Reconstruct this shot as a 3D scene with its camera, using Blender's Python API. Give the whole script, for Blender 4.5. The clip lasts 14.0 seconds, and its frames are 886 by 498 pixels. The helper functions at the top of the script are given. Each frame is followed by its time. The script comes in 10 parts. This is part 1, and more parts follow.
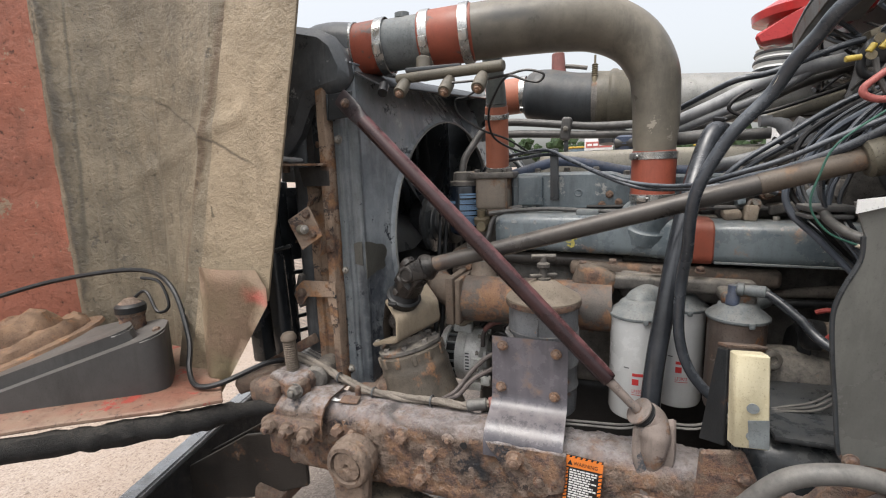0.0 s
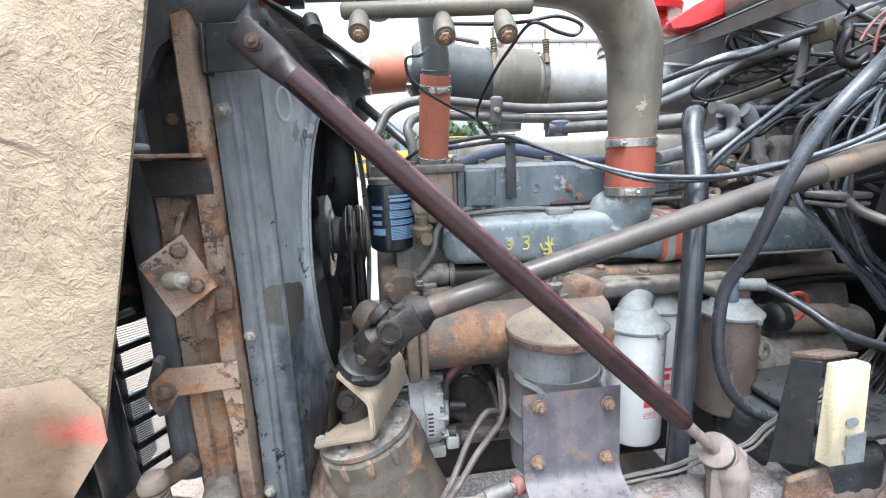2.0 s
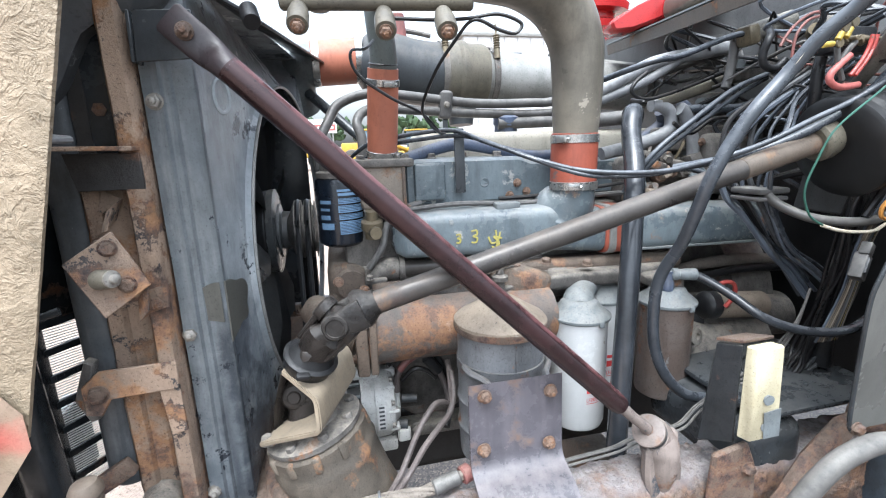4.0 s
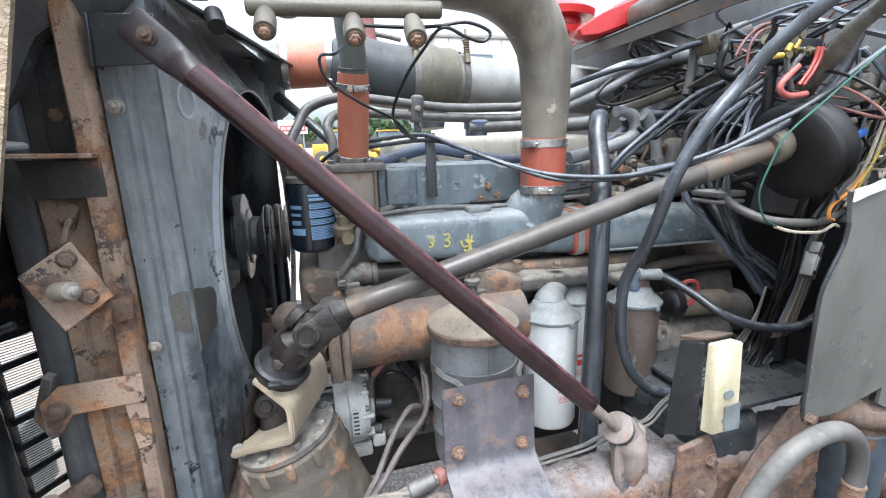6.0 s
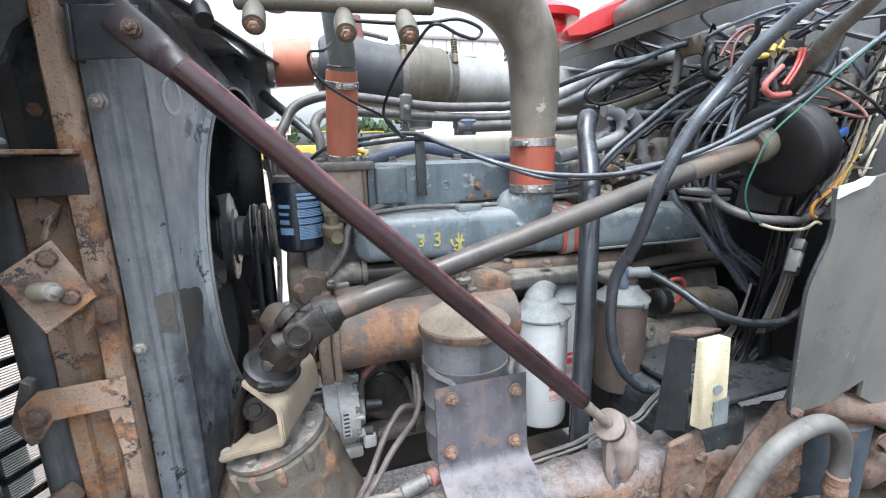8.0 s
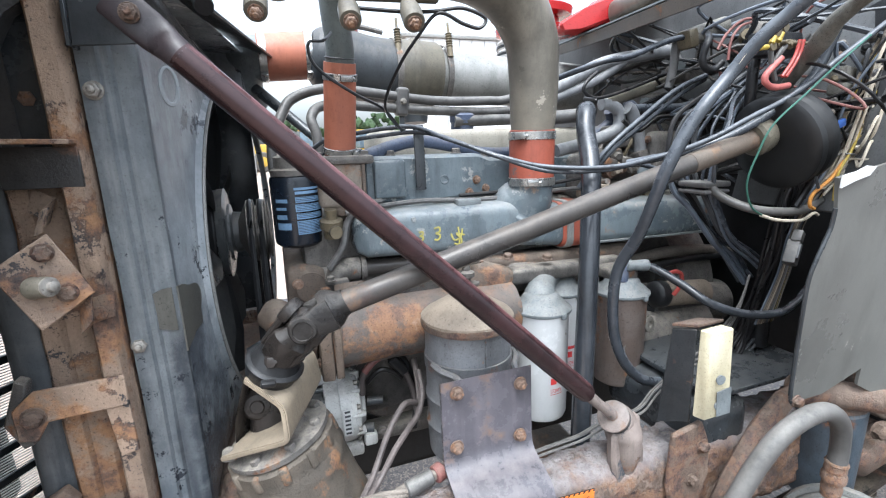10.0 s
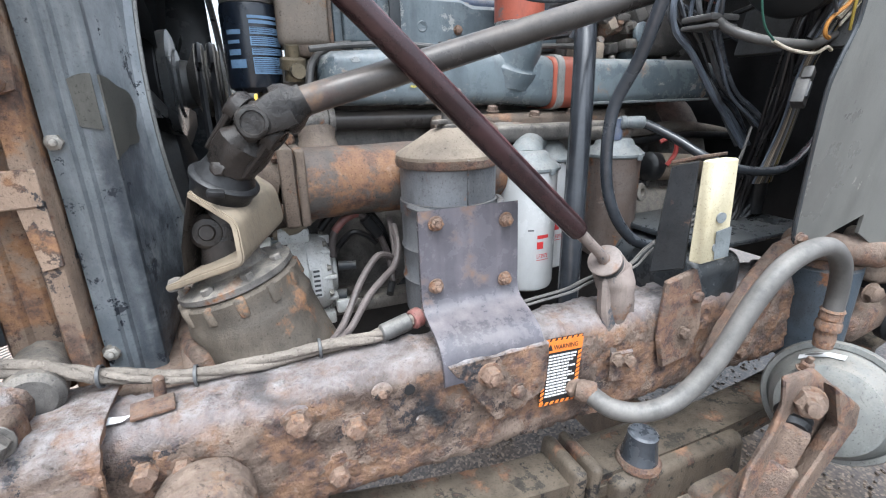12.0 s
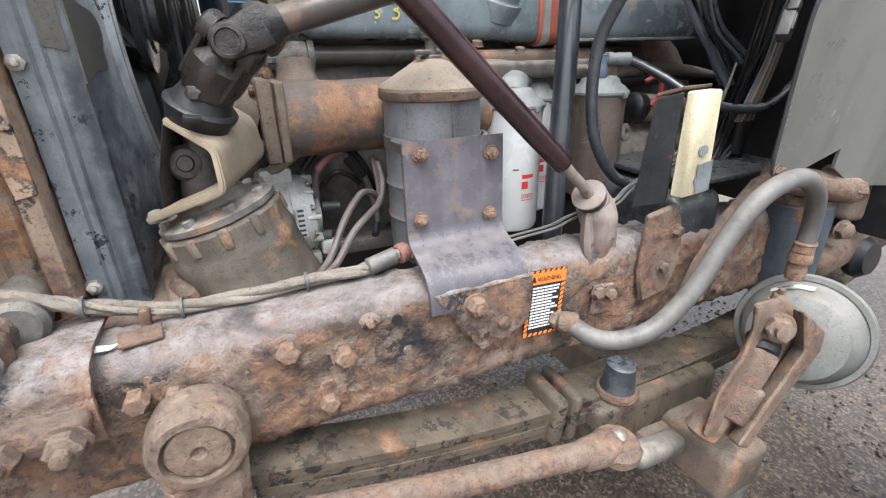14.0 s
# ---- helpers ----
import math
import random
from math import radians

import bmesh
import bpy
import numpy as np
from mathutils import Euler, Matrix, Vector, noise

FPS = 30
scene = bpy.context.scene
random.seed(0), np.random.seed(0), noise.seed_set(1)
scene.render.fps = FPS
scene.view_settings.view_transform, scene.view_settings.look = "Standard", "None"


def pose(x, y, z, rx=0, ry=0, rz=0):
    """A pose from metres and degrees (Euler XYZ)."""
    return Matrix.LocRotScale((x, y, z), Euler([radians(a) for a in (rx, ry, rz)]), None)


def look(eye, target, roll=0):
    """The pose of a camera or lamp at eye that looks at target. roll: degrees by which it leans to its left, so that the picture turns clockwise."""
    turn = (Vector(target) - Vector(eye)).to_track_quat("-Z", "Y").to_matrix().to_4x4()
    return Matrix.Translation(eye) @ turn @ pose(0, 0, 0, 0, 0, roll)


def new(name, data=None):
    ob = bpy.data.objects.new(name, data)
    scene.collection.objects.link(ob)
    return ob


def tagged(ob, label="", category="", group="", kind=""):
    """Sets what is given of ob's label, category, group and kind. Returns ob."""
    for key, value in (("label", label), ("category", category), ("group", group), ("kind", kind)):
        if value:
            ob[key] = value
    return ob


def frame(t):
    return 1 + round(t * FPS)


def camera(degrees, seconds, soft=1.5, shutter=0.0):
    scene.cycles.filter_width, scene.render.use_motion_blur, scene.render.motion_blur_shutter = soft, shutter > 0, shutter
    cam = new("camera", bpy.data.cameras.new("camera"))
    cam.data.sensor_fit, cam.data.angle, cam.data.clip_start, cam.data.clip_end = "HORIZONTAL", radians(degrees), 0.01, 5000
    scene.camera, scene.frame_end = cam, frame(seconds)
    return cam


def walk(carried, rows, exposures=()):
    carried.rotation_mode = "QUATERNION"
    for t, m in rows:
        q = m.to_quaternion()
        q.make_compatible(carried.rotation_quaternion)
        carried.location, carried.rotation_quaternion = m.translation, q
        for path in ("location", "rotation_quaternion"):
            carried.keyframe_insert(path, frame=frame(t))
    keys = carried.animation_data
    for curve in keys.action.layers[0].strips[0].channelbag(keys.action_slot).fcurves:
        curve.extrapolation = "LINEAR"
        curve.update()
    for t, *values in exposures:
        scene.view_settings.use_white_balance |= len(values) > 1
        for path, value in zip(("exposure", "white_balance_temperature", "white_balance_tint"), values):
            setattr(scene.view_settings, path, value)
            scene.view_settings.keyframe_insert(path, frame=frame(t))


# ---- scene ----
cam = camera(88.3, 14.0, 1.15)
PATH = [
    (0, (-0.041, 0.029, 1.522), (-0.745, 1.869, 1.177), -1.9),
    (0.5, (-0.22, 0.186, 1.519), (-0.596, 2.117, 1.159), -2.2),
    (1, (-0.322, 0.333, 1.53), (-0.449, 2.293, 1.155), -2.4),
    (1.5, (-0.466, 0.361, 1.539), (-0.351, 2.318, 1.144), -2.5),
    (2, (-0.524, 0.359, 1.535), (-0.262, 2.297, 1.119), -2.4),
    (2.5, (-0.503, 0.347, 1.536), (-0.192, 2.276, 1.107), -2.1),
    (3, (-0.503, 0.346, 1.537), (-0.15, 2.265, 1.099), -2.0),
    (3.5, (-0.501, 0.348, 1.537), (-0.11, 2.257, 1.09), -1.9),
    (6, (-0.497, 0.343, 1.546), (0.04, 2.216, 1.094), -1.8),
    (6.5, (-0.5, 0.341, 1.544), (0.056, 2.208, 1.093), -1.7),
    (7, (-0.502, 0.343, 1.543), (0.07, 2.205, 1.091), -1.7),
    (7.5, (-0.503, 0.347, 1.541), (0.084, 2.206, 1.092), -1.7),
    (10, (-0.532, 0.366, 1.529), (0.117, 2.203, 1.074), -1.8),
    (10.5, (-0.526, 0.376, 1.479), (0.136, 2.199, 0.99), -1.8),
    (11, (-0.523, 0.388, 1.408), (0.154, 2.194, 0.878), -1.6),
    (11.5, (-0.521, 0.396, 1.333), (0.168, 2.181, 0.752), -1.5),
    (12, (-0.524, 0.395, 1.293), (0.182, 2.156, 0.66), -1.3),
    (12.5, (-0.523, 0.385, 1.268), (0.197, 2.122, 0.588), -1.2),
    (13, (-0.526, 0.379, 1.26), (0.208, 2.088, 0.526), -1.0),
    (13.5, (-0.532, 0.379, 1.26), (0.211, 2.07, 0.494), -0.9),
    (14, (-0.533, 0.38, 1.251), (0.209, 2.061, 0.46), -1.2),
]
walk(cam, [(t, look(eye, target, roll)) for t, eye, target, roll in PATH],
     [(0, 0.10, 6650, 9), (0.5, 0.84, 6500, 9), (1.0, 1.1, 6200, 8), (1.5, 1.2, 5900, 7), (3.0, 1.15, 5850, 6), (7.0, 1.02, 5850, 6), (11.0, 1.0, 5850, 6), (12.5, 1.0, 5950, 7), (14.0, 0.95, 6250, 8)])

# ---- light: bright overcast sky with a broad, weak sun ----
world = bpy.data.worlds.new("overcast")
scene.world = world
world.use_nodes = True
wn, wl = world.node_tree.nodes, world.node_tree.links
sky = wn.new("ShaderNodeTexSky")
sky.sky_type, sky.sun_disc = "NISHITA", False
SUN_EL, SUN_ROT = 66.0, 205.0
sky.sun_elevation, sky.sun_rotation = radians(SUN_EL), radians(SUN_ROT)
sky.dust_density, sky.air_density = 4.0, 1.0
hsv = wn.new("ShaderNodeHueSaturation")
hsv.inputs["Saturation"].default_value = 0.28
wl.new(sky.outputs[0], hsv.inputs["Color"])
wl.new(hsv.outputs[0], wn["Background"].inputs["Color"])
# an overcast sky: brightest overhead
tcw = wn.new("ShaderNodeTexCoord")
spw = wn.new("ShaderNodeSeparateXYZ")
wl.new(tcw.outputs["Generated"], spw.inputs[0])
grad = wn.new("ShaderNodeMapRange")
grad.inputs["From Min"].default_value, grad.inputs["From Max"].default_value = 0.0, 1.0
grad.inputs["To Min"].default_value, grad.inputs["To Max"].default_value = 1.15, 3.3
wl.new(spw.outputs["Z"], grad.inputs["Value"])
wmul = wn.new("ShaderNodeMath")
wmul.operation = "MULTIPLY"
wmul.inputs[1].default_value = 0.15
wl.new(grad.outputs[0], wmul.inputs[0])
wl.new(wmul.outputs[0], wn["Background"].inputs["Strength"])

sun = new("sun", bpy.data.lights.new("sun", "SUN"))
sun.data.energy, sun.data.angle, sun.data.color = 0.5, radians(25), (1.0, 0.98, 0.95)
sun.matrix_world = look((-0.8, -0.8, 5.0), (0, 0.9, 1.0))


# ---- materials ----
def shader(name):
    m = bpy.data.materials.new(name)
    m.use_nodes = True
    nt = m.node_tree
    return m, nt.nodes, nt.links, nt.nodes["Principled BSDF"]


def noise_node(n, l, scale, detail=6.0, rough=0.6, coord=None, dims="3D"):
    t = n.new("ShaderNodeTexNoise")
    t.noise_dimensions = dims
    t.inputs["Scale"].default_value = scale
    t.inputs["Detail"].default_value = detail
    t.inputs["Roughness"].default_value = rough
    l.new(coord, t.inputs["Vector"])
    return t


def ramp(n, l, src, stops):
    r = n.new("ShaderNodeValToRGB")
    e = r.color_ramp.elements
    while len(e) < len(stops):
        e.new(0.5)
    for k, (p, c) in zip(e, stops):
        k.position = p
        k.color = (*c, 1.0) if isinstance(c, tuple) else (c, c, c, 1.0)
    l.new(src, r.inputs[0])
    return r


def mix(n, l, fac, a, b):
    m = n.new("ShaderNodeMix")
    m.data_type = "RGBA"
    l.new(fac, m.inputs[0])
    for v, k in ((a, 6), (b, 7)):
        if isinstance(v, tuple):
            m.inputs[k].default_value = (*v, 1.0)
        else:
            l.new(v, m.inputs[k])
    return m.outputs[2]


def mul(n, l, a, b, op="MULTIPLY"):
    m = n.new("ShaderNodeMath")
    m.operation = op
    m.use_clamp = True
    for v, k in ((a, 0), (b, 1)):
        if isinstance(v, (int, float)):
            m.inputs[k].default_value = v
        else:
            l.new(v, m.inputs[k])
    return m.outputs[0]


DULL = 0.76  # road film dulls every paint and metal alike


def worn(name, col, alt=None, rough=0.5, metal=0.0, rust=0.0, rustcol=(0.21, 0.095, 0.045), rustdark=(0.06, 0.035, 0.025),
         dust=0.0, dustcol=(0.30, 0.25, 0.19), chips=0.0, chipcol=(0.35, 0.34, 0.32), scale=9.0, bump=0.25, grain=270.0, spread=0.26, grime=0.35, speck=0.24,
         streak=0.0, streakcol=(0.4, 0.41, 0.41), depth=0.007, settle=0.05):
    """A used surface: two-tone paint, dirt runs, sharp rust patches, chips, pits, and dust that settles on what faces
    up; MAROON and PALEHOSE use the dust inputs for painted highlights.
    """
    alt = alt or tuple(c * 0.62 for c in col)
    col, alt, rustcol, rustdark, dustcol, chipcol, streakcol = (tuple(DULL * x for x in q) for q in (col, alt, rustcol, rustdark, dustcol, chipcol, streakcol))
    m, n, l, b = shader(name)
    tc = n.new("ShaderNodeTexCoord")
    oi = n.new("ShaderNodeObjectInfo")
    add = n.new("ShaderNodeVectorMath")
    l.new(tc.outputs["Object"], add.inputs[0])
    sc = n.new("ShaderNodeVectorMath")
    sc.operation = "SCALE"
    sc.inputs[0].default_value = (7.1, 3.7, 5.3)
    l.new(oi.outputs["Random"], sc.inputs["Scale"])
    l.new(sc.outputs[0], add.inputs[1])
    co = add.outputs[0]
    big = noise_node(n, l, scale, 5, 0.6, co)
    fine = noise_node(n, l, grain, 5, 0.7, co)
    mid = noise_node(n, l, scale * 4.5, 7, 0.72, co)
    v = mul(n, l, mul(n, l, big.outputs[0], 0.75), mul(n, l, mid.outputs[0], 0.25), "ADD")
    f = ramp(n, l, v, [(0.5 - spread / 2, 0.0), (0.5 + spread / 2, 1.0)])
    c = mix(n, l, f.outputs[0], alt, col)
    if streak:
        # long rubbed marks, drawn out upright
        sm_ = n.new("ShaderNodeMapping")
        sm_.inputs["Scale"].default_value = (1.0, 0.6, 0.06)
        l.new(co, sm_.inputs["Vector"])
        sn = noise_node(n, l, 42.0, 6, 0.6, sm_.outputs[0])
        sf = ramp(n, l, sn.outputs[0], [(0.54, 0.0), (0.66, 1.0)])
        c = mix(n, l, mul(n, l, mul(n, l, sf.outputs[0], mid.outputs[0]), streak), c, streakcol)
    if grime:
        # runs of dirt, drawn out downwards
        st = n.new("ShaderNodeMapping")
        st.inputs["Scale"].default_value = (1.0, 1.0, 0.25)
        l.new(co, st.inputs["Vector"])
        gn = noise_node(n, l, scale * 2.6, 8, 0.74, st.outputs[0])
        gf = ramp(n, l, gn.outputs[0], [(0.50, 0.0), (0.63, 1.0)])
        c = mix(n, l, mul(n, l, gf.outputs[0], grime), c, tuple(x * 0.4 for x in alt))
    rgh = None
    if chips:
        k = noise_node(n, l, scale * 2.6, 8, 0.75, co)
        kf = ramp(n, l, k.outputs[0], [(0.66 - 0.16 * chips, 0.0), (0.672 - 0.16 * chips, 1.0)])
        c = mix(n, l, kf.outputs[0], c, chipcol)
    if rust:
        rn = noise_node(n, l, scale * 1.3, 9, 0.68, co)
        rf = ramp(n, l, rn.outputs[0], [(0.70 - 0.42 * rust, 0.0), (0.755 - 0.40 * rust, 1.0)])
        hue = noise_node(n, l, scale * 3.1, 8, 0.72, co)
        r_, g_, b_ = rustcol
        rc = ramp(n, l, hue.outputs[0], [(0.31, rustdark), (0.43, (r_ * 0.55, g_ * 0.62, b_ * 0.8)), (0.50, rustcol), (0.59, (r_ * 1.22, g_ * 1.24, b_ * 1.12)), (0.70, (r_ * 1.35 + 0.05, g_ * 1.6 + 0.05, b_ * 1.9 + 0.05))])
        c = mix(n, l, rf.outputs[0], c, rc.outputs[0])
        rgh = mix(n, l, rf.outputs[0], (rough,) * 3, (0.88,) * 3)
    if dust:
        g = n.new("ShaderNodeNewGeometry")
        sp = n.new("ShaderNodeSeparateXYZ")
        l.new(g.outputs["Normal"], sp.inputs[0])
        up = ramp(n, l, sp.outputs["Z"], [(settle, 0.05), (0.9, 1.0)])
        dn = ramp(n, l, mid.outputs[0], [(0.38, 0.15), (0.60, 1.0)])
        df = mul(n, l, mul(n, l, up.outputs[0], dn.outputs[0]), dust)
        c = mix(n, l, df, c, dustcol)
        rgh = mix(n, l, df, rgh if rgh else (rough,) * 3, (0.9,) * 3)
    if speck:
        sk = ramp(n, l, fine.outputs[0], [(0.30, max(0.15, 1.0 - 3.2 * speck)), (0.43, 1.0), (0.60, 1.0), (0.72, 1.0 + 1.6 * speck)])
        sm = n.new("ShaderNodeMix")
        sm.data_type, sm.blend_type = "RGBA", "MULTIPLY"
        sm.inputs[0].default_value = 1.0
        l.new(c, sm.inputs[6])
        l.new(sk.outputs[0], sm.inputs[7])
        c = sm.outputs[2]
    l.new(c, b.inputs["Base Color"])
    fr = ramp(n, l, v, [(0.36, 0.62), (0.62, 1.0)])
    if rgh:
        mm = n.new("ShaderNodeMath")
        mm.operation = "MULTIPLY"
        l.new(rgh, mm.inputs[0])
        l.new(fr.outputs[0], mm.inputs[1])
        l.new(mm.outputs[0], b.inputs["Roughness"])
    else:
        rr = ramp(n, l, v, [(0.36, max(0.03, rough - 0.12)), (0.62, min(1.0, rough + 0.12))])
        l.new(rr.outputs[0], b.inputs["Roughness"])
    b.inputs["Metallic"].default_value = metal
    b.inputs["Specular IOR Level"].default_value = 0.3 if rough > 0.33 else 0.5
    hs = mul(n, l, mul(n, l, fine.outputs[0], 0.35), mul(n, l, mid.outputs[0], 0.65), "ADD")
    bp = n.new("ShaderNodeBump")
    bp.inputs["Strength"].default_value = bump
    bp.inputs["Distance"].default_value = depth
    l.new(hs, bp.inputs["Height"])
    l.new(bp.outputs[0], b.inputs["Normal"])
    return m


def stained(m, origin, lines):
    """Adds stain lines with a course of their own: (x0, z0, x1, z1, half width, strength, colour), in the world's x and z."""
    n, l = m.node_tree.nodes, m.node_tree.links
    b = n["Principled BSDF"]
    c = b.inputs["Base Color"].links[0].from_socket
    tc = n.new("ShaderNodeTexCoord")
    wob = noise_node(n, l, 9.0, 5, 0.65, tc.outputs["Object"])
    for x0, z0, x1, z1, w, strength, colour in lines:
        L = math.hypot(x1 - x0, z1 - z0)
        ux, uz = (x1 - x0) / L, (z1 - z0) / L

        def dot(ax, az):
            d = n.new("ShaderNodeVectorMath")
            d.operation = "DOT_PRODUCT"
            d.inputs[1].default_value = (ax, 0.0, az)
            l.new(tc.outputs["Object"], d.inputs[0])
            s_ = n.new("ShaderNodeMath")
            s_.operation = "SUBTRACT"
            s_.inputs[1].default_value = (x0 - origin[0]) * ax + (z0 - origin[2]) * az
            l.new(d.outputs["Value"], s_.inputs[0])
            return s_.outputs[0]

        off = n.new("ShaderNodeMath")
        off.operation = "MULTIPLY_ADD"
        off.inputs[1].default_value, off.inputs[2].default_value = 3.2 * w, -1.6 * w
        l.new(wob.outputs[0], off.inputs[0])
        dd = n.new("ShaderNodeMath")
        l.new(dot(uz, -ux), dd.inputs[0])
        l.new(off.outputs[0], dd.inputs[1])
        ab = n.new("ShaderNodeMath")
        ab.operation = "ABSOLUTE"
        l.new(dd.outputs[0], ab.inputs[0])
        near = n.new("ShaderNodeMapRange")
        near.interpolation_type = "SMOOTHSTEP"
        near.inputs["From Min"].default_value, near.inputs["From Max"].default_value = w, 0.0
        l.new(ab.outputs[0], near.inputs["Value"])
        along = dot(ux, uz)
        e0 = n.new("ShaderNodeMapRange")
        e0.inputs["From Min"].default_value, e0.inputs["From Max"].default_value = -0.03, 0.03
        l.new(along, e0.inputs["Value"])
        e1 = n.new("ShaderNodeMapRange")
        e1.inputs["From Min"].default_value, e1.inputs["From Max"].default_value = L + 0.03, L - 0.03
        l.new(along, e1.inputs["Value"])
        fac = mul(n, l, mul(n, l, mul(n, l, near.outputs[0], e0.outputs[0]), e1.outputs[0]), strength)
        c = mix(n, l, fac, c, colour)
    l.new(c, b.inputs["Base Color"])
    return m


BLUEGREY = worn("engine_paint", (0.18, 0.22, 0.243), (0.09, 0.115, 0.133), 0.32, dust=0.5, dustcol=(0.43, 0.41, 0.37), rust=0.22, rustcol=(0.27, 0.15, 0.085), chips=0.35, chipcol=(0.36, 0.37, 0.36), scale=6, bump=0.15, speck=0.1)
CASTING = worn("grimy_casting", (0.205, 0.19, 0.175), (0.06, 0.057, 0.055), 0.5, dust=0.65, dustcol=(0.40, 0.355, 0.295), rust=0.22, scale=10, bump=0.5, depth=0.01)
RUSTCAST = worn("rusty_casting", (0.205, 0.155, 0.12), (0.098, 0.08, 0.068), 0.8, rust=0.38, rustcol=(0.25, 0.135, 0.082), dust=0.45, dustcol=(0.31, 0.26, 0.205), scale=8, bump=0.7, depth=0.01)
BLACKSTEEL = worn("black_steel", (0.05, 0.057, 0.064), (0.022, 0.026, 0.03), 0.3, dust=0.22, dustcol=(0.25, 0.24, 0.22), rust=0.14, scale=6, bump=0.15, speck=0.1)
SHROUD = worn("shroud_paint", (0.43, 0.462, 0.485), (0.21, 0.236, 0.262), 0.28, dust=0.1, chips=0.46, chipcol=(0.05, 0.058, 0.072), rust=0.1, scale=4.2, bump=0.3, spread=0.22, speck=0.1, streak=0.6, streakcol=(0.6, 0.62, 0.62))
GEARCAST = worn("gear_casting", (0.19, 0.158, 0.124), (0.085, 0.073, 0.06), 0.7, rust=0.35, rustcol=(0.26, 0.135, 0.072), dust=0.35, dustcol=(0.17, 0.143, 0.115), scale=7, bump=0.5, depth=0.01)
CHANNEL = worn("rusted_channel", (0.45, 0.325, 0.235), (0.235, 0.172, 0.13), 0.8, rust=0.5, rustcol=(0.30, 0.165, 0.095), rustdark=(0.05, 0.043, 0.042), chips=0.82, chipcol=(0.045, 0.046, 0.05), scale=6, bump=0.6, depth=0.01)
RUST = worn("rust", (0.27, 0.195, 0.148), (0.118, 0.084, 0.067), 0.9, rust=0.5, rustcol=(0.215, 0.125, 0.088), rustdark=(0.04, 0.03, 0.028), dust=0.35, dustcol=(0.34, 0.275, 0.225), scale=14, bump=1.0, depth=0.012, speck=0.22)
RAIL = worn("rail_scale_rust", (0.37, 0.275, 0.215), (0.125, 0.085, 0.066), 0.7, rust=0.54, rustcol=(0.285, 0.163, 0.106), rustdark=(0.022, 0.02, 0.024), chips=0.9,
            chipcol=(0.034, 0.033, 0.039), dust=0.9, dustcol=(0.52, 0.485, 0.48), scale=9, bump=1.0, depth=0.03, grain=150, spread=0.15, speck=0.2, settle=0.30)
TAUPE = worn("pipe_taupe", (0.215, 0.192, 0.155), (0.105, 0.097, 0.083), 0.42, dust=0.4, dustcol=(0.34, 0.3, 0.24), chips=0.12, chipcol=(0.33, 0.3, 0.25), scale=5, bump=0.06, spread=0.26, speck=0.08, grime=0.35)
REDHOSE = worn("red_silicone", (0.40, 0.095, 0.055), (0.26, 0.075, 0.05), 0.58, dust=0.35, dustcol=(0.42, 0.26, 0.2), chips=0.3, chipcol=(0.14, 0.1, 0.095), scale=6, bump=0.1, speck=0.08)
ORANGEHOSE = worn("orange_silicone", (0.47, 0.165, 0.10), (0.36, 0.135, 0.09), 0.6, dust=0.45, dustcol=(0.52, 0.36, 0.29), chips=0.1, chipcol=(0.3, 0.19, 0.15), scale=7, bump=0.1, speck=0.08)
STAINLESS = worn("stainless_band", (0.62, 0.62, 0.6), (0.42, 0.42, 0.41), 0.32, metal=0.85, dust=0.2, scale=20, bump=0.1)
# the rod's pink top highlight is painted in by up-facing normals, through the dust inputs
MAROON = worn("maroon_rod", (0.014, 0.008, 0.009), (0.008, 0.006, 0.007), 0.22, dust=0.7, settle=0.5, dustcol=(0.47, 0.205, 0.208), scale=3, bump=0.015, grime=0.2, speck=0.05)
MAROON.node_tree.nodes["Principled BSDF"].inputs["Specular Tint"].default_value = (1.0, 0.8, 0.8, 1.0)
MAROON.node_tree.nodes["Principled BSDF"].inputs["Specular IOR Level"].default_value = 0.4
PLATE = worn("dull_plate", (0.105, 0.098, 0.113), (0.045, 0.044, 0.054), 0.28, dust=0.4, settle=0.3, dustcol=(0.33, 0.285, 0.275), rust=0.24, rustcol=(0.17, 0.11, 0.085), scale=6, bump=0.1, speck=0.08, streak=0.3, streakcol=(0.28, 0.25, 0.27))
TAN = worn("tan_bracket", (0.33, 0.27, 0.195), (0.2, 0.165, 0.125), 0.6, dust=0.35, chips=0.14, chipcol=(0.08, 0.072, 0.065), scale=9, bump=0.2, speck=0.08)
SHAFT = worn("shaft_steel", (0.098, 0.09, 0.084), (0.045, 0.042, 0.041), 0.36, metal=0.2, rust=0.2, rustcol=(0.15, 0.10, 0.072), dust=0.35, dustcol=(0.24, 0.195, 0.155), scale=4, bump=0.08, speck=0.1)
GREASE = worn("greasy_joint", (0.035, 0.029, 0.026), (0.011, 0.010, 0.009), 0.36, dust=0.12, dustcol=(0.16, 0.13, 0.11), rust=0.05, scale=22, bump=0.4, speck=0.05)
YOKE = worn("dark_yoke", (0.04, 0.036, 0.033), (0.012, 0.011, 0.011), 0.4, rust=0.1, dust=0.3, dustcol=(0.18, 0.16, 0.14), scale=14, bump=0.5, speck=0.12)
# dark paint, deepened by the overhead shade on the upper web
DARKWEB = worn("dark_painted_web", (0.105, 0.096, 0.09), (0.045, 0.044, 0.044), 0.5, rust=0.34, rustcol=(0.22, 0.115, 0.062), dust=0.1, scale=5, bump=0.4)
RUBBER = worn("black_rubber", (0.022, 0.023, 0.025), (0.010, 0.010, 0.011), 0.45, dust=0.15, dustcol=(0.15, 0.145, 0.14), scale=12, bump=0.2)
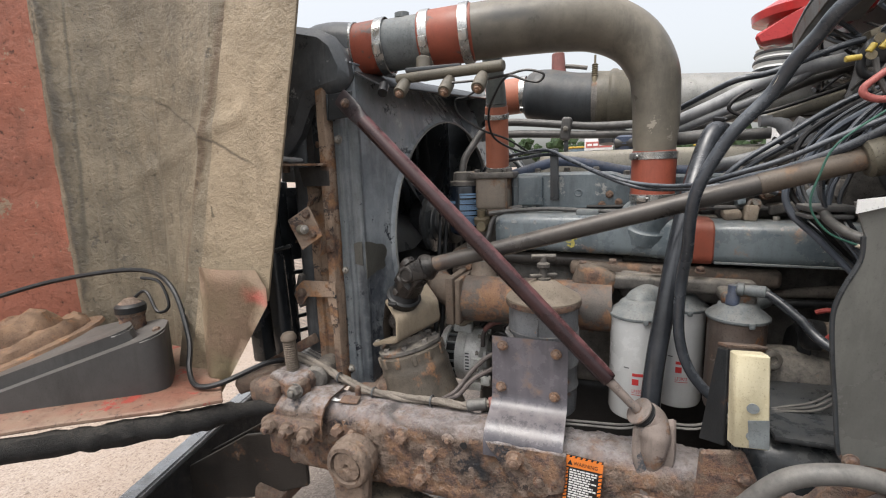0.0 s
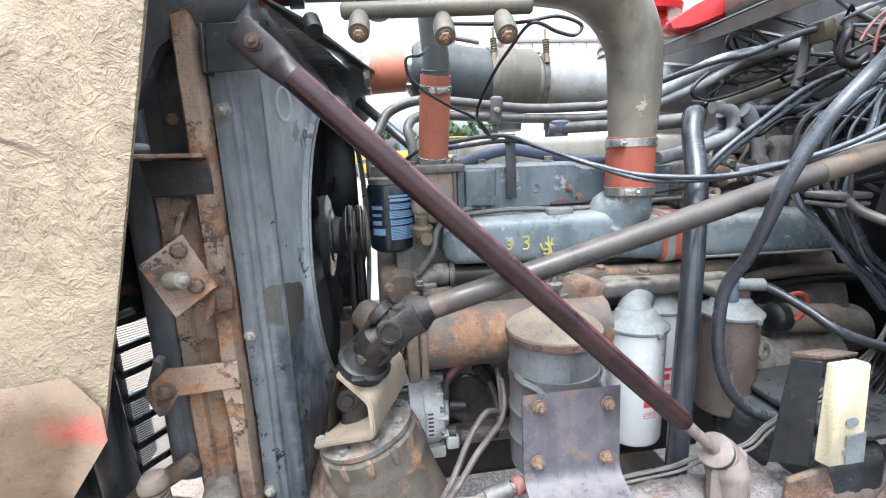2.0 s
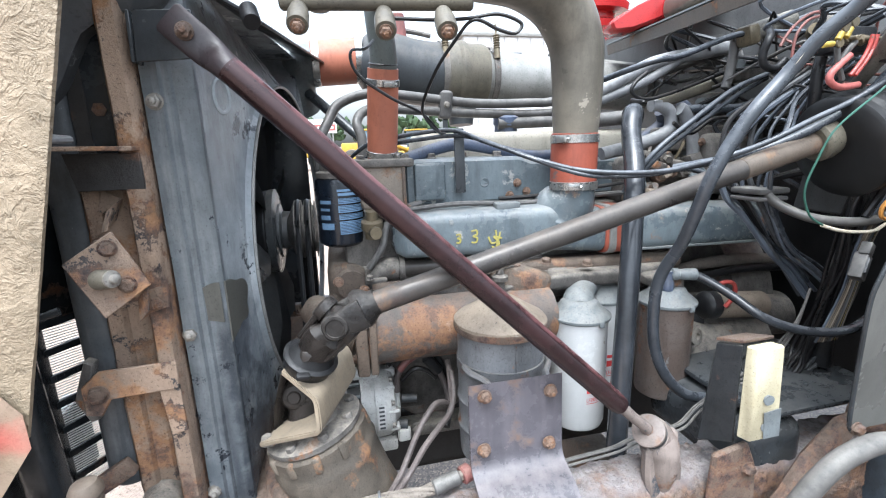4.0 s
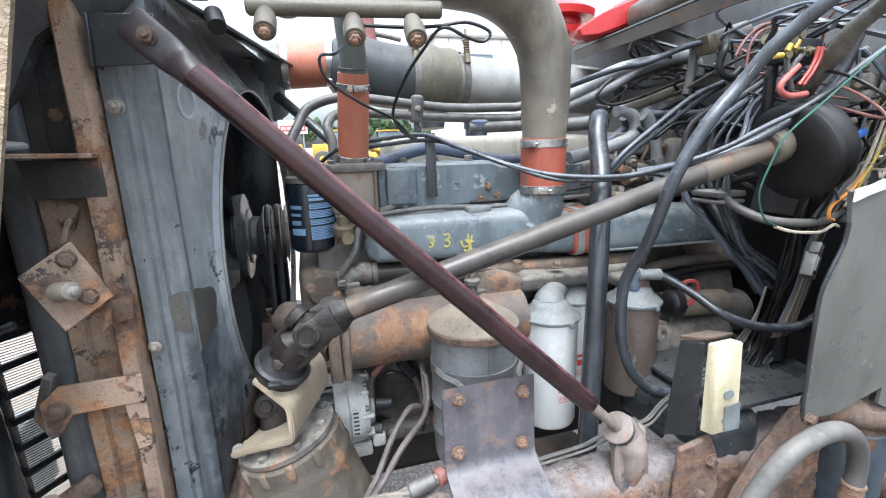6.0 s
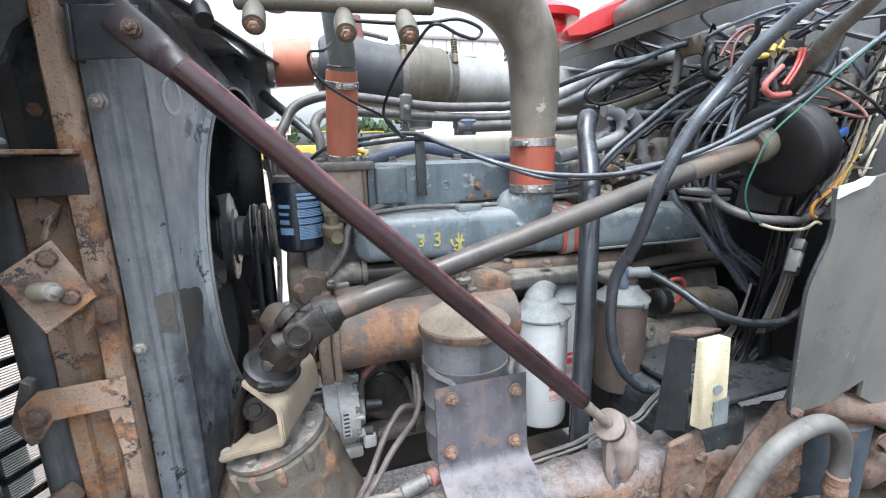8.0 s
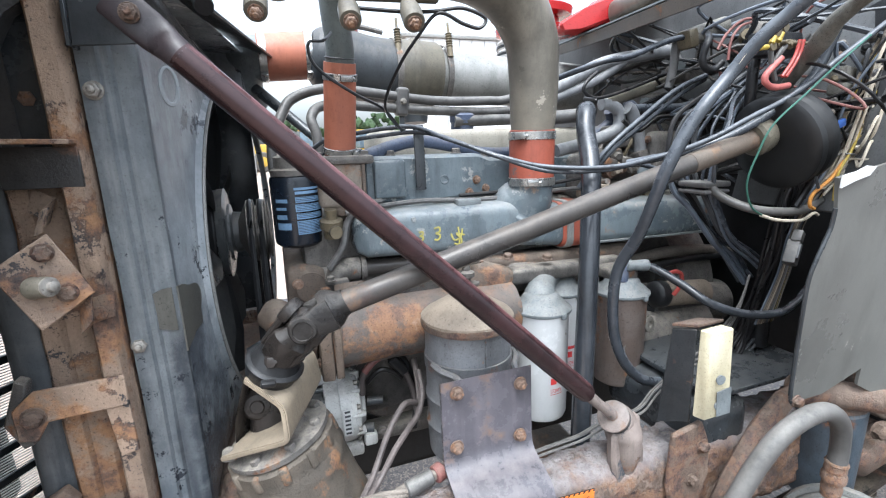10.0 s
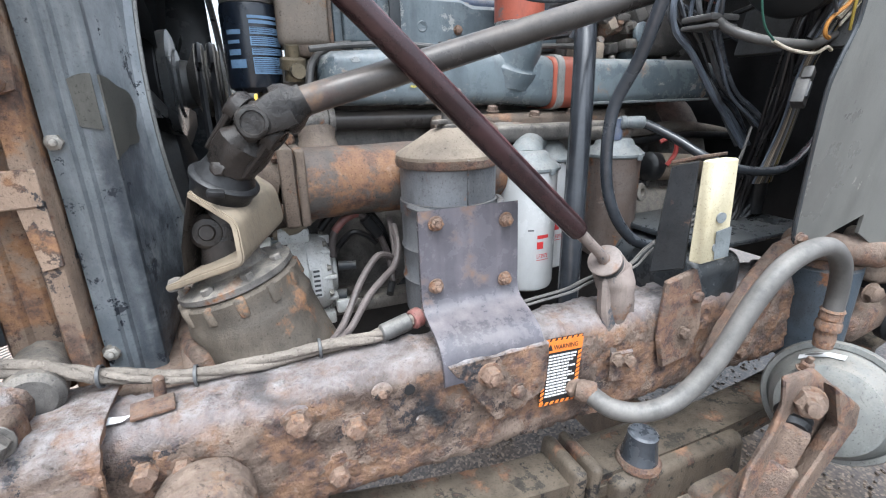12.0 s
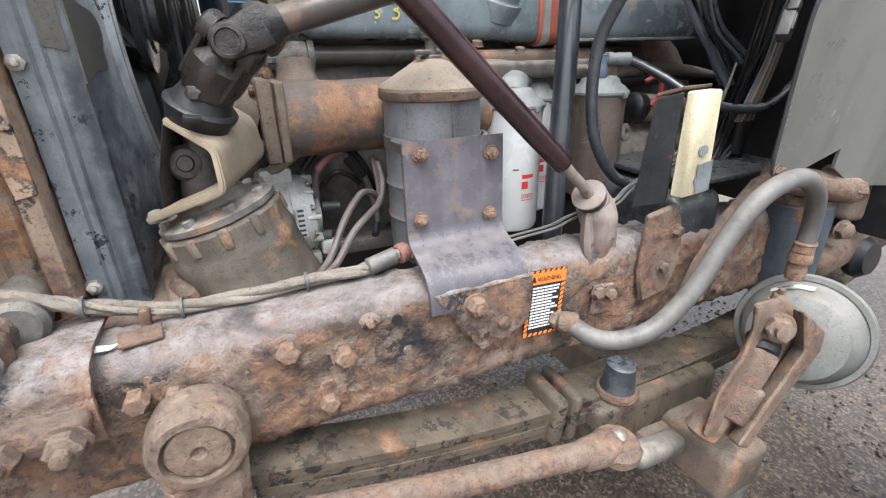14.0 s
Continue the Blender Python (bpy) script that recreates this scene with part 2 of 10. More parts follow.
HOSE = worn("dark_hose", (0.058, 0.067, 0.08), (0.028, 0.032, 0.039), 0.3, dust=0.5, dustcol=(0.27, 0.29, 0.32), scale=8, bump=0.05, speck=0.05)
HOSE2 = worn("blue_grey_hose", (0.15, 0.175, 0.215), (0.09, 0.105, 0.13), 0.4, dust=0.4, dustcol=(0.33, 0.34, 0.35), scale=9, bump=0.05, speck=0.05)
BLACKHOSE = worn("black_hose", (0.04, 0.045, 0.053), (0.018, 0.02, 0.024), 0.24, dust=0.3, settle=0.3, dustcol=(0.24, 0.25, 0.27), scale=7, bump=0.06, speck=0.06)
GREYHOSE = worn("grey_hose", (0.13, 0.125, 0.12), (0.082, 0.079, 0.076), 0.5, dust=0.45, dustcol=(0.3, 0.28, 0.25), scale=8, bump=0.06, grime=0.3, speck=0.06)
LINE = worn("grey_line", (0.125, 0.122, 0.12), (0.06, 0.059, 0.058), 0.45, dust=0.5, dustcol=(0.33, 0.31, 0.28), scale=10, bump=0.08, speck=0.06)
BLUEHOSE = worn("blue_hose", (0.098, 0.130, 0.208), (0.065, 0.078, 0.111), 0.5, dust=0.4, scale=10, bump=0.12)
WHITECAN = worn("white_can", (0.74, 0.75, 0.75), (0.64, 0.65, 0.65), 0.28, dust=0.12, chips=0.04, chipcol=(0.4, 0.34, 0.26), scale=7, bump=0.02, speck=0.03, grime=0.08)
CAPGREY = worn("cap_grey", (0.21, 0.235, 0.245), (0.14, 0.155, 0.16), 0.55, dust=0.4, dustcol=(0.36, 0.33, 0.29), scale=12, bump=0.2)
CANISTER = worn("canister_grey", (0.18, 0.186, 0.198), (0.09, 0.092, 0.097), 0.45, dust=0.3, rust=0.2, scale=10, bump=0.25)
LIDTAN = worn("dusty_lid", (0.33, 0.275, 0.215), (0.25, 0.2, 0.155), 0.85, dust=0.3, chips=0.16, chipcol=(0.42, 0.4, 0.36), scale=12, bump=0.25)
RUSTCAN = worn("rusty_filter_can", (0.169, 0.142, 0.128), (0.115, 0.081, 0.065), 0.6, rust=0.4, chips=0.2, chipcol=(0.26, 0.26, 0.26), scale=9, bump=0.2)
NAVY = worn("navy_can", (0.010, 0.0165, 0.029), (0.0075, 0.012, 0.02), 0.3, dust=0.1, scale=10, bump=0.04, speck=0.12, grime=0.1)
DUSTCABLE = worn("dusty_cable", (0.125, 0.105, 0.10), (0.075, 0.064, 0.061), 0.6, dust=0.4, dustcol=(0.24, 0.2, 0.18), scale=12, bump=0.08)
LABELBLUE = worn("pale_blue_print", (0.22, 0.36, 0.55), (0.18, 0.3, 0.47), 0.5, scale=20, bump=0.02, speck=0.12, grime=0.1)
LABELWHITE = worn("label_white", (0.78, 0.78, 0.76), (0.7, 0.7, 0.69), 0.5, scale=25, bump=0.03, speck=0.12, grime=0.1)
PRINTRED = worn("red_print", (0.62, 0.05, 0.05), (0.5, 0.04, 0.04), 0.5, scale=25, bump=0.02, speck=0.12, grime=0.1)
PRINTBLACK = worn("black_print", (0.02, 0.02, 0.022), (0.015, 0.015, 0.015), 0.5, scale=25, bump=0.02, speck=0.12, grime=0.1)
PRINTORANGE = worn("orange_print", (0.85, 0.24, 0.04), (0.7, 0.2, 0.04), 0.5, scale=25, bump=0.02, speck=0.12, grime=0.1)
IVORY = worn("ivory_plastic", (0.60, 0.545, 0.39), (0.50, 0.44, 0.29), 0.5, chips=0.1, chipcol=(0.16, 0.16, 0.17), scale=9, bump=0.08, speck=0.15, grime=0.2)
PANEL = worn("grey_panel", (0.185, 0.185, 0.17), (0.11, 0.11, 0.103), 0.42, dust=0.15, chips=0.1, chipcol=(0.3, 0.29, 0.26), scale=3.5, bump=0.06, spread=0.42, speck=0.08, grime=0.3)
ALU = worn("cast_aluminium", (0.80, 0.80, 0.775), (0.55, 0.55, 0.53), 0.5, metal=0.1, dust=0.35, scale=9, bump=0.2)
CHAMBER = worn("chamber_grey", (0.205, 0.215, 0.205), (0.15, 0.155, 0.15), 0.5, dust=0.4, dustcol=(0.30, 0.25, 0.2), rust=0.08, scale=8, bump=0.12)
SHOCK = worn("shock_blue", (0.075, 0.10, 0.125), (0.05, 0.06, 0.072), 0.55, rust=0.22, dust=0.3, scale=9, bump=0.25)
SPRING = worn("spring_steel", (0.135, 0.108, 0.08), (0.07, 0.056, 0.044), 0.7, rust=0.36, rustcol=(0.2, 0.105, 0.065), chips=0.8, chipcol=(0.018, 0.017, 0.017), dust=0.22, dustcol=(0.26, 0.22, 0.165), scale=9, bump=0.4)
FIREWALL = worn("firewall_grey", (0.135, 0.14, 0.143), (0.08, 0.082, 0.084), 0.6, dust=0.2, scale=5, bump=0.1)
REDPAINT = worn("red_paint", (0.52, 0.03, 0.03), (0.42, 0.025, 0.028), 0.25, dust=0.12, scale=4, bump=0.03)
BRONZE = worn("duct_tan", (0.16, 0.145, 0.11), (0.09, 0.083, 0.068), 0.55, dust=0.3, scale=8, bump=0.2)
GALV = worn("duct_grey", (0.36, 0.36, 0.345), (0.25, 0.25, 0.24), 0.55, metal=0.2, dust=0.25, scale=12, bump=0.15)
DARKDUCT = worn("dark_plastic", (0.062, 0.07, 0.078), (0.045, 0.05, 0.055), 0.5, dust=0.3, scale=6, bump=0.1)
LOOM = worn("loom_wrap", (0.30, 0.26, 0.22), (0.19, 0.165, 0.14), 0.85, dust=0.3, dustcol=(0.36, 0.32, 0.27), chips=0.2, chipcol=(0.12, 0.1, 0.085), scale=14, bump=0.8, depth=0.01)
WIREBLACK = worn("wire_black", (0.018, 0.018, 0.02), (0.010, 0.010, 0.011), 0.4, dust=0.15, scale=20, bump=0.05, speck=0.05)
WIREGREY = worn("wire_grey", (0.10, 0.105, 0.112), (0.06, 0.062, 0.066), 0.5, dust=0.3, dustcol=(0.24, 0.23, 0.21), scale=20, bump=0.05, speck=0.05)
WIREGREEN = worn("wire_green", (0.06, 0.17, 0.125), (0.045, 0.13, 0.1), 0.5, scale=20, bump=0.03, speck=0.05)
WIRERED = worn("wire_red", (0.45, 0.07, 0.06), (0.36, 0.06, 0.05), 0.5, dust=0.15, scale=20, bump=0.05)
WIREYELLOW = worn("wire_yellow", (0.50, 0.37, 0.07), (0.38, 0.28, 0.06), 0.5, dust=0.1, scale=20, bump=0.05)
WIREORANGE = worn("wire_orange", (0.62, 0.28, 0.06), (0.5, 0.22, 0.05), 0.5, dust=0.1, scale=20, bump=0.05)
WIREWHITE = worn("wire_white", (0.62, 0.56, 0.46), (0.5, 0.43, 0.33), 0.6, dust=0.1, scale=20, bump=0.05)
WIREPINK = worn("wire_dull_red", (0.30, 0.12, 0.11), (0.2, 0.09, 0.08), 0.6, dust=0.3, scale=20, bump=0.05)
CHALK = worn("yellow_chalk", (0.52, 0.46, 0.12), (0.40, 0.36, 0.12), 0.8, scale=60, bump=0.1)
DUSTLOOM = worn("dusty_taped_loom", (0.21, 0.2, 0.175), (0.12, 0.115, 0.1), 0.7, dust=0.4, dustcol=(0.34, 0.32, 0.28), scale=16, bump=0.5, depth=0.006)
# grey-white highlights along the hose tops are painted with the pale dust colour
PALEHOSE = worn("pale_topped_hose", (0.27, 0.275, 0.285), (0.15, 0.157, 0.17), 0.45, dust=0.6, dustcol=(0.5, 0.49, 0.46), scale=9, bump=0.12, speck=0.08)
FINS = worn("pale_fins", (0.56, 0.53, 0.48), (0.42, 0.39, 0.35), 0.5, dust=0.2, scale=12, bump=0.1, speck=0.1)
BRASS = worn("dull_brass", (0.23, 0.19, 0.125), (0.14, 0.12, 0.085), 0.5, metal=0.4, dust=0.35, scale=20, bump=0.2)
BOLT = worn("bolt_brown", (0.33, 0.218, 0.16), (0.175, 0.115, 0.087), 0.85, rust=0.45, rustcol=(0.26, 0.14, 0.085), dust=0.35, scale=40, bump=0.8, depth=0.01)
BOLTGREY = worn("bolt_zinc", (0.36, 0.34, 0.31), (0.25, 0.23, 0.2), 0.5, metal=0.4, dust=0.3, rust=0.12, scale=40, bump=0.25)
FIBRE = worn("bare_fibreglass", (0.285, 0.235, 0.168), (0.19, 0.16, 0.118), 0.55, chips=0.3, chipcol=(0.12, 0.105, 0.083), dust=0.15, dustcol=(0.27, 0.225, 0.17), scale=4.5, bump=0.8, depth=0.02, grain=60, grime=0.45, speck=0.18)
FIBREYELLOW = worn("yellowed_resin", (0.395, 0.314, 0.219), (0.30, 0.243, 0.168), 0.5, chips=0.14, chipcol=(0.17, 0.14, 0.1), scale=4, bump=0.8, depth=0.016, grain=60, grime=0.3, speck=0.12)
FIBRERED = worn("red_overspray", (0.38, 0.14, 0.092), (0.28, 0.11, 0.073), 0.6, chips=0.25, chipcol=(0.30, 0.215, 0.15), scale=4, bump=0.8, depth=0.016, grain=60)
FELT = worn("black_felt", (0.018, 0.018, 0.019), (0.012, 0.012, 0.012), 0.95, dust=0.12, scale=30, bump=0.8)
LAMPGREY = worn("lamp_bucket_grey", (0.10, 0.096, 0.094), (0.07, 0.068, 0.067), 0.5, dust=0.3, dustcol=(0.24, 0.21, 0.18), scale=4, bump=0.08, speck=0.08)
MUDRUST = worn("mud_rust", (0.30, 0.185, 0.115), (0.15, 0.092, 0.062), 0.85, rust=0.4, rustcol=(0.30, 0.15, 0.08), dust=0.25, dustcol=(0.36, 0.26, 0.18), scale=12, bump=0.9, depth=0.012)
BRIGHTSTRIP = worn("bright_bumper", (0.62, 0.62, 0.62), (0.52, 0.52, 0.52), 0.25, metal=0.7, dust=0.25, scale=6, bump=0.05)
TYRE = worn("tyre_rubber", (0.12, 0.11, 0.10), (0.075, 0.07, 0.065), 0.85, dust=0.6, dustcol=(0.36, 0.31, 0.26), scale=10, bump=0.3)
SIDING = worn("white_siding", (0.80, 0.81, 0.82), (0.76, 0.77, 0.78), 0.5, scale=0.3, bump=0.02)
YELLOWMACHINE = worn("machine_yellow", (0.62, 0.40, 0.06), (0.5, 0.32, 0.05), 0.5, scale=1, bump=0.05)
WINDOWGLASS = worn("window_glass", (0.16, 0.22, 0.27), (0.13, 0.18, 0.22), 0.1, scale=1, bump=0.0)
LEAF = worn("far_leaves", (0.05, 0.085, 0.035), (0.03, 0.055, 0.022), 0.8, scale=1.5, bump=0.3)


def gravel_material():
    m, n, l, b = shader("wet_gravel")
    tc = n.new("ShaderNodeTexCoord")
    co = tc.outputs["Object"]
    big = noise_node(n, l, 1.3, 4, 0.6, co)
    vor = n.new("ShaderNodeTexVoronoi")
    vor.inputs["Scale"].default_value = 120.0
    l.new(co, vor.inputs["Vector"])
    fine = noise_node(n, l, 130, 4, 0.7, co)
    stone = ramp(n, l, vor.outputs["Color"], [(0.1, (0.2, 0.16, 0.135)), (0.5, (0.33, 0.28, 0.24)), (0.9, (0.46, 0.41, 0.365))])
    wet = ramp(n, l, big.outputs[0], [(0.42, 0.0), (0.56, 1.0)])
    dirt = ramp(n, l, fine.outputs[0], [(0.3, (0.215, 0.16, 0.125)), (0.7, (0.36, 0.285, 0.23))])
    litter = noise_node(n, l, 62, 8, 0.75, co)
    lf = ramp(n, l, litter.outputs[0], [(0.40, 1.0), (0.47, 0.0)])
    dirt_c = mix(n, l, lf.outputs[0], dirt.outputs[0], (0.11, 0.075, 0.055))
    bare = mul(n, l, mul(n, l, wet.outputs[0], 0.35), 0.6, "ADD")
    c = mix(n, l, bare, stone.outputs[0], dirt_c)
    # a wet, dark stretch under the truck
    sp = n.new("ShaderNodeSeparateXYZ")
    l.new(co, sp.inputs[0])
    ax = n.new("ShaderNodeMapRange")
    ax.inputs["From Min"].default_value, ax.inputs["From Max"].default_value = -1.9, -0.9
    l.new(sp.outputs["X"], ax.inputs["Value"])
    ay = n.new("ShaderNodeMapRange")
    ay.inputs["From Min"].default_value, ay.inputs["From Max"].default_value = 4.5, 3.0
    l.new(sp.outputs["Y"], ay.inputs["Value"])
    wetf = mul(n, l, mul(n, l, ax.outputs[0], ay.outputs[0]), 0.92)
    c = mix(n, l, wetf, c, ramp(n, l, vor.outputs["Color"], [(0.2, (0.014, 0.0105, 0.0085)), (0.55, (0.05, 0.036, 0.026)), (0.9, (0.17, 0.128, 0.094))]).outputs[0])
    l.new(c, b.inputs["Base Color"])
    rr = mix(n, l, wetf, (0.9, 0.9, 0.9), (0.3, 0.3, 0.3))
    l.new(rr, b.inputs["Roughness"])
    bp = n.new("ShaderNodeBump")
    bp.inputs["Strength"].default_value = 0.9
    bp.inputs["Distance"].default_value = 0.013
    h = mul(n, l, mul(n, l, vor.outputs["Distance"], 0.5), mul(n, l, mul(n, l, litter.outputs[0], 0.9), mul(n, l, fine.outputs[0], 0.2), "ADD"), "SUBTRACT")
    l.new(h, bp.inputs["Height"])
    bp.invert = True
    l.new(bp.outputs[0], b.inputs["Normal"])
    return m


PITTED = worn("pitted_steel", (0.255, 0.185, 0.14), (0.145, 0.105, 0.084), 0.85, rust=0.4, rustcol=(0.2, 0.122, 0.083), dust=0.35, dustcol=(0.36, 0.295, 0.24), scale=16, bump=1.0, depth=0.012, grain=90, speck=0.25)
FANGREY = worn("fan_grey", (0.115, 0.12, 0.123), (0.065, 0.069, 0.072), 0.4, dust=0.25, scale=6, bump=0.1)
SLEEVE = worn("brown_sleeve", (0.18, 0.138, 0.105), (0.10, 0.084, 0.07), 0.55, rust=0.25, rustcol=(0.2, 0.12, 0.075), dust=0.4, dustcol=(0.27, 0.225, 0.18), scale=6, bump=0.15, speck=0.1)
FLAP = worn("pink_fibreglass", (0.42, 0.285, 0.21), (0.33, 0.25, 0.165), 0.5, scale=5, bump=0.6, depth=0.012, grain=60, grime=0.25, speck=0.1)
LEDGE = worn("scuffed_ledge", (0.28, 0.215, 0.16), (0.23, 0.1, 0.07), 0.6, chips=0.45, chipcol=(0.32, 0.06, 0.045), scale=4, bump=0.4, grain=60)
PALECHIP = worn("bare_primer", (0.42, 0.44, 0.44), (0.34, 0.36, 0.36), 0.6, scale=40, bump=0.1)
PINKLEAD = worn("faded_red_lead", (0.50, 0.16, 0.14), (0.42, 0.12, 0.11), 0.45, dust=0.15, scale=15, bump=0.03)
BROWN = (0.10, 0.065, 0.04)
def crinkled(m, scale, strength, distance):
    """Adds worm-like ridges of glass strands in patches: relief, and a little dirt in the furrows."""
    n, l = m.node_tree.nodes, m.node_tree.links
    b = n["Principled BSDF"]
    tc = n.new("ShaderNodeTexCoord")
    w = noise_node(n, l, scale, 3, 0.55, tc.outputs["Object"])
    w.inputs["Distortion"].default_value = 1.6
    patch = noise_node(n, l, scale * 0.12, 4, 0.6, tc.outputs["Object"])
    pf = ramp(n, l, patch.outputs[0], [(0.40, 0.15), (0.58, 1.0)])
    rf = ramp(n, l, w.outputs[0], [(0.44, 0.0), (0.50, 1.0), (0.56, 0.0)])
    hgt = mul(n, l, rf.outputs[0], pf.outputs[0])
    old = b.inputs["Normal"].links[0].from_socket
    bp = n.new("ShaderNodeBump")
    bp.inputs["Strength"].default_value = strength
    bp.inputs["Distance"].default_value = distance
    l.new(hgt, bp.inputs["Height"])
    l.new(old, bp.inputs["Normal"])
    l.new(bp.outputs[0], b.inputs["Normal"])
    col = b.inputs["Base Color"].links[0].from_socket
    l.new(mix(n, l, mul(n, l, hgt, 0.16), col, (0.15, 0.125, 0.09)), b.inputs["Base Color"])


for m_ in (FIBRE, FIBREYELLOW):
    crinkled(m_, 30.0, 0.36, 0.006)
stained(RAIL, (0.2, 1.0, 0.716), [(-0.86, 0.907, 0.6, 0.907, 0.021, 0.5, (0.29, 0.255, 0.25)), (-0.338, 0.868, -0.288, 0.796, 0.046, 1.0, (0.016, 0.018, 0.022)), (-0.60, 0.93, -0.52, 0.90, 0.012, 0.6, (0.03, 0.03, 0.034))])
stained(FIBRE, (-1.4, 0.8, 0.9), [
    (-0.93, 1.98, -1.255, 1.19, 0.024, 0.75, BROWN), (-1.68, 2.2, -1.75, 1.22, 0.012, 0.75, (0.08, 0.072, 0.055)), (-1.752, 2.2, -1.765, 1.1, 0.017, 0.85, (0.07, 0.062, 0.05)),
    (-1.40, 1.765, -0.94, 1.565, 0.007, 0.85, (0.06, 0.047, 0.033)), (-1.62, 1.80, -1.40, 1.765, 0.012, 0.5, (0.1, 0.09, 0.07)), (-1.50, 2.2, -1.56, 1.2, 0.04, 0.35, (0.13, 0.115, 0.085)), (-1.60, 2.2, -1.615, 1.2, 0.022, 0.4, (0.12, 0.105, 0.08))])
stained(FIBREYELLOW, (-1.4, 0.8, 0.9), [(-0.86, 2.2, -1.255, 1.19, 0.024, 0.7, BROWN), (-1.10, 1.64, -0.90, 1.55, 0.007, 0.8, (0.06, 0.047, 0.033))])
stained(FLAP, (-1.4, 0.8, 0.9), [(-0.95, 1.215, -0.90, 1.20, 0.03, 0.8, (0.5, 0.09, 0.07)), (-1.1, 1.0, -1.0, 0.93, 0.07, 0.5, (0.36, 0.34, 0.21))])
stained(SHROUD, (-0.7, 1.55, 0.93), [(-0.700, 1.26, -0.694, 0.90, 0.030, 0.85, (0.042, 0.05, 0.064)), (-0.722, 1.12, -0.715, 0.93, 0.012, 0.6, (0.05, 0.058, 0.072))])
stained(TAUPE, (-0.3, 1.25, 1.42), [(-0.36, 1.888, -0.25, 1.893, 0.026, 0.8, (0.05, 0.05, 0.05))])
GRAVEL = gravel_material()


# ---- building helpers ----
ORIGIN = {}


def thing(name, label, category, at=(0, 0, 0), group="", kind=""):
    ob = new(name)
    ob.location = at
    ob.empty_display_size = 0.05
    ORIGIN[ob] = Vector(at)
    return tagged(ob, label, category, group, kind)


def finish(name, bm, material, origin, smooth=38):
    bmesh.ops.recalc_face_normals(bm, faces=bm.faces)
    bmesh.ops.translate(bm, verts=bm.verts, vec=-origin)
    me = bpy.data.meshes.new(name)
    if smooth:
        lim = radians(smooth)
        for f in bm.faces:
            f.smooth = True
        for e in bm.edges:
            if len(e.link_faces) == 2 and e.calc_face_angle(0) > lim:
                e.smooth = False
    bm.to_mesh(me)
    bm.free()
    me.materials.append(material)
    return me


def part(name, bm, material, parent, label="", smooth=38):
    """Links a bmesh, given in world places, as ONE mesh under a thing or a part."""
    o = ORIGIN[parent]
    ob = new(name, finish(name, bm, material, o, smooth))
    ob.parent = parent
    ORIGIN[ob] = o
    return tagged(ob, label)


def solo(name, bm, material, label, category, group="", kind="", smooth=38):
    """A thing that is one mesh; its origin is its lowest middle."""
    vs = [v.co for v in bm.verts]
    o = Vector(((min(v.x for v in vs) + max(v.x for v in vs)) / 2, (min(v.y for v in vs) + max(v.y for v in vs)) / 2, min(v.z for v in vs)))
    ob = new(name, finish(name, bm, material, o, smooth))
    ob.location = o
    ORIGIN[ob] = o
    return tagged(ob, label, category, group, kind)


def B():
    return bmesh.new()


def basis(axis, up=(0, 0, 1)):
    a = Vector(axis).normalized()
    u = Vector(up)
    if abs(a.dot(u)) > 0.95:
        u = Vector((1, 0, 0)) if abs(a.x) < 0.9 else Vector((0, 1, 0))
    s = u.cross(a).normalized()
    return a, s, a.cross(s).normalized()


def lathe(bm, p, axis, profile, seg=24, cap=True):
    """Turns (height, radius) pairs round an axis that starts at p."""
    a, s, t = basis(axis)
    p = Vector(p)
    rings = []
    for h, r in profile:
        rings.append([bm.verts.new(p + a * h + (s * math.cos(2 * math.pi * k / seg) + t * math.sin(2 * math.pi * k / seg)) * max(r, 1e-4)) for k in range(seg)])
    for q, w in zip(rings, rings[1:]):
        for k in range(seg):
            bm.faces.new((q[k], q[(k + 1) % seg], w[(k + 1) % seg], w[k]))
    if cap:
        bm.faces.new(rings[0])
        bm.faces.new(rings[-1])
    return bm


def cyl(bm, p0, p1, r0, r1=None, seg=20, bev=0.0):
    p0, p1 = Vector(p0), Vector(p1)
    r1 = r0 if r1 is None else r1
    L = (p1 - p0).length
    prof = [(0, r0 - bev), (bev, r0), (L - bev, r1), (L, r1 - bev)] if bev else [(0, r0), (L, r1)]
    return lathe(bm, p0, p1 - p0, prof, seg)


def spline(pts, per=7):
    """A Catmull-Rom curve through the points."""
    P = [Vector(p) for p in pts]
    if len(P) < 3:
        return P
    out = []
    for i in range(len(P) - 1):
        a, b, c, d = P[max(i - 1, 0)], P[i], P[i + 1], P[min(i + 2, len(P) - 1)]
        for k in range(per):
            t = k / per
            out.append(0.5 * (2 * b + (c - a) * t + (2 * a - 5 * b + 4 * c - d) * t * t + (3 * b - a - 3 * c + d) * t ** 3))
    out.append(P[-1])
    return out


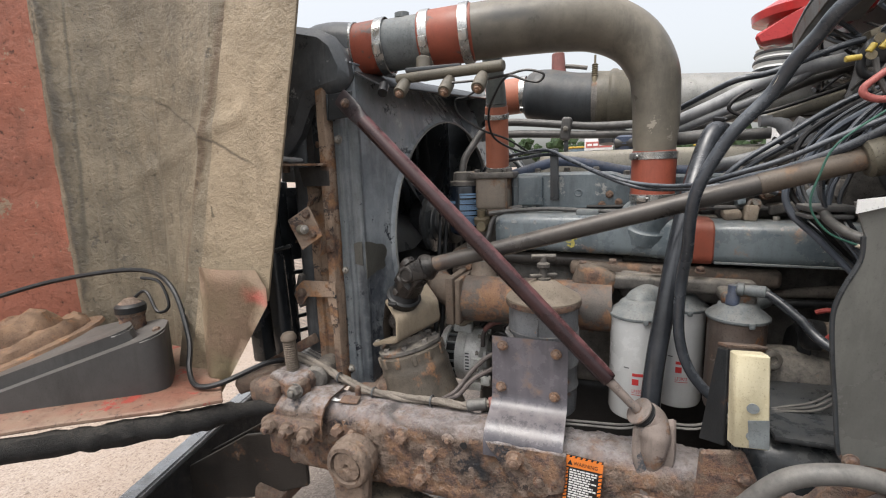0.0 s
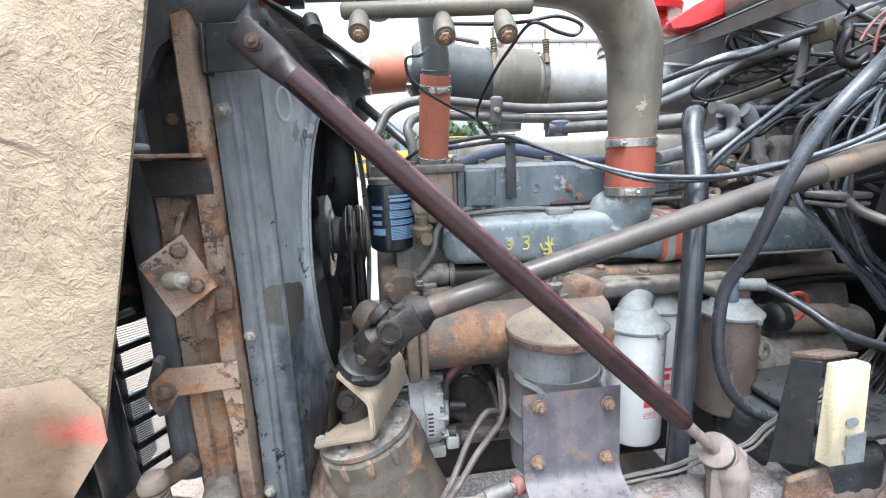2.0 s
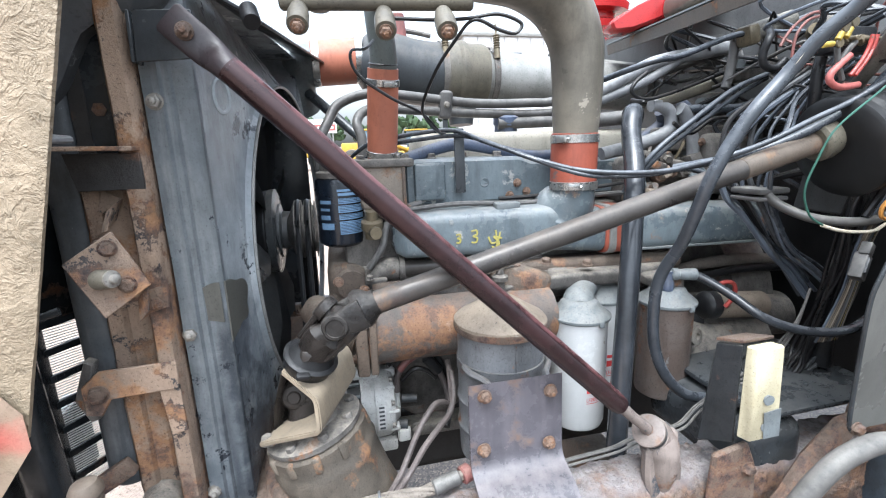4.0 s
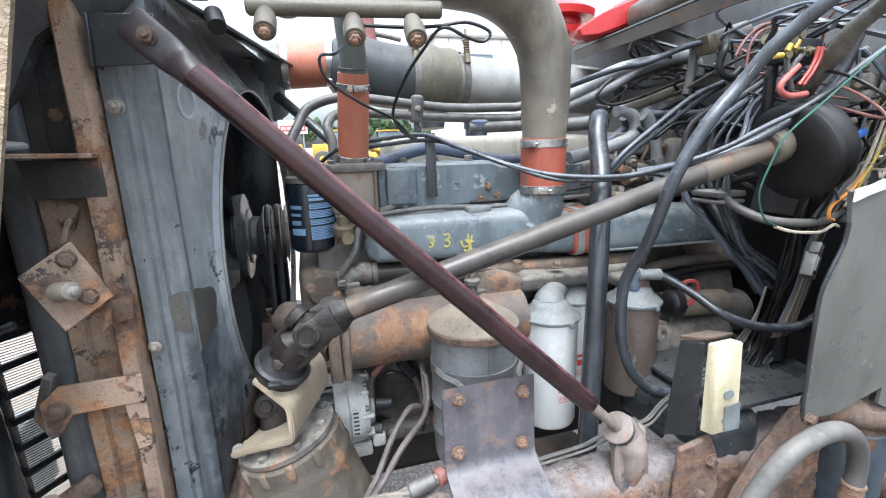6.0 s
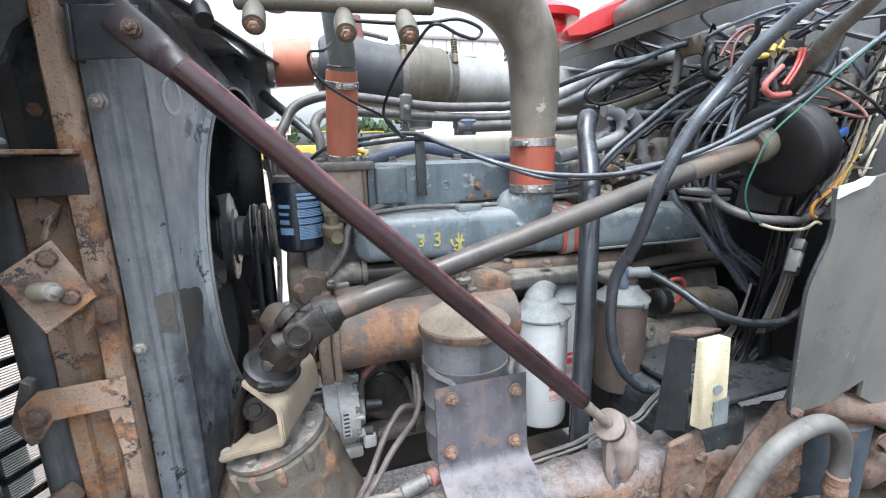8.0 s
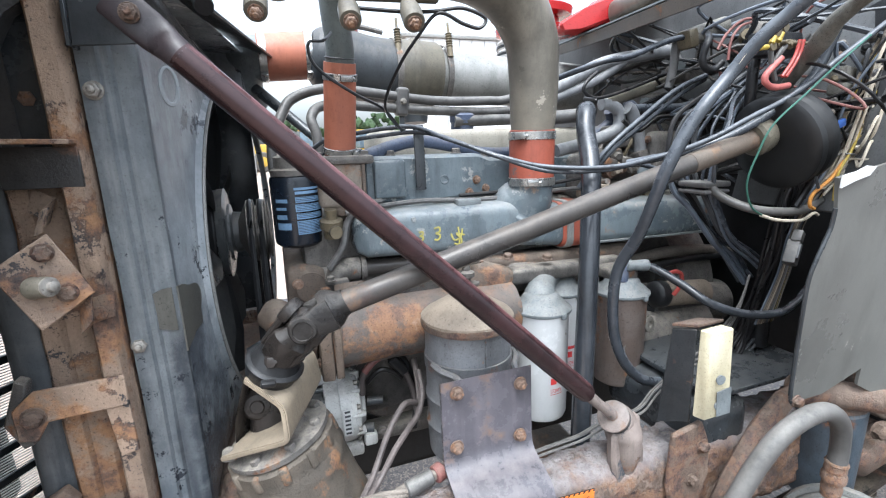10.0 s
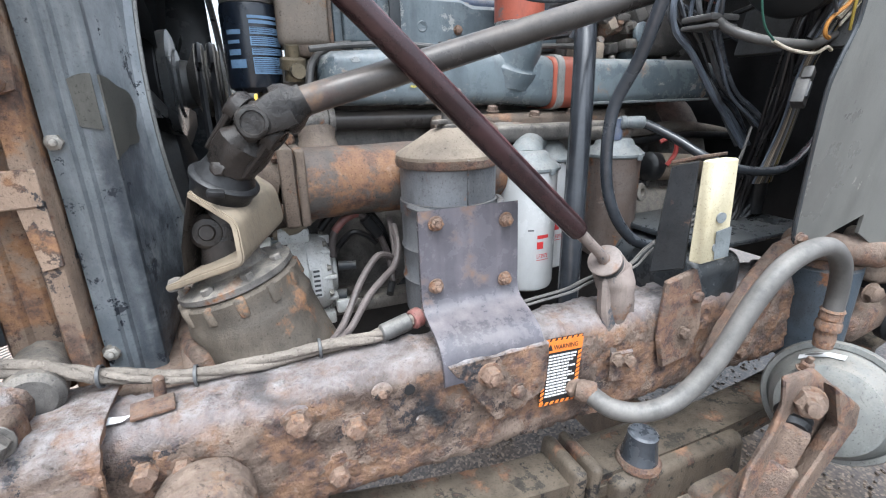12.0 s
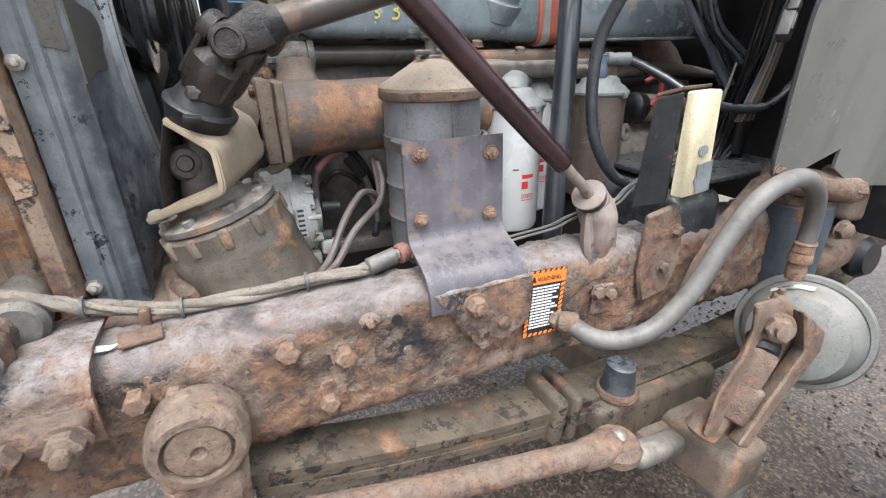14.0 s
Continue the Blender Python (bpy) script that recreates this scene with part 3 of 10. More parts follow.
def tube(bm, pts, r, seg=10, per=7, wall=0.0):
    """A hose along a smooth curve; r is a radius or a list of one at each given point."""
    path = spline(pts, per)
    n = len(path)
    if isinstance(r, (int, float)):
        rs = [r] * n
    else:
        rs = []
        for i in range(n):
            f = i * (len(r) - 1) / (n - 1)
            k = min(int(f), len(r) - 2)
            rs.append(r[k] + (r[k + 1] - r[k]) * (f - k))
    side = None
    rings = []
    for i in range(n):
        a = (path[min(i + 1, n - 1)] - path[max(i - 1, 0)]).normalized()
        if side is None:
            side = basis(a)[1]
        side = (side - a * side.dot(a)).normalized()
        up = a.cross(side)
        rings.append([bm.verts.new(path[i] + (side * math.cos(2 * math.pi * k / seg) + up * math.sin(2 * math.pi * k / seg)) * rs[i]) for k in range(seg)])
    for q, w in zip(rings, rings[1:]):
        for k in range(seg):
            bm.faces.new((q[k], q[(k + 1) % seg], w[(k + 1) % seg], w[k]))
    bm.faces.new(rings[0])
    bm.faces.new(rings[-1])
    return bm


def box(bm, c, s, bev=0.004, rot=None, seg=2):
    """A bevelled block: middle, sizes, and rot as degrees (x, y, z) or a matrix."""
    t = bmesh.new()
    bmesh.ops.create_cube(t, size=1.0)
    bmesh.ops.scale(t, verts=t.verts, vec=s)
    if bev:
        bmesh.ops.bevel(t, geom=t.edges[:], offset=min(bev, 0.45 * min(s)), segments=seg, affect="EDGES", profile=0.5)
    m = Matrix.Identity(4)
    if rot is not None:
        m = rot.to_4x4() if isinstance(rot, Matrix) else Euler([radians(a) for a in rot]).to_matrix().to_4x4()
    m = Matrix.Translation(c) @ m
    bmesh.ops.transform(t, verts=t.verts, matrix=m)
    return join(bm, t)


def join(bm, t):
    me = bpy.data.meshes.new("tmp")
    t.to_mesh(me)
    t.free()
    bm.from_mesh(me)
    bpy.data.meshes.remove(me)
    return bm


def slab(bm, poly, off, bev=0.0015):
    """A sheet cut to the polygon (world places), given the thickness vector off, with softened rims."""
    t = bmesh.new()
    lo = [t.verts.new(Vector(p)) for p in poly]
    hi = [t.verts.new(Vector(p) + Vector(off)) for p in poly]
    t.faces.new(lo)
    t.faces.new(hi)
    for k in range(len(poly)):
        j = (k + 1) % len(poly)
        t.faces.new((lo[k], lo[j], hi[j], hi[k]))
    bmesh.ops.recalc_face_normals(t, faces=t.faces)
    if bev:
        bmesh.ops.bevel(t, geom=t.edges[:], offset=bev, segments=1, affect="EDGES")
    return join(bm, t)


def bent(bm, line, off, width, r=0.0):
    """A strip of sheet: a poly-line, swept along width, with the thickness off."""
    w = Vector(width)
    P = [Vector(p) for p in line]
    o = Vector(off)
    lo = [(bm.verts.new(p), bm.verts.new(p + w)) for p in P]
    hi = [(bm.verts.new(p + o), bm.verts.new(p + o + w)) for p in P]
    for k in range(len(P) - 1):
        bm.faces.new((lo[k][0], lo[k + 1][0], lo[k + 1][1], lo[k][1]))
        bm.faces.new((hi[k][0], hi[k][1], hi[k + 1][1], hi[k + 1][0]))
        bm.faces.new((lo[k][0], hi[k][0], hi[k + 1][0], lo[k + 1][0]))
        bm.faces.new((lo[k][1], lo[k + 1][1], hi[k + 1][1], hi[k][1]))
    for k in (0, -1):
        bm.faces.new((lo[k][0], lo[k][1], hi[k][1], hi[k][0]))
    return bm


def rounded(line, r, n=5):
    """A poly-line with its inner corners turned into arcs of about radius r."""
    P = [Vector(p) for p in line]
    out = [P[0]]
    for a, b, c in zip(P, P[1:], P[2:]):
        k = min(r, 0.45 * (a - b).length, 0.45 * (c - b).length)
        p, q = b + (a - b).normalized() * k, b + (c - b).normalized() * k
        out += [(p * (1 - t) ** 2 + b * 2 * t * (1 - t) + q * t * t) for t in (i / n for i in range(n + 1))]
    return out + [P[-1]]


def strap_sheet(front, back, thick, r):
    """A bent strap between two edge lines with the same count of corners."""
    bm = bmesh.new()
    A, C = rounded(front, r), rounded(back, r)
    rows = [[bm.verts.new(p.lerp(q, f / 6)) for f in range(7)] for p, q in zip(A, C)]
    for a, b in zip(rows, rows[1:]):
        for k in range(6):
            bm.faces.new((a[k], a[k + 1], b[k + 1], b[k]))
    bmesh.ops.recalc_face_normals(bm, faces=bm.faces)
    bmesh.ops.solidify(bm, geom=bm.faces[:], thickness=thick)
    rim = [e for e in bm.edges if len(e.link_faces) == 2 and e.calc_face_angle(0) > 1.0]
    bmesh.ops.bevel(bm, geom=rim, offset=thick * 0.22, segments=2, affect="EDGES")
    return bm


def hexbolt(bm, p, axis, r=0.011, h=0.009, washer=True, stud=0.0):
    """A bolt head on a washer, with a domed crown, and a stud end if wanted."""
    p = Vector(p)
    a = Vector(axis).normalized()
    r, h = r * 0.78, h * 0.85
    z = 0.0
    if washer:
        lathe(bm, p - a * 0.001, a, [(0, r * 1.35), (0.0015, r * 1.42), (0.0025, r * 1.35)], 16)
        z = 0.002
    lathe(bm, p + a * z, a, [(0, r * 1.12), (h * 0.82, r * 1.12), (h, r * 0.88), (h * 1.02, r * 0.3)], 6)
    if stud:
        lathe(bm, p + a * (z + h), a, [(0, r * 0.55), (stud - 0.001, r * 0.55), (stud, r * 0.4)], 10)
    return bm


def bolt(parent, p, axis, r=0.011, h=0.009, material=None, washer=True, stud=0.0, name="bolt"):
    return part(name, rough_up(hexbolt(B(), p, axis, r, h, washer, stud), 0.0009, 70), material or BOLT, parent)


def clamp(parent, p, axis, r, width=0.016, screw=(0, -1, 0), material=None, name="hose_clamp"):
    """A worm-drive band: band, housing and screw, in one part with one sub-part."""
    a = Vector(axis).normalized()
    p = Vector(p)
    band = part(name, lathe(B(), p - a * width / 2, a, [(0, r), (0.001, r + 0.0016), (width - 0.001, r + 0.0016), (width, r)], 32, cap=False), material or STAINLESS, parent)
    s = Vector(screw)
    s = (s - a * s.dot(a)).normalized()
    tdir = a.cross(s)
    m = Matrix((tdir, a, s)).transposed()
    bm = box(B(), p + s * (r + 0.006), (0.026, width * 0.85, 0.011), 0.002, m)
    hexbolt(bm, p + s * (r + 0.007) + tdir * 0.013, tdir, 0.0045, 0.006, False)
    part("clamp_screw", bm, material or STAINLESS, band)
    return band


def scale_up(bm, amount=0.0022, flake=24.0):
    """Rust scale: pitted metal under flakes that end in ragged steps."""
    bm.normal_update()
    for v in bm.verts:
        p = v.co * flake
        f = noise.fractal(p + Vector((3.1, 0, 0)), 0.9, 2.1, 5)
        lift = min(1.0, max(0.0, (f - 0.05) * 6.0))
        v.co += v.normal * (amount * lift + amount * 0.7 * noise.fractal(p * 3.0, 0.8, 2.0, 3))
    return bm


def rough_up(bm, amount, scale=30.0):
    """Pits and swells a surface along its normals."""
    bm.normal_update()
    for v in bm.verts:
        v.co += v.normal * amount * noise.fractal(v.co * scale, 0.8, 2.0, 4)
    return bm


# ---- setting: yard, far building, trees, machines ----
def ground():
    steps = [0.0]
    d = 0.05
    while steps[-1] < 900:
        steps.append(steps[-1] + d)
        d *= 1.045 if steps[-1] < 4 else 1.35
    cs = [-s for s in reversed(steps[1:])] + steps
    verts, faces = [], []
    n = len(cs)
    for j in range(n):
        for i in range(n):
            x, y = cs[i], cs[j] + 0.8
            r = math.hypot(x, y)
            h = 0.05 * noise.fractal(Vector((x * 0.7, y * 0.7, 0)), 0.9, 2.0, 5) if r < 14 else 0.0
            h += 0.012 * noise.noise(Vector((x * 9, y * 9, 3))) if r < 5 else 0.0
            verts.append((x, y, h))
    for j in range(n - 1):
        for i in range(n - 1):
            a = j * n + i
            faces.append((a, a + 1, a + n + 1, a + n))
    me = bpy.data.meshes.new("ground")
    me.from_pydata(verts, [], faces)
    me.polygons.foreach_set("use_smooth", [True] * len(faces))
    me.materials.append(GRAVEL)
    tagged(new("ground", me), "yard of wet brown gravel and packed dirt", "ground", kind="structure")


ground()


def loose_stones():
    bm = B()
    rng = random.Random(4)
    for k in range(1500):
        x, y = rng.uniform(-0.7, 1.9), rng.uniform(0.7, 2.0)
        r = rng.uniform(0.004, 0.011)
        t = bmesh.new()
        bmesh.ops.create_icosphere(t, subdivisions=1, radius=r)
        for v in t.verts:
            v.co *= rng.uniform(0.7, 1.2)
            v.co.z *= 0.6
        h = 0.05 * noise.fractal(Vector((x * 0.7, y * 0.7, 0)), 0.9, 2.0, 5)
        bmesh.ops.translate(t, verts=t.verts, vec=(x, y, h + r * 0.3))
        join(bm, t)
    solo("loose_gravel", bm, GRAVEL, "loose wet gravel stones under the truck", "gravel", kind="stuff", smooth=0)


loose_stones()


def building():
    b = thing("warehouse", "white metal-clad warehouse with a flat dark eave", "building", (25, 36, 0))
    sheet = part("wall_sheet", box(B(), (8.34, 30.0, 4.0), (0.84, 0.10, 8.0), 0.02, seg=1), SIDING, b, smooth=0)
    for k in range(1, 42):
        more = new("wall_sheet", sheet.data)
        more.parent, more.location = b, (0.9 * k, 0, 0)
    part("wall", box(B(), (26.8, 30.9, 4.0), (37.8, 1.7, 8.0), 0.02), SIDING, b)
    part("roof", box(B(), (26.8, 30.85, 8.12), (38.4, 2.1, 0.22), 0.03), GALV, b, "dark metal roof edge")
    for cx in (10.9, 14.8, 18.7, 22.6):
        w = part("window", box(B(), (cx, 29.92, 6.65), (1.7, 0.06, 0.8), 0.01), WINDOWGLASS, b)
        fr = B()
        for dx in (-0.9, 0.9):
            box(fr, (cx + dx, 29.9, 6.65), (0.1, 0.12, 1.0), 0.01)
        for dz in (-0.45, 0.45):
            box(fr, (cx, 29.9, 6.65 + dz), (1.9, 0.12, 0.1), 0.01)
        part("window_frame", fr, SIDING, w)


building()


def machine(x, y, turn, s=1.0):
    m = thing("wheel_loader", "yellow wheel loader parked across the yard", "loader", (x, y, 0), "machines in the yard")
    o = Vector((x, y, 0))
    part("body", box(box(B(), o + Vector((0.9, 0, 1.3)), (1.9, 1.5, 0.9), 0.12), o + Vector((-0.6, 0, 1.0)), (1.3, 1.2, 0.6), 0.08), YELLOWMACHINE, m)
    cabm = box(B(), o + Vector((0.0, 0, 1.95)), (1.1, 1.3, 1.3), 0.08)
    cb = part("cab", cabm, WINDOWGLASS, m)
    part("cab_roof", box(B(), o + Vector((0, 0, 2.65)), (1.3, 1.45, 0.12), 0.04), YELLOWMACHINE, cb)
    part("arm", box(B(), o + Vector((-1.5, 0, 1.2)), (1.7, 0.9, 0.22), 0.05, (0, 18, 0)), YELLOWMACHINE, m)
    part("bucket", box(B(), o + Vector((-2.4, 0, 0.6)), (0.8, 2.0, 0.8), 0.15, (0, 25, 0)), YELLOWMACHINE, m)
    for dx in (-0.9, 1.1):
        for dy in (-0.75, 0.75):
            w = part("wheel", lathe(B(), o + Vector((dx, dy - 0.2, 0.65)), (0, 1, 0), [(0, 0.4), (0.03, 0.6), (0.1, 0.65), (0.3, 0.65), (0.37, 0.6), (0.4, 0.4)], 24), TYRE, m)
            part("rim", lathe(B(), o + Vector((dx, dy - 0.23, 0.65)), (0, 1, 0), [(0, 0.2), (0.02, 0.34), (0.4, 0.34), (0.46, 0.2)], 16), YELLOWMACHINE, w)
    m.rotation_euler.z = radians(turn)


machine(-2.6, 33.0, 15)
machine(1.9, 35.5, 170)
machine(6.0, 38.0, 30)


def yard_sign():
    s = thing("yard_sign", "white sign board with a dark red field across the yard", "sign", (-1.07, 28.0, 0))
    part("board", box(B(), (-1.07, 28.0, 2.67), (1.54, 0.06, 0.76), 0.01), SIDING, s)
    part("field", box(B(), (-1.07, 27.96, 2.60), (1.40, 0.02, 0.34), 0), PINKLEAD, s, "dark red field")
    for k in range(4):
        part("text_bar", box(B(), (-1.56 + 0.32 * k, 27.94, 2.60), (0.24, 0.02, 0.12), 0), SIDING, s, "white unreadable lettering bar")
    for x in (-1.6, -0.54):
        part("post", cyl(B(), (x, 28.05, 0.0), (x, 28.05, 2.9), 0.04), GALV, s)


yard_sign()


def hedge():
    bm = B()
    rng = random.Random(9)
    for k in range(520):
        x = rng.uniform(-75, 45)
        top = 5.4 + 2.2 * noise.noise(Vector((x * 0.09, 2, 0))) + 1.2 * noise.noise(Vector((x * 0.4, 7, 0)))
        z = rng.uniform(0.4, 1.0) ** 0.7 * top
        r = rng.uniform(0.35, 0.95)
        t = bmesh.new()
        bmesh.ops.create_icosphere(t, subdivisions=1, radius=r)
        for v in t.verts:
            v.co *= rng.uniform(0.6, 1.35)
        bmesh.ops.translate(t, verts=t.verts, vec=(x, 78 + rng.uniform(-3, 3), z))
        join(bm, t)
    solo("far_trees", bm, LEAF, "distant belt of green trees behind the yard", "trees", kind="stuff", smooth=0)


hedge()


# ---- frame rail and what is bolted to it ----
WEB, TOP, BOTTOM = 0.956, 0.915, 0.716


def frame_rail():
    rail = thing("frame_rail", "heavily rusted steel truck frame rail with worn dusty top", "frame rail", (0.2, 1.0, BOTTOM))
    prof = [(1.046, BOTTOM), (WEB + 0.02, BOTTOM), (WEB + 0.006, BOTTOM + 0.006), (WEB, BOTTOM + 0.02)]
    prof += [(WEB, BOTTOM + 0.02 + k * 0.0055) for k in range(1, 27)]
    prof += [(WEB + 0.002, TOP - 0.028), (WEB + 0.009, TOP - 0.012), (WEB + 0.022, TOP - 0.002), (WEB + 0.035, TOP - 0.001), (WEB + 0.05, TOP), (WEB + 0.07, TOP), (1.046, TOP), (1.046, TOP - 0.009),
             (WEB + 0.03, TOP - 0.009), (WEB + 0.009, TOP - 0.03), (WEB + 0.009, BOTTOM + 0.03), (WEB + 0.03, BOTTOM + 0.009), (1.046, BOTTOM + 0.009)]
    bm = B()
    n = 440
    rings = []
    for i in range(n + 1):
        x = -0.87 + 2.2 * (i / n)
        rings.append([bm.verts.new((x, y, z)) for y, z in prof])
    m = len(prof)
    for a, b in zip(rings, rings[1:]):
        for k in range(m):
            bm.faces.new((a[k], a[(k + 1) % m], b[(k + 1) % m], b[k]))
    bm.faces.new(rings[0])
    bm.faces.new(rings[-1])
    bmesh.ops.recalc_face_normals(bm, faces=bm.faces)
    rough_up(scale_up(bm, 0.0034, 26.0), 0.0022, 12)
    part("rail_web", bm, RAIL, rail, smooth=60)
    out = (0, -1, 0)
    for x, z, r, h in ((-0.703, 0.861, 0.017, 0.026), (-0.663, 0.853, 0.014, 0.018), (-0.52, 0.874, 0.018, 0.021), (-0.443, 0.843, 0.018, 0.021), (-0.474, 0.768, 0.017, 0.018),
                       (-0.40, 0.885, 0.008, 0.007), (0.16, 0.90, 0.01, 0.012), (0.33, 0.86, 0.012, 0.012), (0.38, 0.76, 0.012, 0.012), (-0.60, 0.742, 0.009, 0.008), (0.55, 0.85, 0.012, 0.012)):
        bolt(rail, (x, WEB - 0.001, z), out, r, h)
    # scale lumps round the bolts and a dark round hole
    for k, (x, z, s) in enumerate(((-0.47, 0.77, 0.034), (-0.52, 0.874, 0.024), (-0.44, 0.84, 0.023), (-0.70, 0.86, 0.03), (-0.33, 0.80, 0.03), (-0.40, 0.885, 0.016))):
        t = lathe(B(), (x, WEB + 0.002, z), out, [(0, s), (0.003, s * 0.92), (0.005, s * 0.6), (0.0055, 0.001)], 22)
        rough_up(t, 0.004, 60)
        part("scale_patch", t, RAIL, rail, "flaking rust scale")
    part("drilled_hole", lathe(B(), (-0.359, WEB - 0.0045, 0.88), (0, 1, 0), [(0, 0.0085), (0.004, 0.008), (0.02, 0.008)], 16), PRINTBLACK, rail, "dark empty bolt hole")
    return rail


frame_rail()

solo("frame_rail", box(B(), (0.2, 2.12, 0.84), (2.2, 0.09, 0.24), 0.012), RAIL, "far rusted steel truck frame rail", "frame rail")


def front_casting():
    c = thing("front_crossmember_bracket", "rusty cast bracket capping the front end of the frame rail", "bracket", (-0.81, 1.0, 0.84))
    bm = B()
    # saddle that wraps over the rail's top
    line = [(-0.90, 0.925, 0.83), (-0.90, 0.925, 0.872), (-0.90, 0.932, 0.895), (-0.90, 0.948, 0.915), (-0.90, 0.975, 0.926), (-0.90, 1.07, 0.926)]
    bent(bm, line, (0, -0.004, 0.008), (0.165, 0, 0))
    bmesh.ops.subdivide_edges(bm, edges=bm.edges[:], cuts=3, use_grid_fill=True)
    rough_up(bm, 0.005, 28)
    part("saddle_plate", bm, RAIL, c, "pale worn saddle plate")
    lip = rough_up(box(B(), (-0.825, 0.915, 0.872), (0.17, 0.05, 0.03), 0.012, seg=3), 0.004, 40)
    part("lower_flange", lip, RUST, c)
    for x, z in ((-0.87, 0.875), (-0.815, 0.872), (-0.76, 0.868)):
        part("nut", rough_up(hexbolt(B(), (x, 0.892, z), (0, -1, 0), 0.022, 0.02, True, 0.012), 0.002, 60), RUST, c)
    part("end_block", rough_up(box(B(), (-0.93, 1.0, 0.93), (0.10, 0.14, 0.07), 0.02, seg=3), 0.006, 22), RUST, c)
    part("lower_lug", rough_up(box(B(), (-0.90, 0.99, 0.80), (0.08, 0.09, 0.12), 0.02, seg=3), 0.006, 22), RUST, c)
    part("cross_tube", cyl(B(), (-0.815, 1.015, 0.955), (-0.86, 1.25, 0.95), 0.034, bev=0.008), CASTING, c, "grey cross tube end")
    part("bush_nut", hexbolt(B(), (-0.828, 0.948, 0.950), (0.1, -1, 0.1), 0.02, 0.02, True, 0.01), CASTING, c)
    part("clamp_block", rough_up(box(B(), (-0.872, 1.0, 0.953), (0.107, 0.10, 0.055), 0.018, (0, 6, -14), 4), 0.005, 26), RAIL, c, "worn cast clamp block")
    part("clamp_ear", rough_up(box(B(), (-0.832, 0.972, 0.948), (0.04, 0.05, 0.045), 0.012, (0, 0, -10), 3), 0.003, 40), RUST, c)
    part("small_tab", box(B(), (-0.69, 0.995, 0.923), (0.050, 0.030, 0.006), 0.002, (10, 0, 8)), RUST, c)
    part("tab_stud", cyl(B(), (-0.688, 1.03, 0.912), (-0.686, 1.03, 0.945), 0.0075, 0.0075, 10, 0.002), RUST, c)


front_casting()


cm = thing("front_crossmember", "dark rusty crossmember under the radiator", "crossmember", (-0.68, 1.6, 0.78))
part("beam", rough_up(box(B(), (-0.68, 1.58, 0.845), (0.16, 1.02, 0.13), 0.02, seg=3), 0.004, 14), RUST, cm)
part("radiator_foot", rough_up(box(B(), (-0.60, 1.16, 0.895), (0.16, 0.16, 0.05), 0.012, (0, 6, 10), 3), 0.004, 25), RUST, cm)


def hood_stop():
    s = thing("hood_stop_bolt", "rusty threaded hood stop bolt standing on a bracket", "bolt", (-0.89, 1.005, 0.975))
    base, top = Vector((-0.876, 1.003, 0.968)), Vector((-0.882, 1.002, 1.092))
    ax = (top - base)
    L = ax.length
    prof = [(0.0, 0.0185)]
    h = 0.004
    while h < L - 0.03:
        prof += [(h, 0.0185), (h + 0.0018, 0.0155), (h + 0.0036, 0.0155), (h + 0.0054, 0.0185)]
        h += 0.0064
    prof += [(h, 0.016), (h + 0.002, 0.0215), (L - 0.014, 0.0215), (L - 0.004, 0.016), (L, 0.006)]
    part("threaded_shank", lathe(B(), base, ax, prof, 20), SLEEVE, s, "dusty tan thread")
    part("base_nut", hexbolt(B(), base - Vector((0, 0, 0.012)), (0.15, -0.1, 1), 0.024, 0.014), RUST, s)


hood_stop()


def pitman():
    p = thing("pitman_arm", "rusty pitman arm clamped on its splined steering shaft", "steering arm", (-0.645, 0.91, 0.60))
    c = Vector((-0.643, 0.958, 0.806))
    out = Vector((0, -1, 0))
    part("shaft_boss", rough_up(lathe(B(), c, out, [(0, 0.048), (0.010, 0.050), (0.014, 0.058), (0.028, 0.062), (0.042, 0.061), (0.048, 0.054), (0.053, 0.054), (0.057, 0.060), (0.070, 0.058), (0.076, 0.053), (0.077, 0.043), (0.066, 0.041)], 44), 0.0022, 40), PITTED, p)
    part("shaft_end", rough_up(lathe(B(), c + out * 0.060, out, [(0, 0.039), (0.010, 0.039), (0.0135, 0.036), (0.014, 0.024), (0.014, 0.010), (0.009, 0.008), (0.006, 0.002)], 36), 0.0028, 60), PITTED, p, "pitted shaft end with a centre hole")
    arm = slab(B(), [(-0.70, 0.935, 0.79), (-0.59, 0.935, 0.79), (-0.60, 0.935, 0.68), (-0.61, 0.935, 0.60), (-0.67, 0.935, 0.60), (-0.69, 0.935, 0.68)], (0, -0.045, 0), 0.012)
    part("arm", rough_up(arm, 0.003, 40), PITTED, p)


pitman()


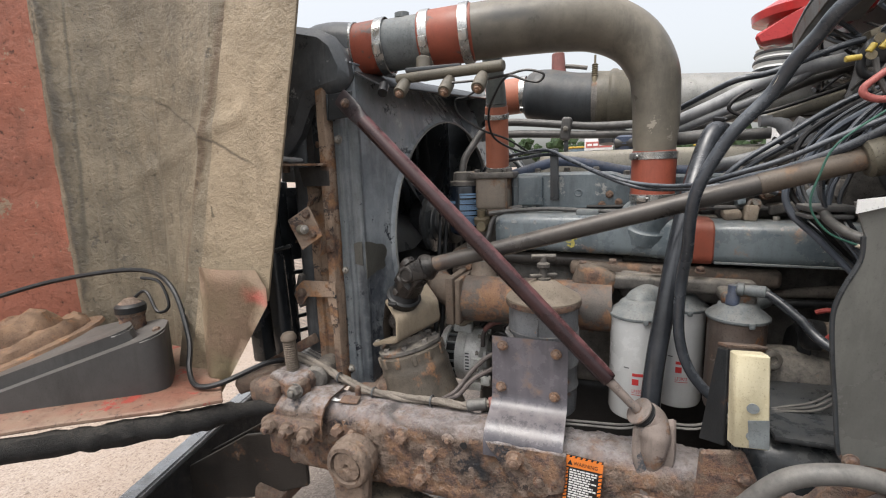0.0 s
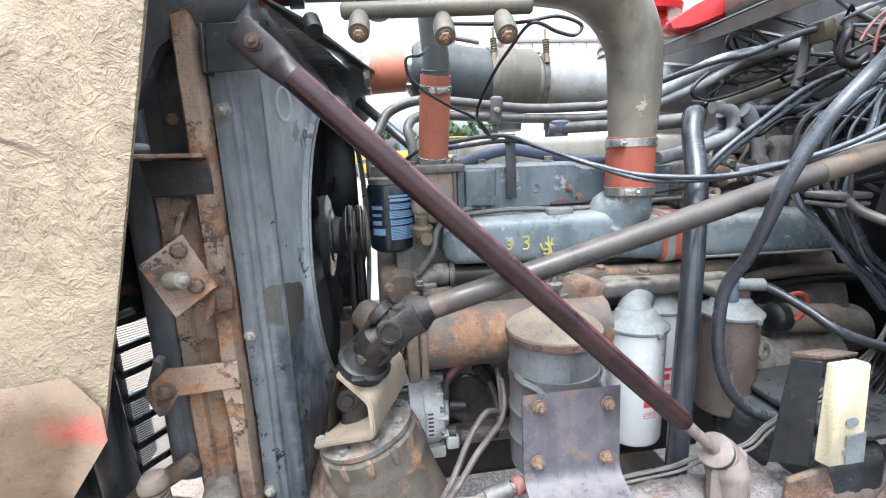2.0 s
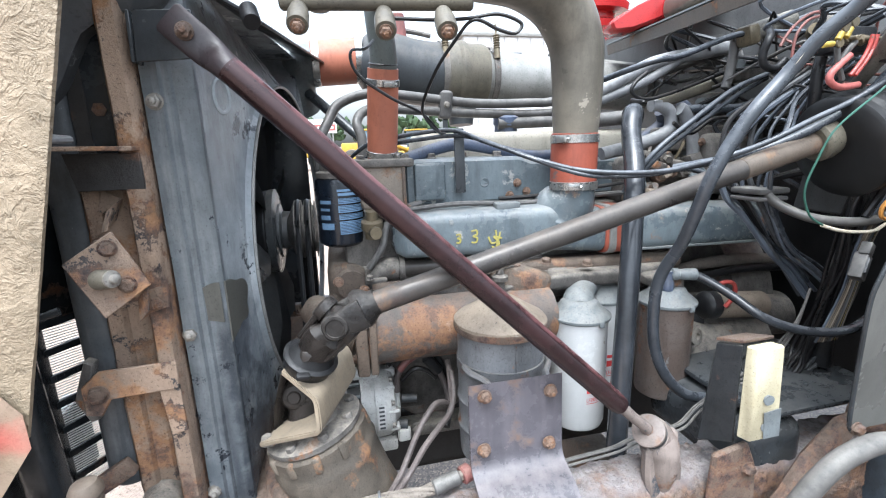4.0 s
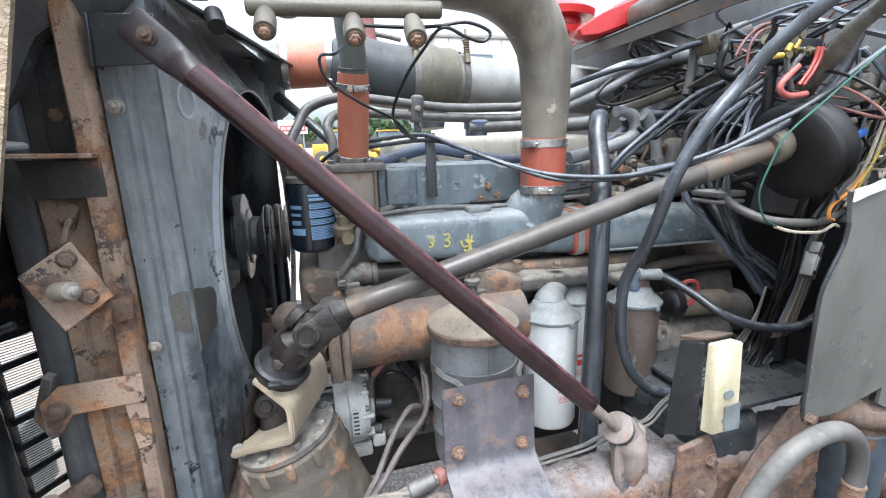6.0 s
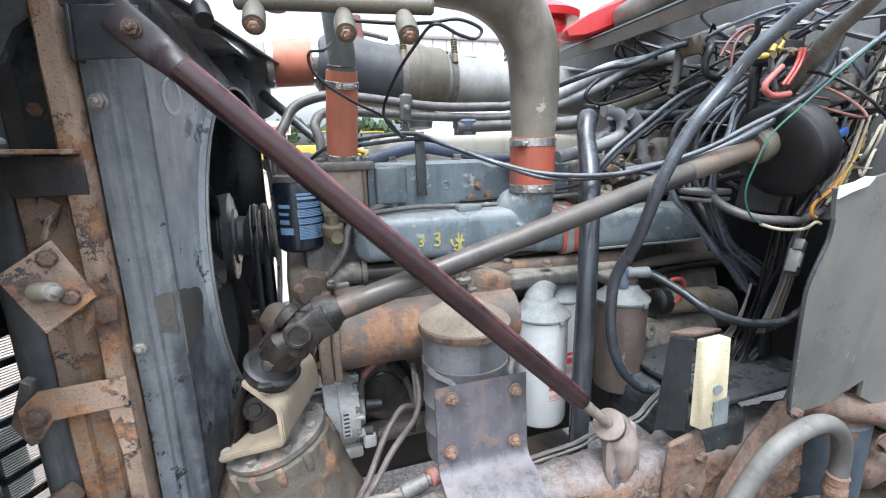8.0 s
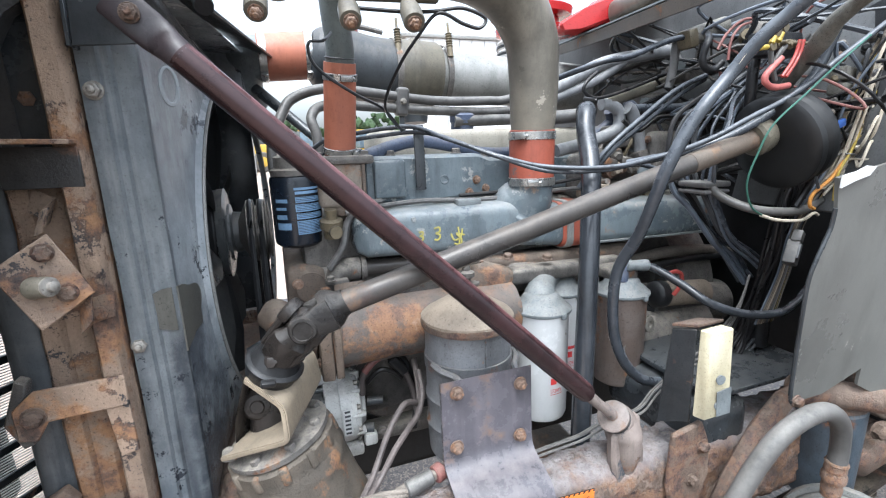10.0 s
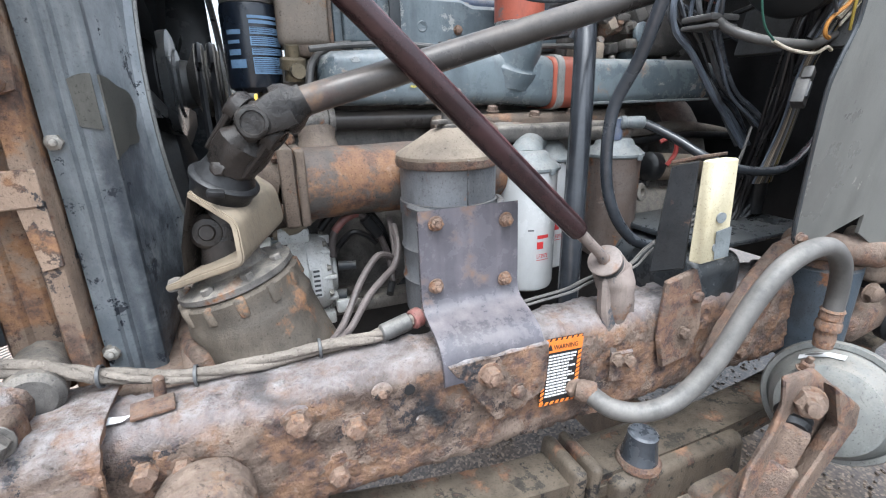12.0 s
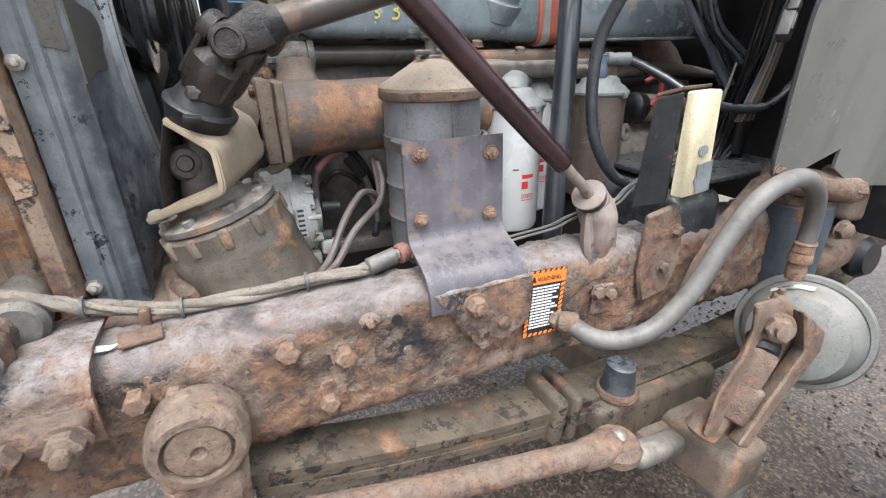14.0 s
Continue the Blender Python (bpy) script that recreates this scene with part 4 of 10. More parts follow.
def mount_plate():
    p = thing("bracket_plate", "bent purplish steel bracket plate with four bolts, on the frame rail", "bracket", (-0.22, 1.0, 0.80))
    bm = B()
    xl, xr = -0.308, -0.132
    line = [(xl, 1.042, 1.124), (xl, 1.036, 0.985), (xl, 1.032, 0.970), (xl, 1.024, 0.960), (xl, 1.004, 0.951), (xl, 0.980, 0.942), (xl, 0.962, 0.931), (xl, 0.950, 0.914), (xl, 0.945, 0.895), (xl, 0.944, 0.875)]
    bent(bm, line, (0, -0.007, 0.004), (xr - xl, 0, 0))
    bmesh.ops.bevel(bm, geom=[e for e in bm.edges if len(e.link_faces) == 2 and e.calc_face_angle(0) > 1.0], offset=0.0015, segments=2, affect="EDGES")
    part("plate", bm, PLATE, p)
    low = slab(B(), [(xl + 0.005, 0.946, 0.912), (xr + 0.006, 0.946, 0.912), (xr + 0.004, 0.946, 0.825), (-0.165, 0.946, 0.807), (-0.222, 0.946, 0.792)], (0, -0.009, 0), 0.002)
    bmesh.ops.subdivide_edges(low, edges=low.edges[:], cuts=12, use_grid_fill=True)
    part("gusset", scale_up(low, 0.0025, 26), RAIL, p, "rust-scaled lower gusset")
    for x, z in ((-0.281, 1.108), (-0.158, 1.100), (-0.285, 1.006), (-0.160, 0.998)):
        bolt(p, (x, 1.029 if z > 1.05 else 1.025, z), (0, -1, 0), 0.0115, 0.011, BOLT, True, 0.004)
    part("bolt", rough_up(hexbolt(B(), (-0.234, 0.936, 0.883), (0, -1, 0), 0.019, 0.02, True, 0.006), 0.0015, 60), BOLT, p, "large hex bolt")
    part("bolt", rough_up(hexbolt(B(), (-0.18, 0.936, 0.838), (0, -1, 0), 0.013, 0.009, True), 0.0015, 60), RUST, p)


mount_plate()


def warning_label():
    """The orange and black warning sticker on the rail's web."""
    s = thing("warning_sticker", "orange and black WARNING sticker on the rusty rail", "sticker", (-0.075, 0.95, 0.77))
    x0, x1, z0, z1 = -0.129, -0.053, 0.781, 0.909
    y = 0.9475
    tilt = Matrix.Translation(((x0 + x1) / 2, 0, 0.84)) @ Euler((0, radians(3.5), 0)).to_matrix().to_4x4() @ Matrix.Translation((-(x0 + x1) / 2, 0, -0.84))

    def put(name, bm, mat_, parent=s):
        bmesh.ops.transform(bm, verts=bm.verts, matrix=tilt)
        return part(name, bm, mat_, parent, smooth=0)

    put("backing", box(B(), ((x0 + x1) / 2, y, (z0 + z1) / 2), (x1 - x0, 0.0016, z1 - z0), 0), PRINTBLACK)
    w = 0.0068
    n = 11
    for k in range(n):
        z = z0 + (z1 - z0 - 0.03) * k / n
        for xa in (x0, x1 - w):
            put("hazard_stripe", slab(B(), [(xa, y - 0.0012, z + 0.0015), (xa + w, y - 0.0012, z + 0.005), (xa + w, y - 0.0012, z + 0.0102), (xa, y - 0.0012, z + 0.0067)], (0, -0.0008, 0), 0), PRINTORANGE)
    for k in range(7):
        xa = x0 + (x1 - x0) * k / 7
        put("hazard_stripe", slab(B(), [(xa, y - 0.0012, z0), (xa + 0.0058, y - 0.0012, z0), (xa + 0.0085, y - 0.0012, z0 + 0.0055), (xa + 0.0027, y - 0.0012, z0 + 0.0055)], (0, -0.0008, 0), 0), PRINTORANGE)
    put("header", box(B(), ((x0 + x1) / 2, y - 0.0014, z1 - 0.0155), (x1 - x0, 0.0014, 0.021), 0), PRINTORANGE)
    for k in range(7):
        xa = x0 + (x1 - x0) * k / 7
        put("hazard_stripe", slab(B(), [(xa, y - 0.0012, z1 - 0.005), (xa + 0.0058, y - 0.0012, z1 - 0.005), (xa + 0.0085, y - 0.0012, z1), (xa + 0.0027, y - 0.0012, z1)], (0, -0.0008, 0), 0), PRINTORANGE)
    tri_ = slab(B(), [(x0 + 0.004, y - 0.0022, z1 - 0.021), (x0 + 0.015, y - 0.0022, z1 - 0.021), (x0 + 0.0095, y - 0.0022, z1 - 0.009)], (0, -0.0006, 0), 0)
    put("alert_triangle", tri_, PRINTBLACK)
    cu = bpy.data.curves.new("warning_word", "FONT")
    cu.body, cu.size, cu.extrude = "WARNING", 0.0125, 0.0003
    tmp = new("warning_word", cu)
    me = bpy.data.meshes.new_from_object(tmp.evaluated_get(bpy.context.evaluated_depsgraph_get()))
    bpy.data.objects.remove(tmp)
    t = B()
    t.from_mesh(me)
    bmesh.ops.transform(t, verts=t.verts, matrix=Matrix.Translation((x0 + 0.0165, y - 0.0024, z1 - 0.0205)) @ Euler((radians(90), 0, 0)).to_matrix().to_4x4() @ Matrix.Diagonal((0.82, 1, 1, 1)))
    put("warning_word", t, PRINTBLACK)
    tx = B()
    rng = random.Random(2)
    z = z1 - 0.033
    while z > z0 + 0.012:
        xa = x0 + 0.010
        end = x1 - 0.010 - rng.choice((0, 0, 0.006, 0.014))
        while xa < end:
            ww = rng.uniform(0.004, 0.011)
            box(tx, (min(xa + ww, end) / 2 + xa / 2, y - 0.0014, z), (max(0.001, min(ww, end - xa)), 0.0008, 0.0030), 0)
            xa += ww + 0.0016
        z -= 0.0060
    put("printed_text", tx, LABELWHITE)


warning_label()


def strut_mount():
    p = thing("strut_mount", "mauve-tan steel strut bracket with a round bushing on the rail", "bracket", (0.03, 0.96, 0.82))
    ax = Vector((-0.66, -0.28, 0.66)).normalized()
    c = Vector((0.016, 0.984, 1.016))
    mauve = worn("mauve_mount", (0.26, 0.212, 0.188), (0.14, 0.116, 0.104), 0.6, rust=0.3, rustcol=(0.2, 0.12, 0.082), chips=0.5, chipcol=(0.055, 0.06, 0.07), dust=0.3, dustcol=(0.33, 0.28, 0.25), scale=8, bump=0.3, speck=0.1)
    part("front_washer", lathe(B(), c - ax * 0.004, ax, [(0, 0.029), (0.002, 0.0305), (0.005, 0.030), (0.007, 0.026), (0.008, 0.009)], 32), mauve, p)
    part("bushing", lathe(B(), c - ax * 0.018, ax, [(0, 0.026), (0.002, 0.0285), (0.005, 0.0285), (0.006, 0.026), (0.008, 0.0285), (0.013, 0.0285), (0.014, 0.026)], 30), RUBBER, p, "black grooved rubber bushing")
    part("housing", rough_up(tube(B(), [c - ax * 0.016, c - ax * 0.034, (0.046, 0.985, 0.968), (0.046, 0.976, 0.93), (0.044, 0.972, 0.89)], [0.030, 0.033, 0.034, 0.026, 0.010], 26), 0.0012, 40), mauve, p)
    leg = slab(B(), [(0.006, 0.968, 0.985), (0.086, 0.985, 1.0), (0.088, 0.978, 0.93), (0.078, 0.956, 0.86), (0.052, 0.950, 0.80), (0.034, 0.950, 0.795), (0.014, 0.956, 0.86), (0.004, 0.964, 0.93)], (0.004, 0.026, 0), 0.006)
    part("leg", rough_up(leg, 0.0015, 30), mauve, p, "cast leg running down to the rail")
    part("lower_tab", scale_up(slab(B(), [(0.014, 0.948, 0.792), (0.062, 0.948, 0.79), (0.066, 0.948, 0.85), (0.016, 0.948, 0.855)], (0, -0.008, 0), 0.004), 0.001, 40), RAIL, p, "rusty bolted tab")
    part("pin", rough_up(tube(B(), [c - ax * 0.004, c + Vector((-0.020, -0.004, 0.020)), c + Vector((-0.045, -0.002, 0.044)), c + Vector((-0.068, 0.0, 0.066))], [0.0105, 0.0092, 0.0098, 0.0115], 14), 0.0006, 60), mauve, p, "pale bare pin")
    part("nut", rough_up(hexbolt(B(), c + ax * 0.002, ax, 0.0125, 0.006, False), 0.0008, 60), RUST, p)
    for x, z in ((0.018, 0.845), (0.048, 0.835)):
        part("bolt", rough_up(hexbolt(B(), (x, 0.936, z), (0, -1, 0), 0.013, 0.011), 0.002, 60), RUST, p)


strut_mount()


def white_block_bracket():
    p = thing("cab_rest_bracket", "dark steel bracket holding an ivory plastic wear block", "bracket", (0.18, 0.94, 0.94))
    # folded steel upright, then the ivory block on its rear flange
    bm = slab(B(), [(0.128, 0.99, 0.972), (0.162, 0.943, 0.990), (0.155, 0.940, 1.184), (0.150, 0.99, 1.168)], (0.006, 0.004, 0), 0.002)
    part("upright", bm, worn("dark_upright", (0.036, 0.039, 0.043), (0.016, 0.018, 0.02), 0.45, rust=0.22, rustcol=(0.15, 0.085, 0.06), dust=0.2, scale=9, bump=0.2), p, "dark blue-black upright")
    part("foot", rough_up(slab(B(), [(0.125, 0.952, 0.972), (0.195, 0.952, 0.985), (0.222, 0.952, 0.93), (0.228, 0.952, 0.86), (0.205, 0.952, 0.80), (0.14, 0.952, 0.79), (0.118, 0.952, 0.86)], (0, -0.012, 0), 0.004), 0.002, 30), RUST, p)
    part("top_lip", slab(B(), [(0.150, 0.992, 1.172), (0.156, 0.940, 1.187), (0.217, 0.938, 1.189), (0.214, 0.99, 1.174)], (0, 0, 0.006), 0.001), RUST, p)
    cx = [(0.174, 0.921, 1.003), (0.166, 0.916, 1.185), (0.2165, 0.915, 1.187), (0.2274, 0.914, 1.010)]
    blk = slab(B(), cx, (-0.008, 0.022, 0.0), 0.003)
    b = part("wear_block", blk, IVORY, p, "ivory plastic block with two bolt holes")
    nrm = (Vector(cx[1]) - Vector(cx[0])).cross(Vector(cx[3]) - Vector(cx[0])).normalized()
    if nrm.y > 0:
        nrm = -nrm
    for f, g in ((0.15, 0.50), (0.45, 0.50)):
        a = Vector(cx[0]).lerp(Vector(cx[1]), f)
        q = Vector(cx[3]).lerp(Vector(cx[2]), f)
        part("bolt_hole", lathe(B(), a.lerp(q, g) + nrm * 0.003, -nrm, [(0, 0.0098), (0.0015, 0.0085), (0.008, 0.0085)], 18), CAPGREY, b, "recessed bolt hole")
    a = [Vector(cx[0]).lerp(Vector(cx[1]), f).lerp(Vector(cx[3]).lerp(Vector(cx[2]), f), g) + nrm * 0.0022 for f, g in ((0.03, 0.42), (0.32, 0.36), (0.34, 0.97), (0.03, 0.97))]
    part("scuff_plate", slab(B(), a, nrm * 0.0012, 0), CAPGREY, b, "grey scuffed patch")
    for x, z in ((0.20, 0.93), (0.18, 0.86)):
        part("bolt", rough_up(hexbolt(B(), (x, 0.94, z), (0, -1, 0), 0.013, 0.012), 0.002, 60), RUST, p)


white_block_bracket()


def rear_bracket():
    """The dark tubular cross piece and rusty hanger behind the wear block."""
    p = thing("cab_mount", "dark cab crossmember with rusty hanger on the frame rail", "bracket", (0.36, 0.98, 0.90))
    part("crossmember", rough_up(box(B(), (0.290, 1.105, 0.925), (0.16, 0.28, 0.125), 0.036, seg=5), 0.0015, 20), BLACKSTEEL, p, "blue-black crossmember with a rounded top")
    part("top_deck", rough_up(box(B(), (0.42, 1.14, 1.005), (0.34, 0.34, 0.012), 0.004), 0.004, 20), BLACKSTEEL, p, "wet dark deck plate")
    han = slab(B(), [(0.215, 0.935, 0.80), (0.255, 0.935, 0.875), (0.31, 0.935, 0.955), (0.38, 0.935, 1.015), (0.46, 0.935, 1.03), (0.47, 0.935, 1.005), (0.40, 0.935, 0.985), (0.345, 0.935, 0.935), (0.30, 0.935, 0.86), (0.265, 0.935, 0.78)], (0, -0.03, 0), 0.008)
    part("hanger", rough_up(han, 0.004, 30), RUST, p)
    part("pivot_tube", cyl(B(), (0.43, 0.93, 1.01), (0.62, 0.87, 0.97), 0.03, 0.028, 20, 0.004), RUST, p)
    part("pivot_nut", rough_up(hexbolt(B(), (0.60, 0.87, 0.975), (0.9, -0.35, -0.12), 0.027, 0.035, False), 0.002, 50), RUST, p)
    for x, z in ((0.245, 0.80), (0.275, 0.875)):
        bolt(p, (x, 0.905, z), (0, -1, 0), 0.012, 0.014)


rear_bracket()


def shock():
    s = thing("shock_absorber", "dusty blue shock absorber below the cab mount", "shock absorber", (0.40, 0.90, 0.55))
    a, b = Vector((0.585, 0.945, 0.945)), Vector((0.612, 0.96, 0.60))
    part("dust_tube", cyl(B(), a, a.lerp(b, 0.7), 0.068, 0.068, 32, 0.008), SHOCK, s)
    part("top_cap", rough_up(cyl(B(), a + (a - b) * 0.04, a, 0.058, 0.068, 28), 0.002, 40), RUST, s)
    part("body_tube", cyl(B(), a.lerp(b, 0.7), b, 0.042, 0.042, 24), SHOCK, s)


shock()


def brake_hose():
    h = thing("air_brake_hose", "looped grey rubber air brake hose with crimped ends", "hose", (0.2, 0.86, 0.78))
    pts = [(-0.045, 0.925, 0.80), (-0.030, 0.885, 0.792), (0.01, 0.855, 0.793), (0.065, 0.84, 0.812), (0.124, 0.83, 0.873), (0.183, 0.825, 0.97), (0.232, 0.82, 1.026), (0.300, 0.82, 1.046), (0.36, 0.825, 1.034), (0.408, 0.83, 0.995), (0.43, 0.835, 0.94), (0.43, 0.835, 0.90)]
    part("hose", tube(B(), pts, 0.0165, 14), GREYHOSE, h)
    part("ferrule", lathe(B(), (-0.062, 0.94, 0.803), (0.9, -0.7, -0.1), [(0, 0.016), (0.012, 0.02), (0.028, 0.02), (0.034, 0.017)], 18), RUST, h)
    part("elbow_fitting", rough_up(hexbolt(B(), (-0.065, 0.955, 0.805), (0.15, -1, 0), 0.019, 0.02), 0.002, 50), RUST, h)
    f = lathe(B(), (0.43, 0.835, 0.905), (0.0, 0.02, -1), [(0, 0.018), (0.004, 0.02), (0.006, 0.018), (0.02, 0.019), (0.022, 0.017), (0.03, 0.021), (0.042, 0.021), (0.044, 0.016), (0.06, 0.018), (0.08, 0.016)], 18)
    part("ferrule", f, BOLT, h)


brake_hose()


def brake_chamber(k=1.06):
    c = thing("brake_chamber", "grey steel air brake chamber with a clamp ring", "brake chamber", (0.46, 0.85, 0.62))
    ax = Vector((-0.88, -0.30, 0.22)).normalized()
    p = Vector((0.475, 0.815, 0.70))
    part("bowl", lathe(B(), p, ax, [(-0.07, 0.07), (-0.06, 0.088), (-0.01, 0.104), (0.0, 0.110), (0.006, 0.110), (0.012, 0.104), (0.05, 0.097), (0.074, 0.084), (0.084, 0.06), (0.086, 0.01)], 40), CHAMBER, c)
    part("clamp_ring", lathe(B(), p - ax * 0.006, ax, [(-0.006, 0.109), (-0.006, 0.119), (0.002, 0.122), (0.010, 0.122), (0.017, 0.119), (0.017, 0.109)], 40, cap=False), CHAMBER, c, "dusty clamp ring")
    s, t = basis(ax)[1:]
    part("clamp_lug", rough_up(hexbolt(B(), p + Vector((-0.085, 0.02, 0.085)), (0, -0.2, 1), 0.014, 0.018, True, 0.012), 0.001, 60), RUST, c)
    lab = slab(B(), [p + ax * 0.031 + (s * math.cos(q) + t * math.sin(q)) * 0.1015 for q in (1.55, 1.8, 2.05, 2.3)] + [p + ax * 0.056 + (s * math.cos(q) + t * math.sin(q)) * 0.0975 for q in (2.3, 2.05, 1.8, 1.55)], t * 0.001, 0)
    part("label", lab, LABELWHITE, c, "white paper label")
    b = thing("brake_bracket", "rusty welded brake chamber bracket and push rod clevis", "bracket", (0.36, 0.74, 0.50))
    web = [(0.218, 0.774, 0.846), (0.301, 0.775, 0.839), (0.40, 0.772, 0.765), (0.40, 0.77, 0.715), (0.323, 0.765, 0.634), (0.25, 0.76, 0.551), (0.145, 0.76, 0.601), (0.165, 0.765, 0.69), (0.208, 0.768, 0.743), (0.226, 0.771, 0.795)]
    part("face_plate", scale_up(slab(B(), web, (0.006, 0.012, 0.003), 0.004), 0.0015, 40), RUST, b)
    edge = [(0.305, 0.766, 0.829), (0.393, 0.764, 0.767), (0.39, 0.762, 0.728), (0.302, 0.757, 0.65), (0.23, 0.752, 0.569), (0.20, 0.752, 0.585), (0.268, 0.757, 0.665), (0.34, 0.762, 0.741)]
    part("side_plate", scale_up(slab(B(), edge, (-0.012, -0.028, 0.006), 0.004), 0.002, 40), RUST, b, "thick flaking flange")
    part("nut", rough_up(hexbolt(B(), (0.272, 0.762, 0.797), (-0.7, -0.65, 0.25), 0.026, 0.028, True, 0.018), 0.0015, 50), RUST, b)
    part("boot", lathe(B(), (0.285, 0.785, 0.762), (-0.75, -0.5, -0.3), [(0, 0.024), (0.008, 0.029), (0.014, 0.023), (0.022, 0.028), (0.028, 0.022), (0.036, 0.026), (0.045, 0.02)], 20), RUBBER, b)
    part("clevis", rough_up(box(B(), (0.247, 0.765, 0.715), (0.045, 0.045, 0.09), 0.012, (14, 10, 35), 3), 0.004, 34), RUST, b)
    part("clevis_fork", rough_up(box(B(), (0.222, 0.760, 0.655), (0.04, 0.05, 0.08), 0.012, (20, 15, 40), 3), 0.004, 34), RUST, b)
    part("slack_arm", rough_up(cyl(B(), (0.225, 0.775, 0.66), (0.175, 0.79, 0.57), 0.024, 0.032, 16, 0.008), 0.004, 30), RUSTCAST, b)


brake_chamber()


def leaf_spring():
    s = thing("leaf_spring", "dusty brown steel leaf spring pack under the rail", "leaf spring", (-0.1, 1.0, 0.52))
    for k in range(4):
        line = []
        n = 30
        x0, x1 = -0.66 + 0.03 * k, 0.98 - 0.07 * k
        for i in range(n + 1):
            x = x0 + (x1 - x0) * i / n
            line.append((x, 0.940 + 0.0025 * (k % 2), 0.575 - 0.0155 * k + 0.085 * ((x - 0.2) / 0.7) ** 2))
        bm = bent(B(), line, (0, 0, -0.0145), (0, 0.092, 0))
        bmesh.ops.bevel(bm, geom=[e for e in bm.edges if len(e.link_faces) == 2 and e.calc_face_angle(0) > 1.0], offset=0.003, segments=2, affect="EDGES")
        part("leaf", rough_up(bm, 0.0012, 30), SPRING, s, smooth=25)
    clip = B()
    for x, w in ((-0.044, 0.030), (-0.004, 0.024)):
        box(clip, (x, 0.986, 0.560 + 0.1 * (0.0 - x)), (w, 0.124, 0.108), 0.014, (0, 7, 0), 4)
    part("rebound_clip", rough_up(clip, 0.0015, 40), SPRING, s, "rounded rebound clip")
    part("pad", rough_up(box(B(), (0.22, 0.985, 0.508), (0.36, 0.15, 0.125), 0.02, seg=3), 0.004, 25), SPRING, s)


leaf_spring()


def bump_stop():
    b = thing("bump_stop", "grey rubber axle bump stop on a cast pad", "bump stop", (0.12, 0.95, 0.56))
    part("rubber", lathe(B(), (0.117, 0.945, 0.582), (0.05, -0.02, 1), [(0, 0.038), (0.006, 0.037), (0.05, 0.03), (0.062, 0.03), (0.066, 0.026)], 24), HOSE, b)
    part("pad_ring", rough_up(lathe(B(), (0.117, 0.945, 0.572), (0.05, -0.02, 1), [(0, 0.044), (0.010, 0.045), (0.016, 0.041)], 24), 0.001, 40), RUST, b, "rusty base ring")


bump_stop()


def axle():
    a = thing("front_axle", "grimy cast front axle beam end and steering knuckle", "axle", (0.30, 0.9, 0.35))
    part("beam", rough_up(box(B(), (0.30, 1.5, 0.44), (0.13, 1.5, 0.12), 0.02, seg=3), 0.006, 12), RUSTCAST, a)
    part("knuckle", rough_up(box(B(), (0.36, 0.82, 0.34), (0.10, 0.10, 0.12), 0.03, (0, 0, 20), 3), 0.008, 16), CASTING, a)
    part("steering_lever", rough_up(box(B(), (0.12, 0.83, 0.52), (0.18, 0.05, 0.042), 0.016, (0, 20, 10), 3), 0.004, 22), CASTING, a)
    part("u_bolt_plate", rough_up(box(B(), (0.26, 0.97, 0.45), (0.2, 0.18, 0.05), 0.012, seg=2), 0.004, 22), RUSTCAST, a)


axle()


def drag_link():
    d = thing("drag_link", "rusty drag link rod with a ball joint end", "steering link", (-0.2, 0.83, 0.58))
    p0, p1 = Vector((-0.63, 0.83, 0.735)), Vector((-0.085, 0.80, 0.632))
    p0.z -= 0.01
    part("rod", rough_up(tube(B(), [p0, p0.lerp(p1, 0.5) + Vector((0, 0, -0.004)), p1], 0.021, 16, 20), 0.001, 40), RUST, d)
    part("ball_joint", rough_up(lathe(B(), p1 + Vector((0.055, 0.0, -0.035)), (0.05, -0.05, 1), [(0, 0.025), (0.012, 0.04), (0.03, 0.042), (0.04, 0.034), (0.042, 0.02)], 24), 0.002, 40), RUST, d)
    part("rod_end", rough_up(cyl(B(), p1 - Vector((0.02, 0, 0)), p1 + Vector((0.05, 0, -0.008)), 0.026, 0.03, 18, 0.005), 0.002, 40), RUST, d)
    part("castle_nut", lathe(B(), p1 + Vector((0.056, -0.001, 0.005)), (0.05, -0.05, 1), [(0, 0.014), (0.010, 0.014), (0.016, 0.009), (0.018, 0.003)], 10), BOLTGREY, d, "bright castle nut")


drag_link()


def front_wheel():
    w = thing("steer_axle_tyre", "dusty ribbed front tyre on its steel wheel", "wheel", (0.79, 0.44, 0.0))
    c, ax = Vector((0.79, 0.44, 0.47)), Vector((0.06, -1, 0)).normalized()
    prof = [(-0.13, 0.24), (-0.135, 0.36), (-0.125, 0.44), (-0.10, 0.475)]
    for k in range(5):
        a = -0.098 + 0.04 * k
        prof += [(a, 0.487), (a + 0.031, 0.49), (a + 0.033, 0.478), (a + 0.039, 0.478)]
    prof += [(0.10, 0.475), (0.125, 0.44), (0.135, 0.36), (0.13, 0.24)]
    part("tyre", lathe(B(), c, ax, prof, 64, cap=False), TYRE, w)
    part("rim", lathe(B(), c, ax, [(-0.12, 0.245), (-0.06, 0.22), (-0.04, 0.05), (0.04, 0.05), (0.06, 0.22), (0.12, 0.245)], 40), CHAMBER, w)


front_wheel()


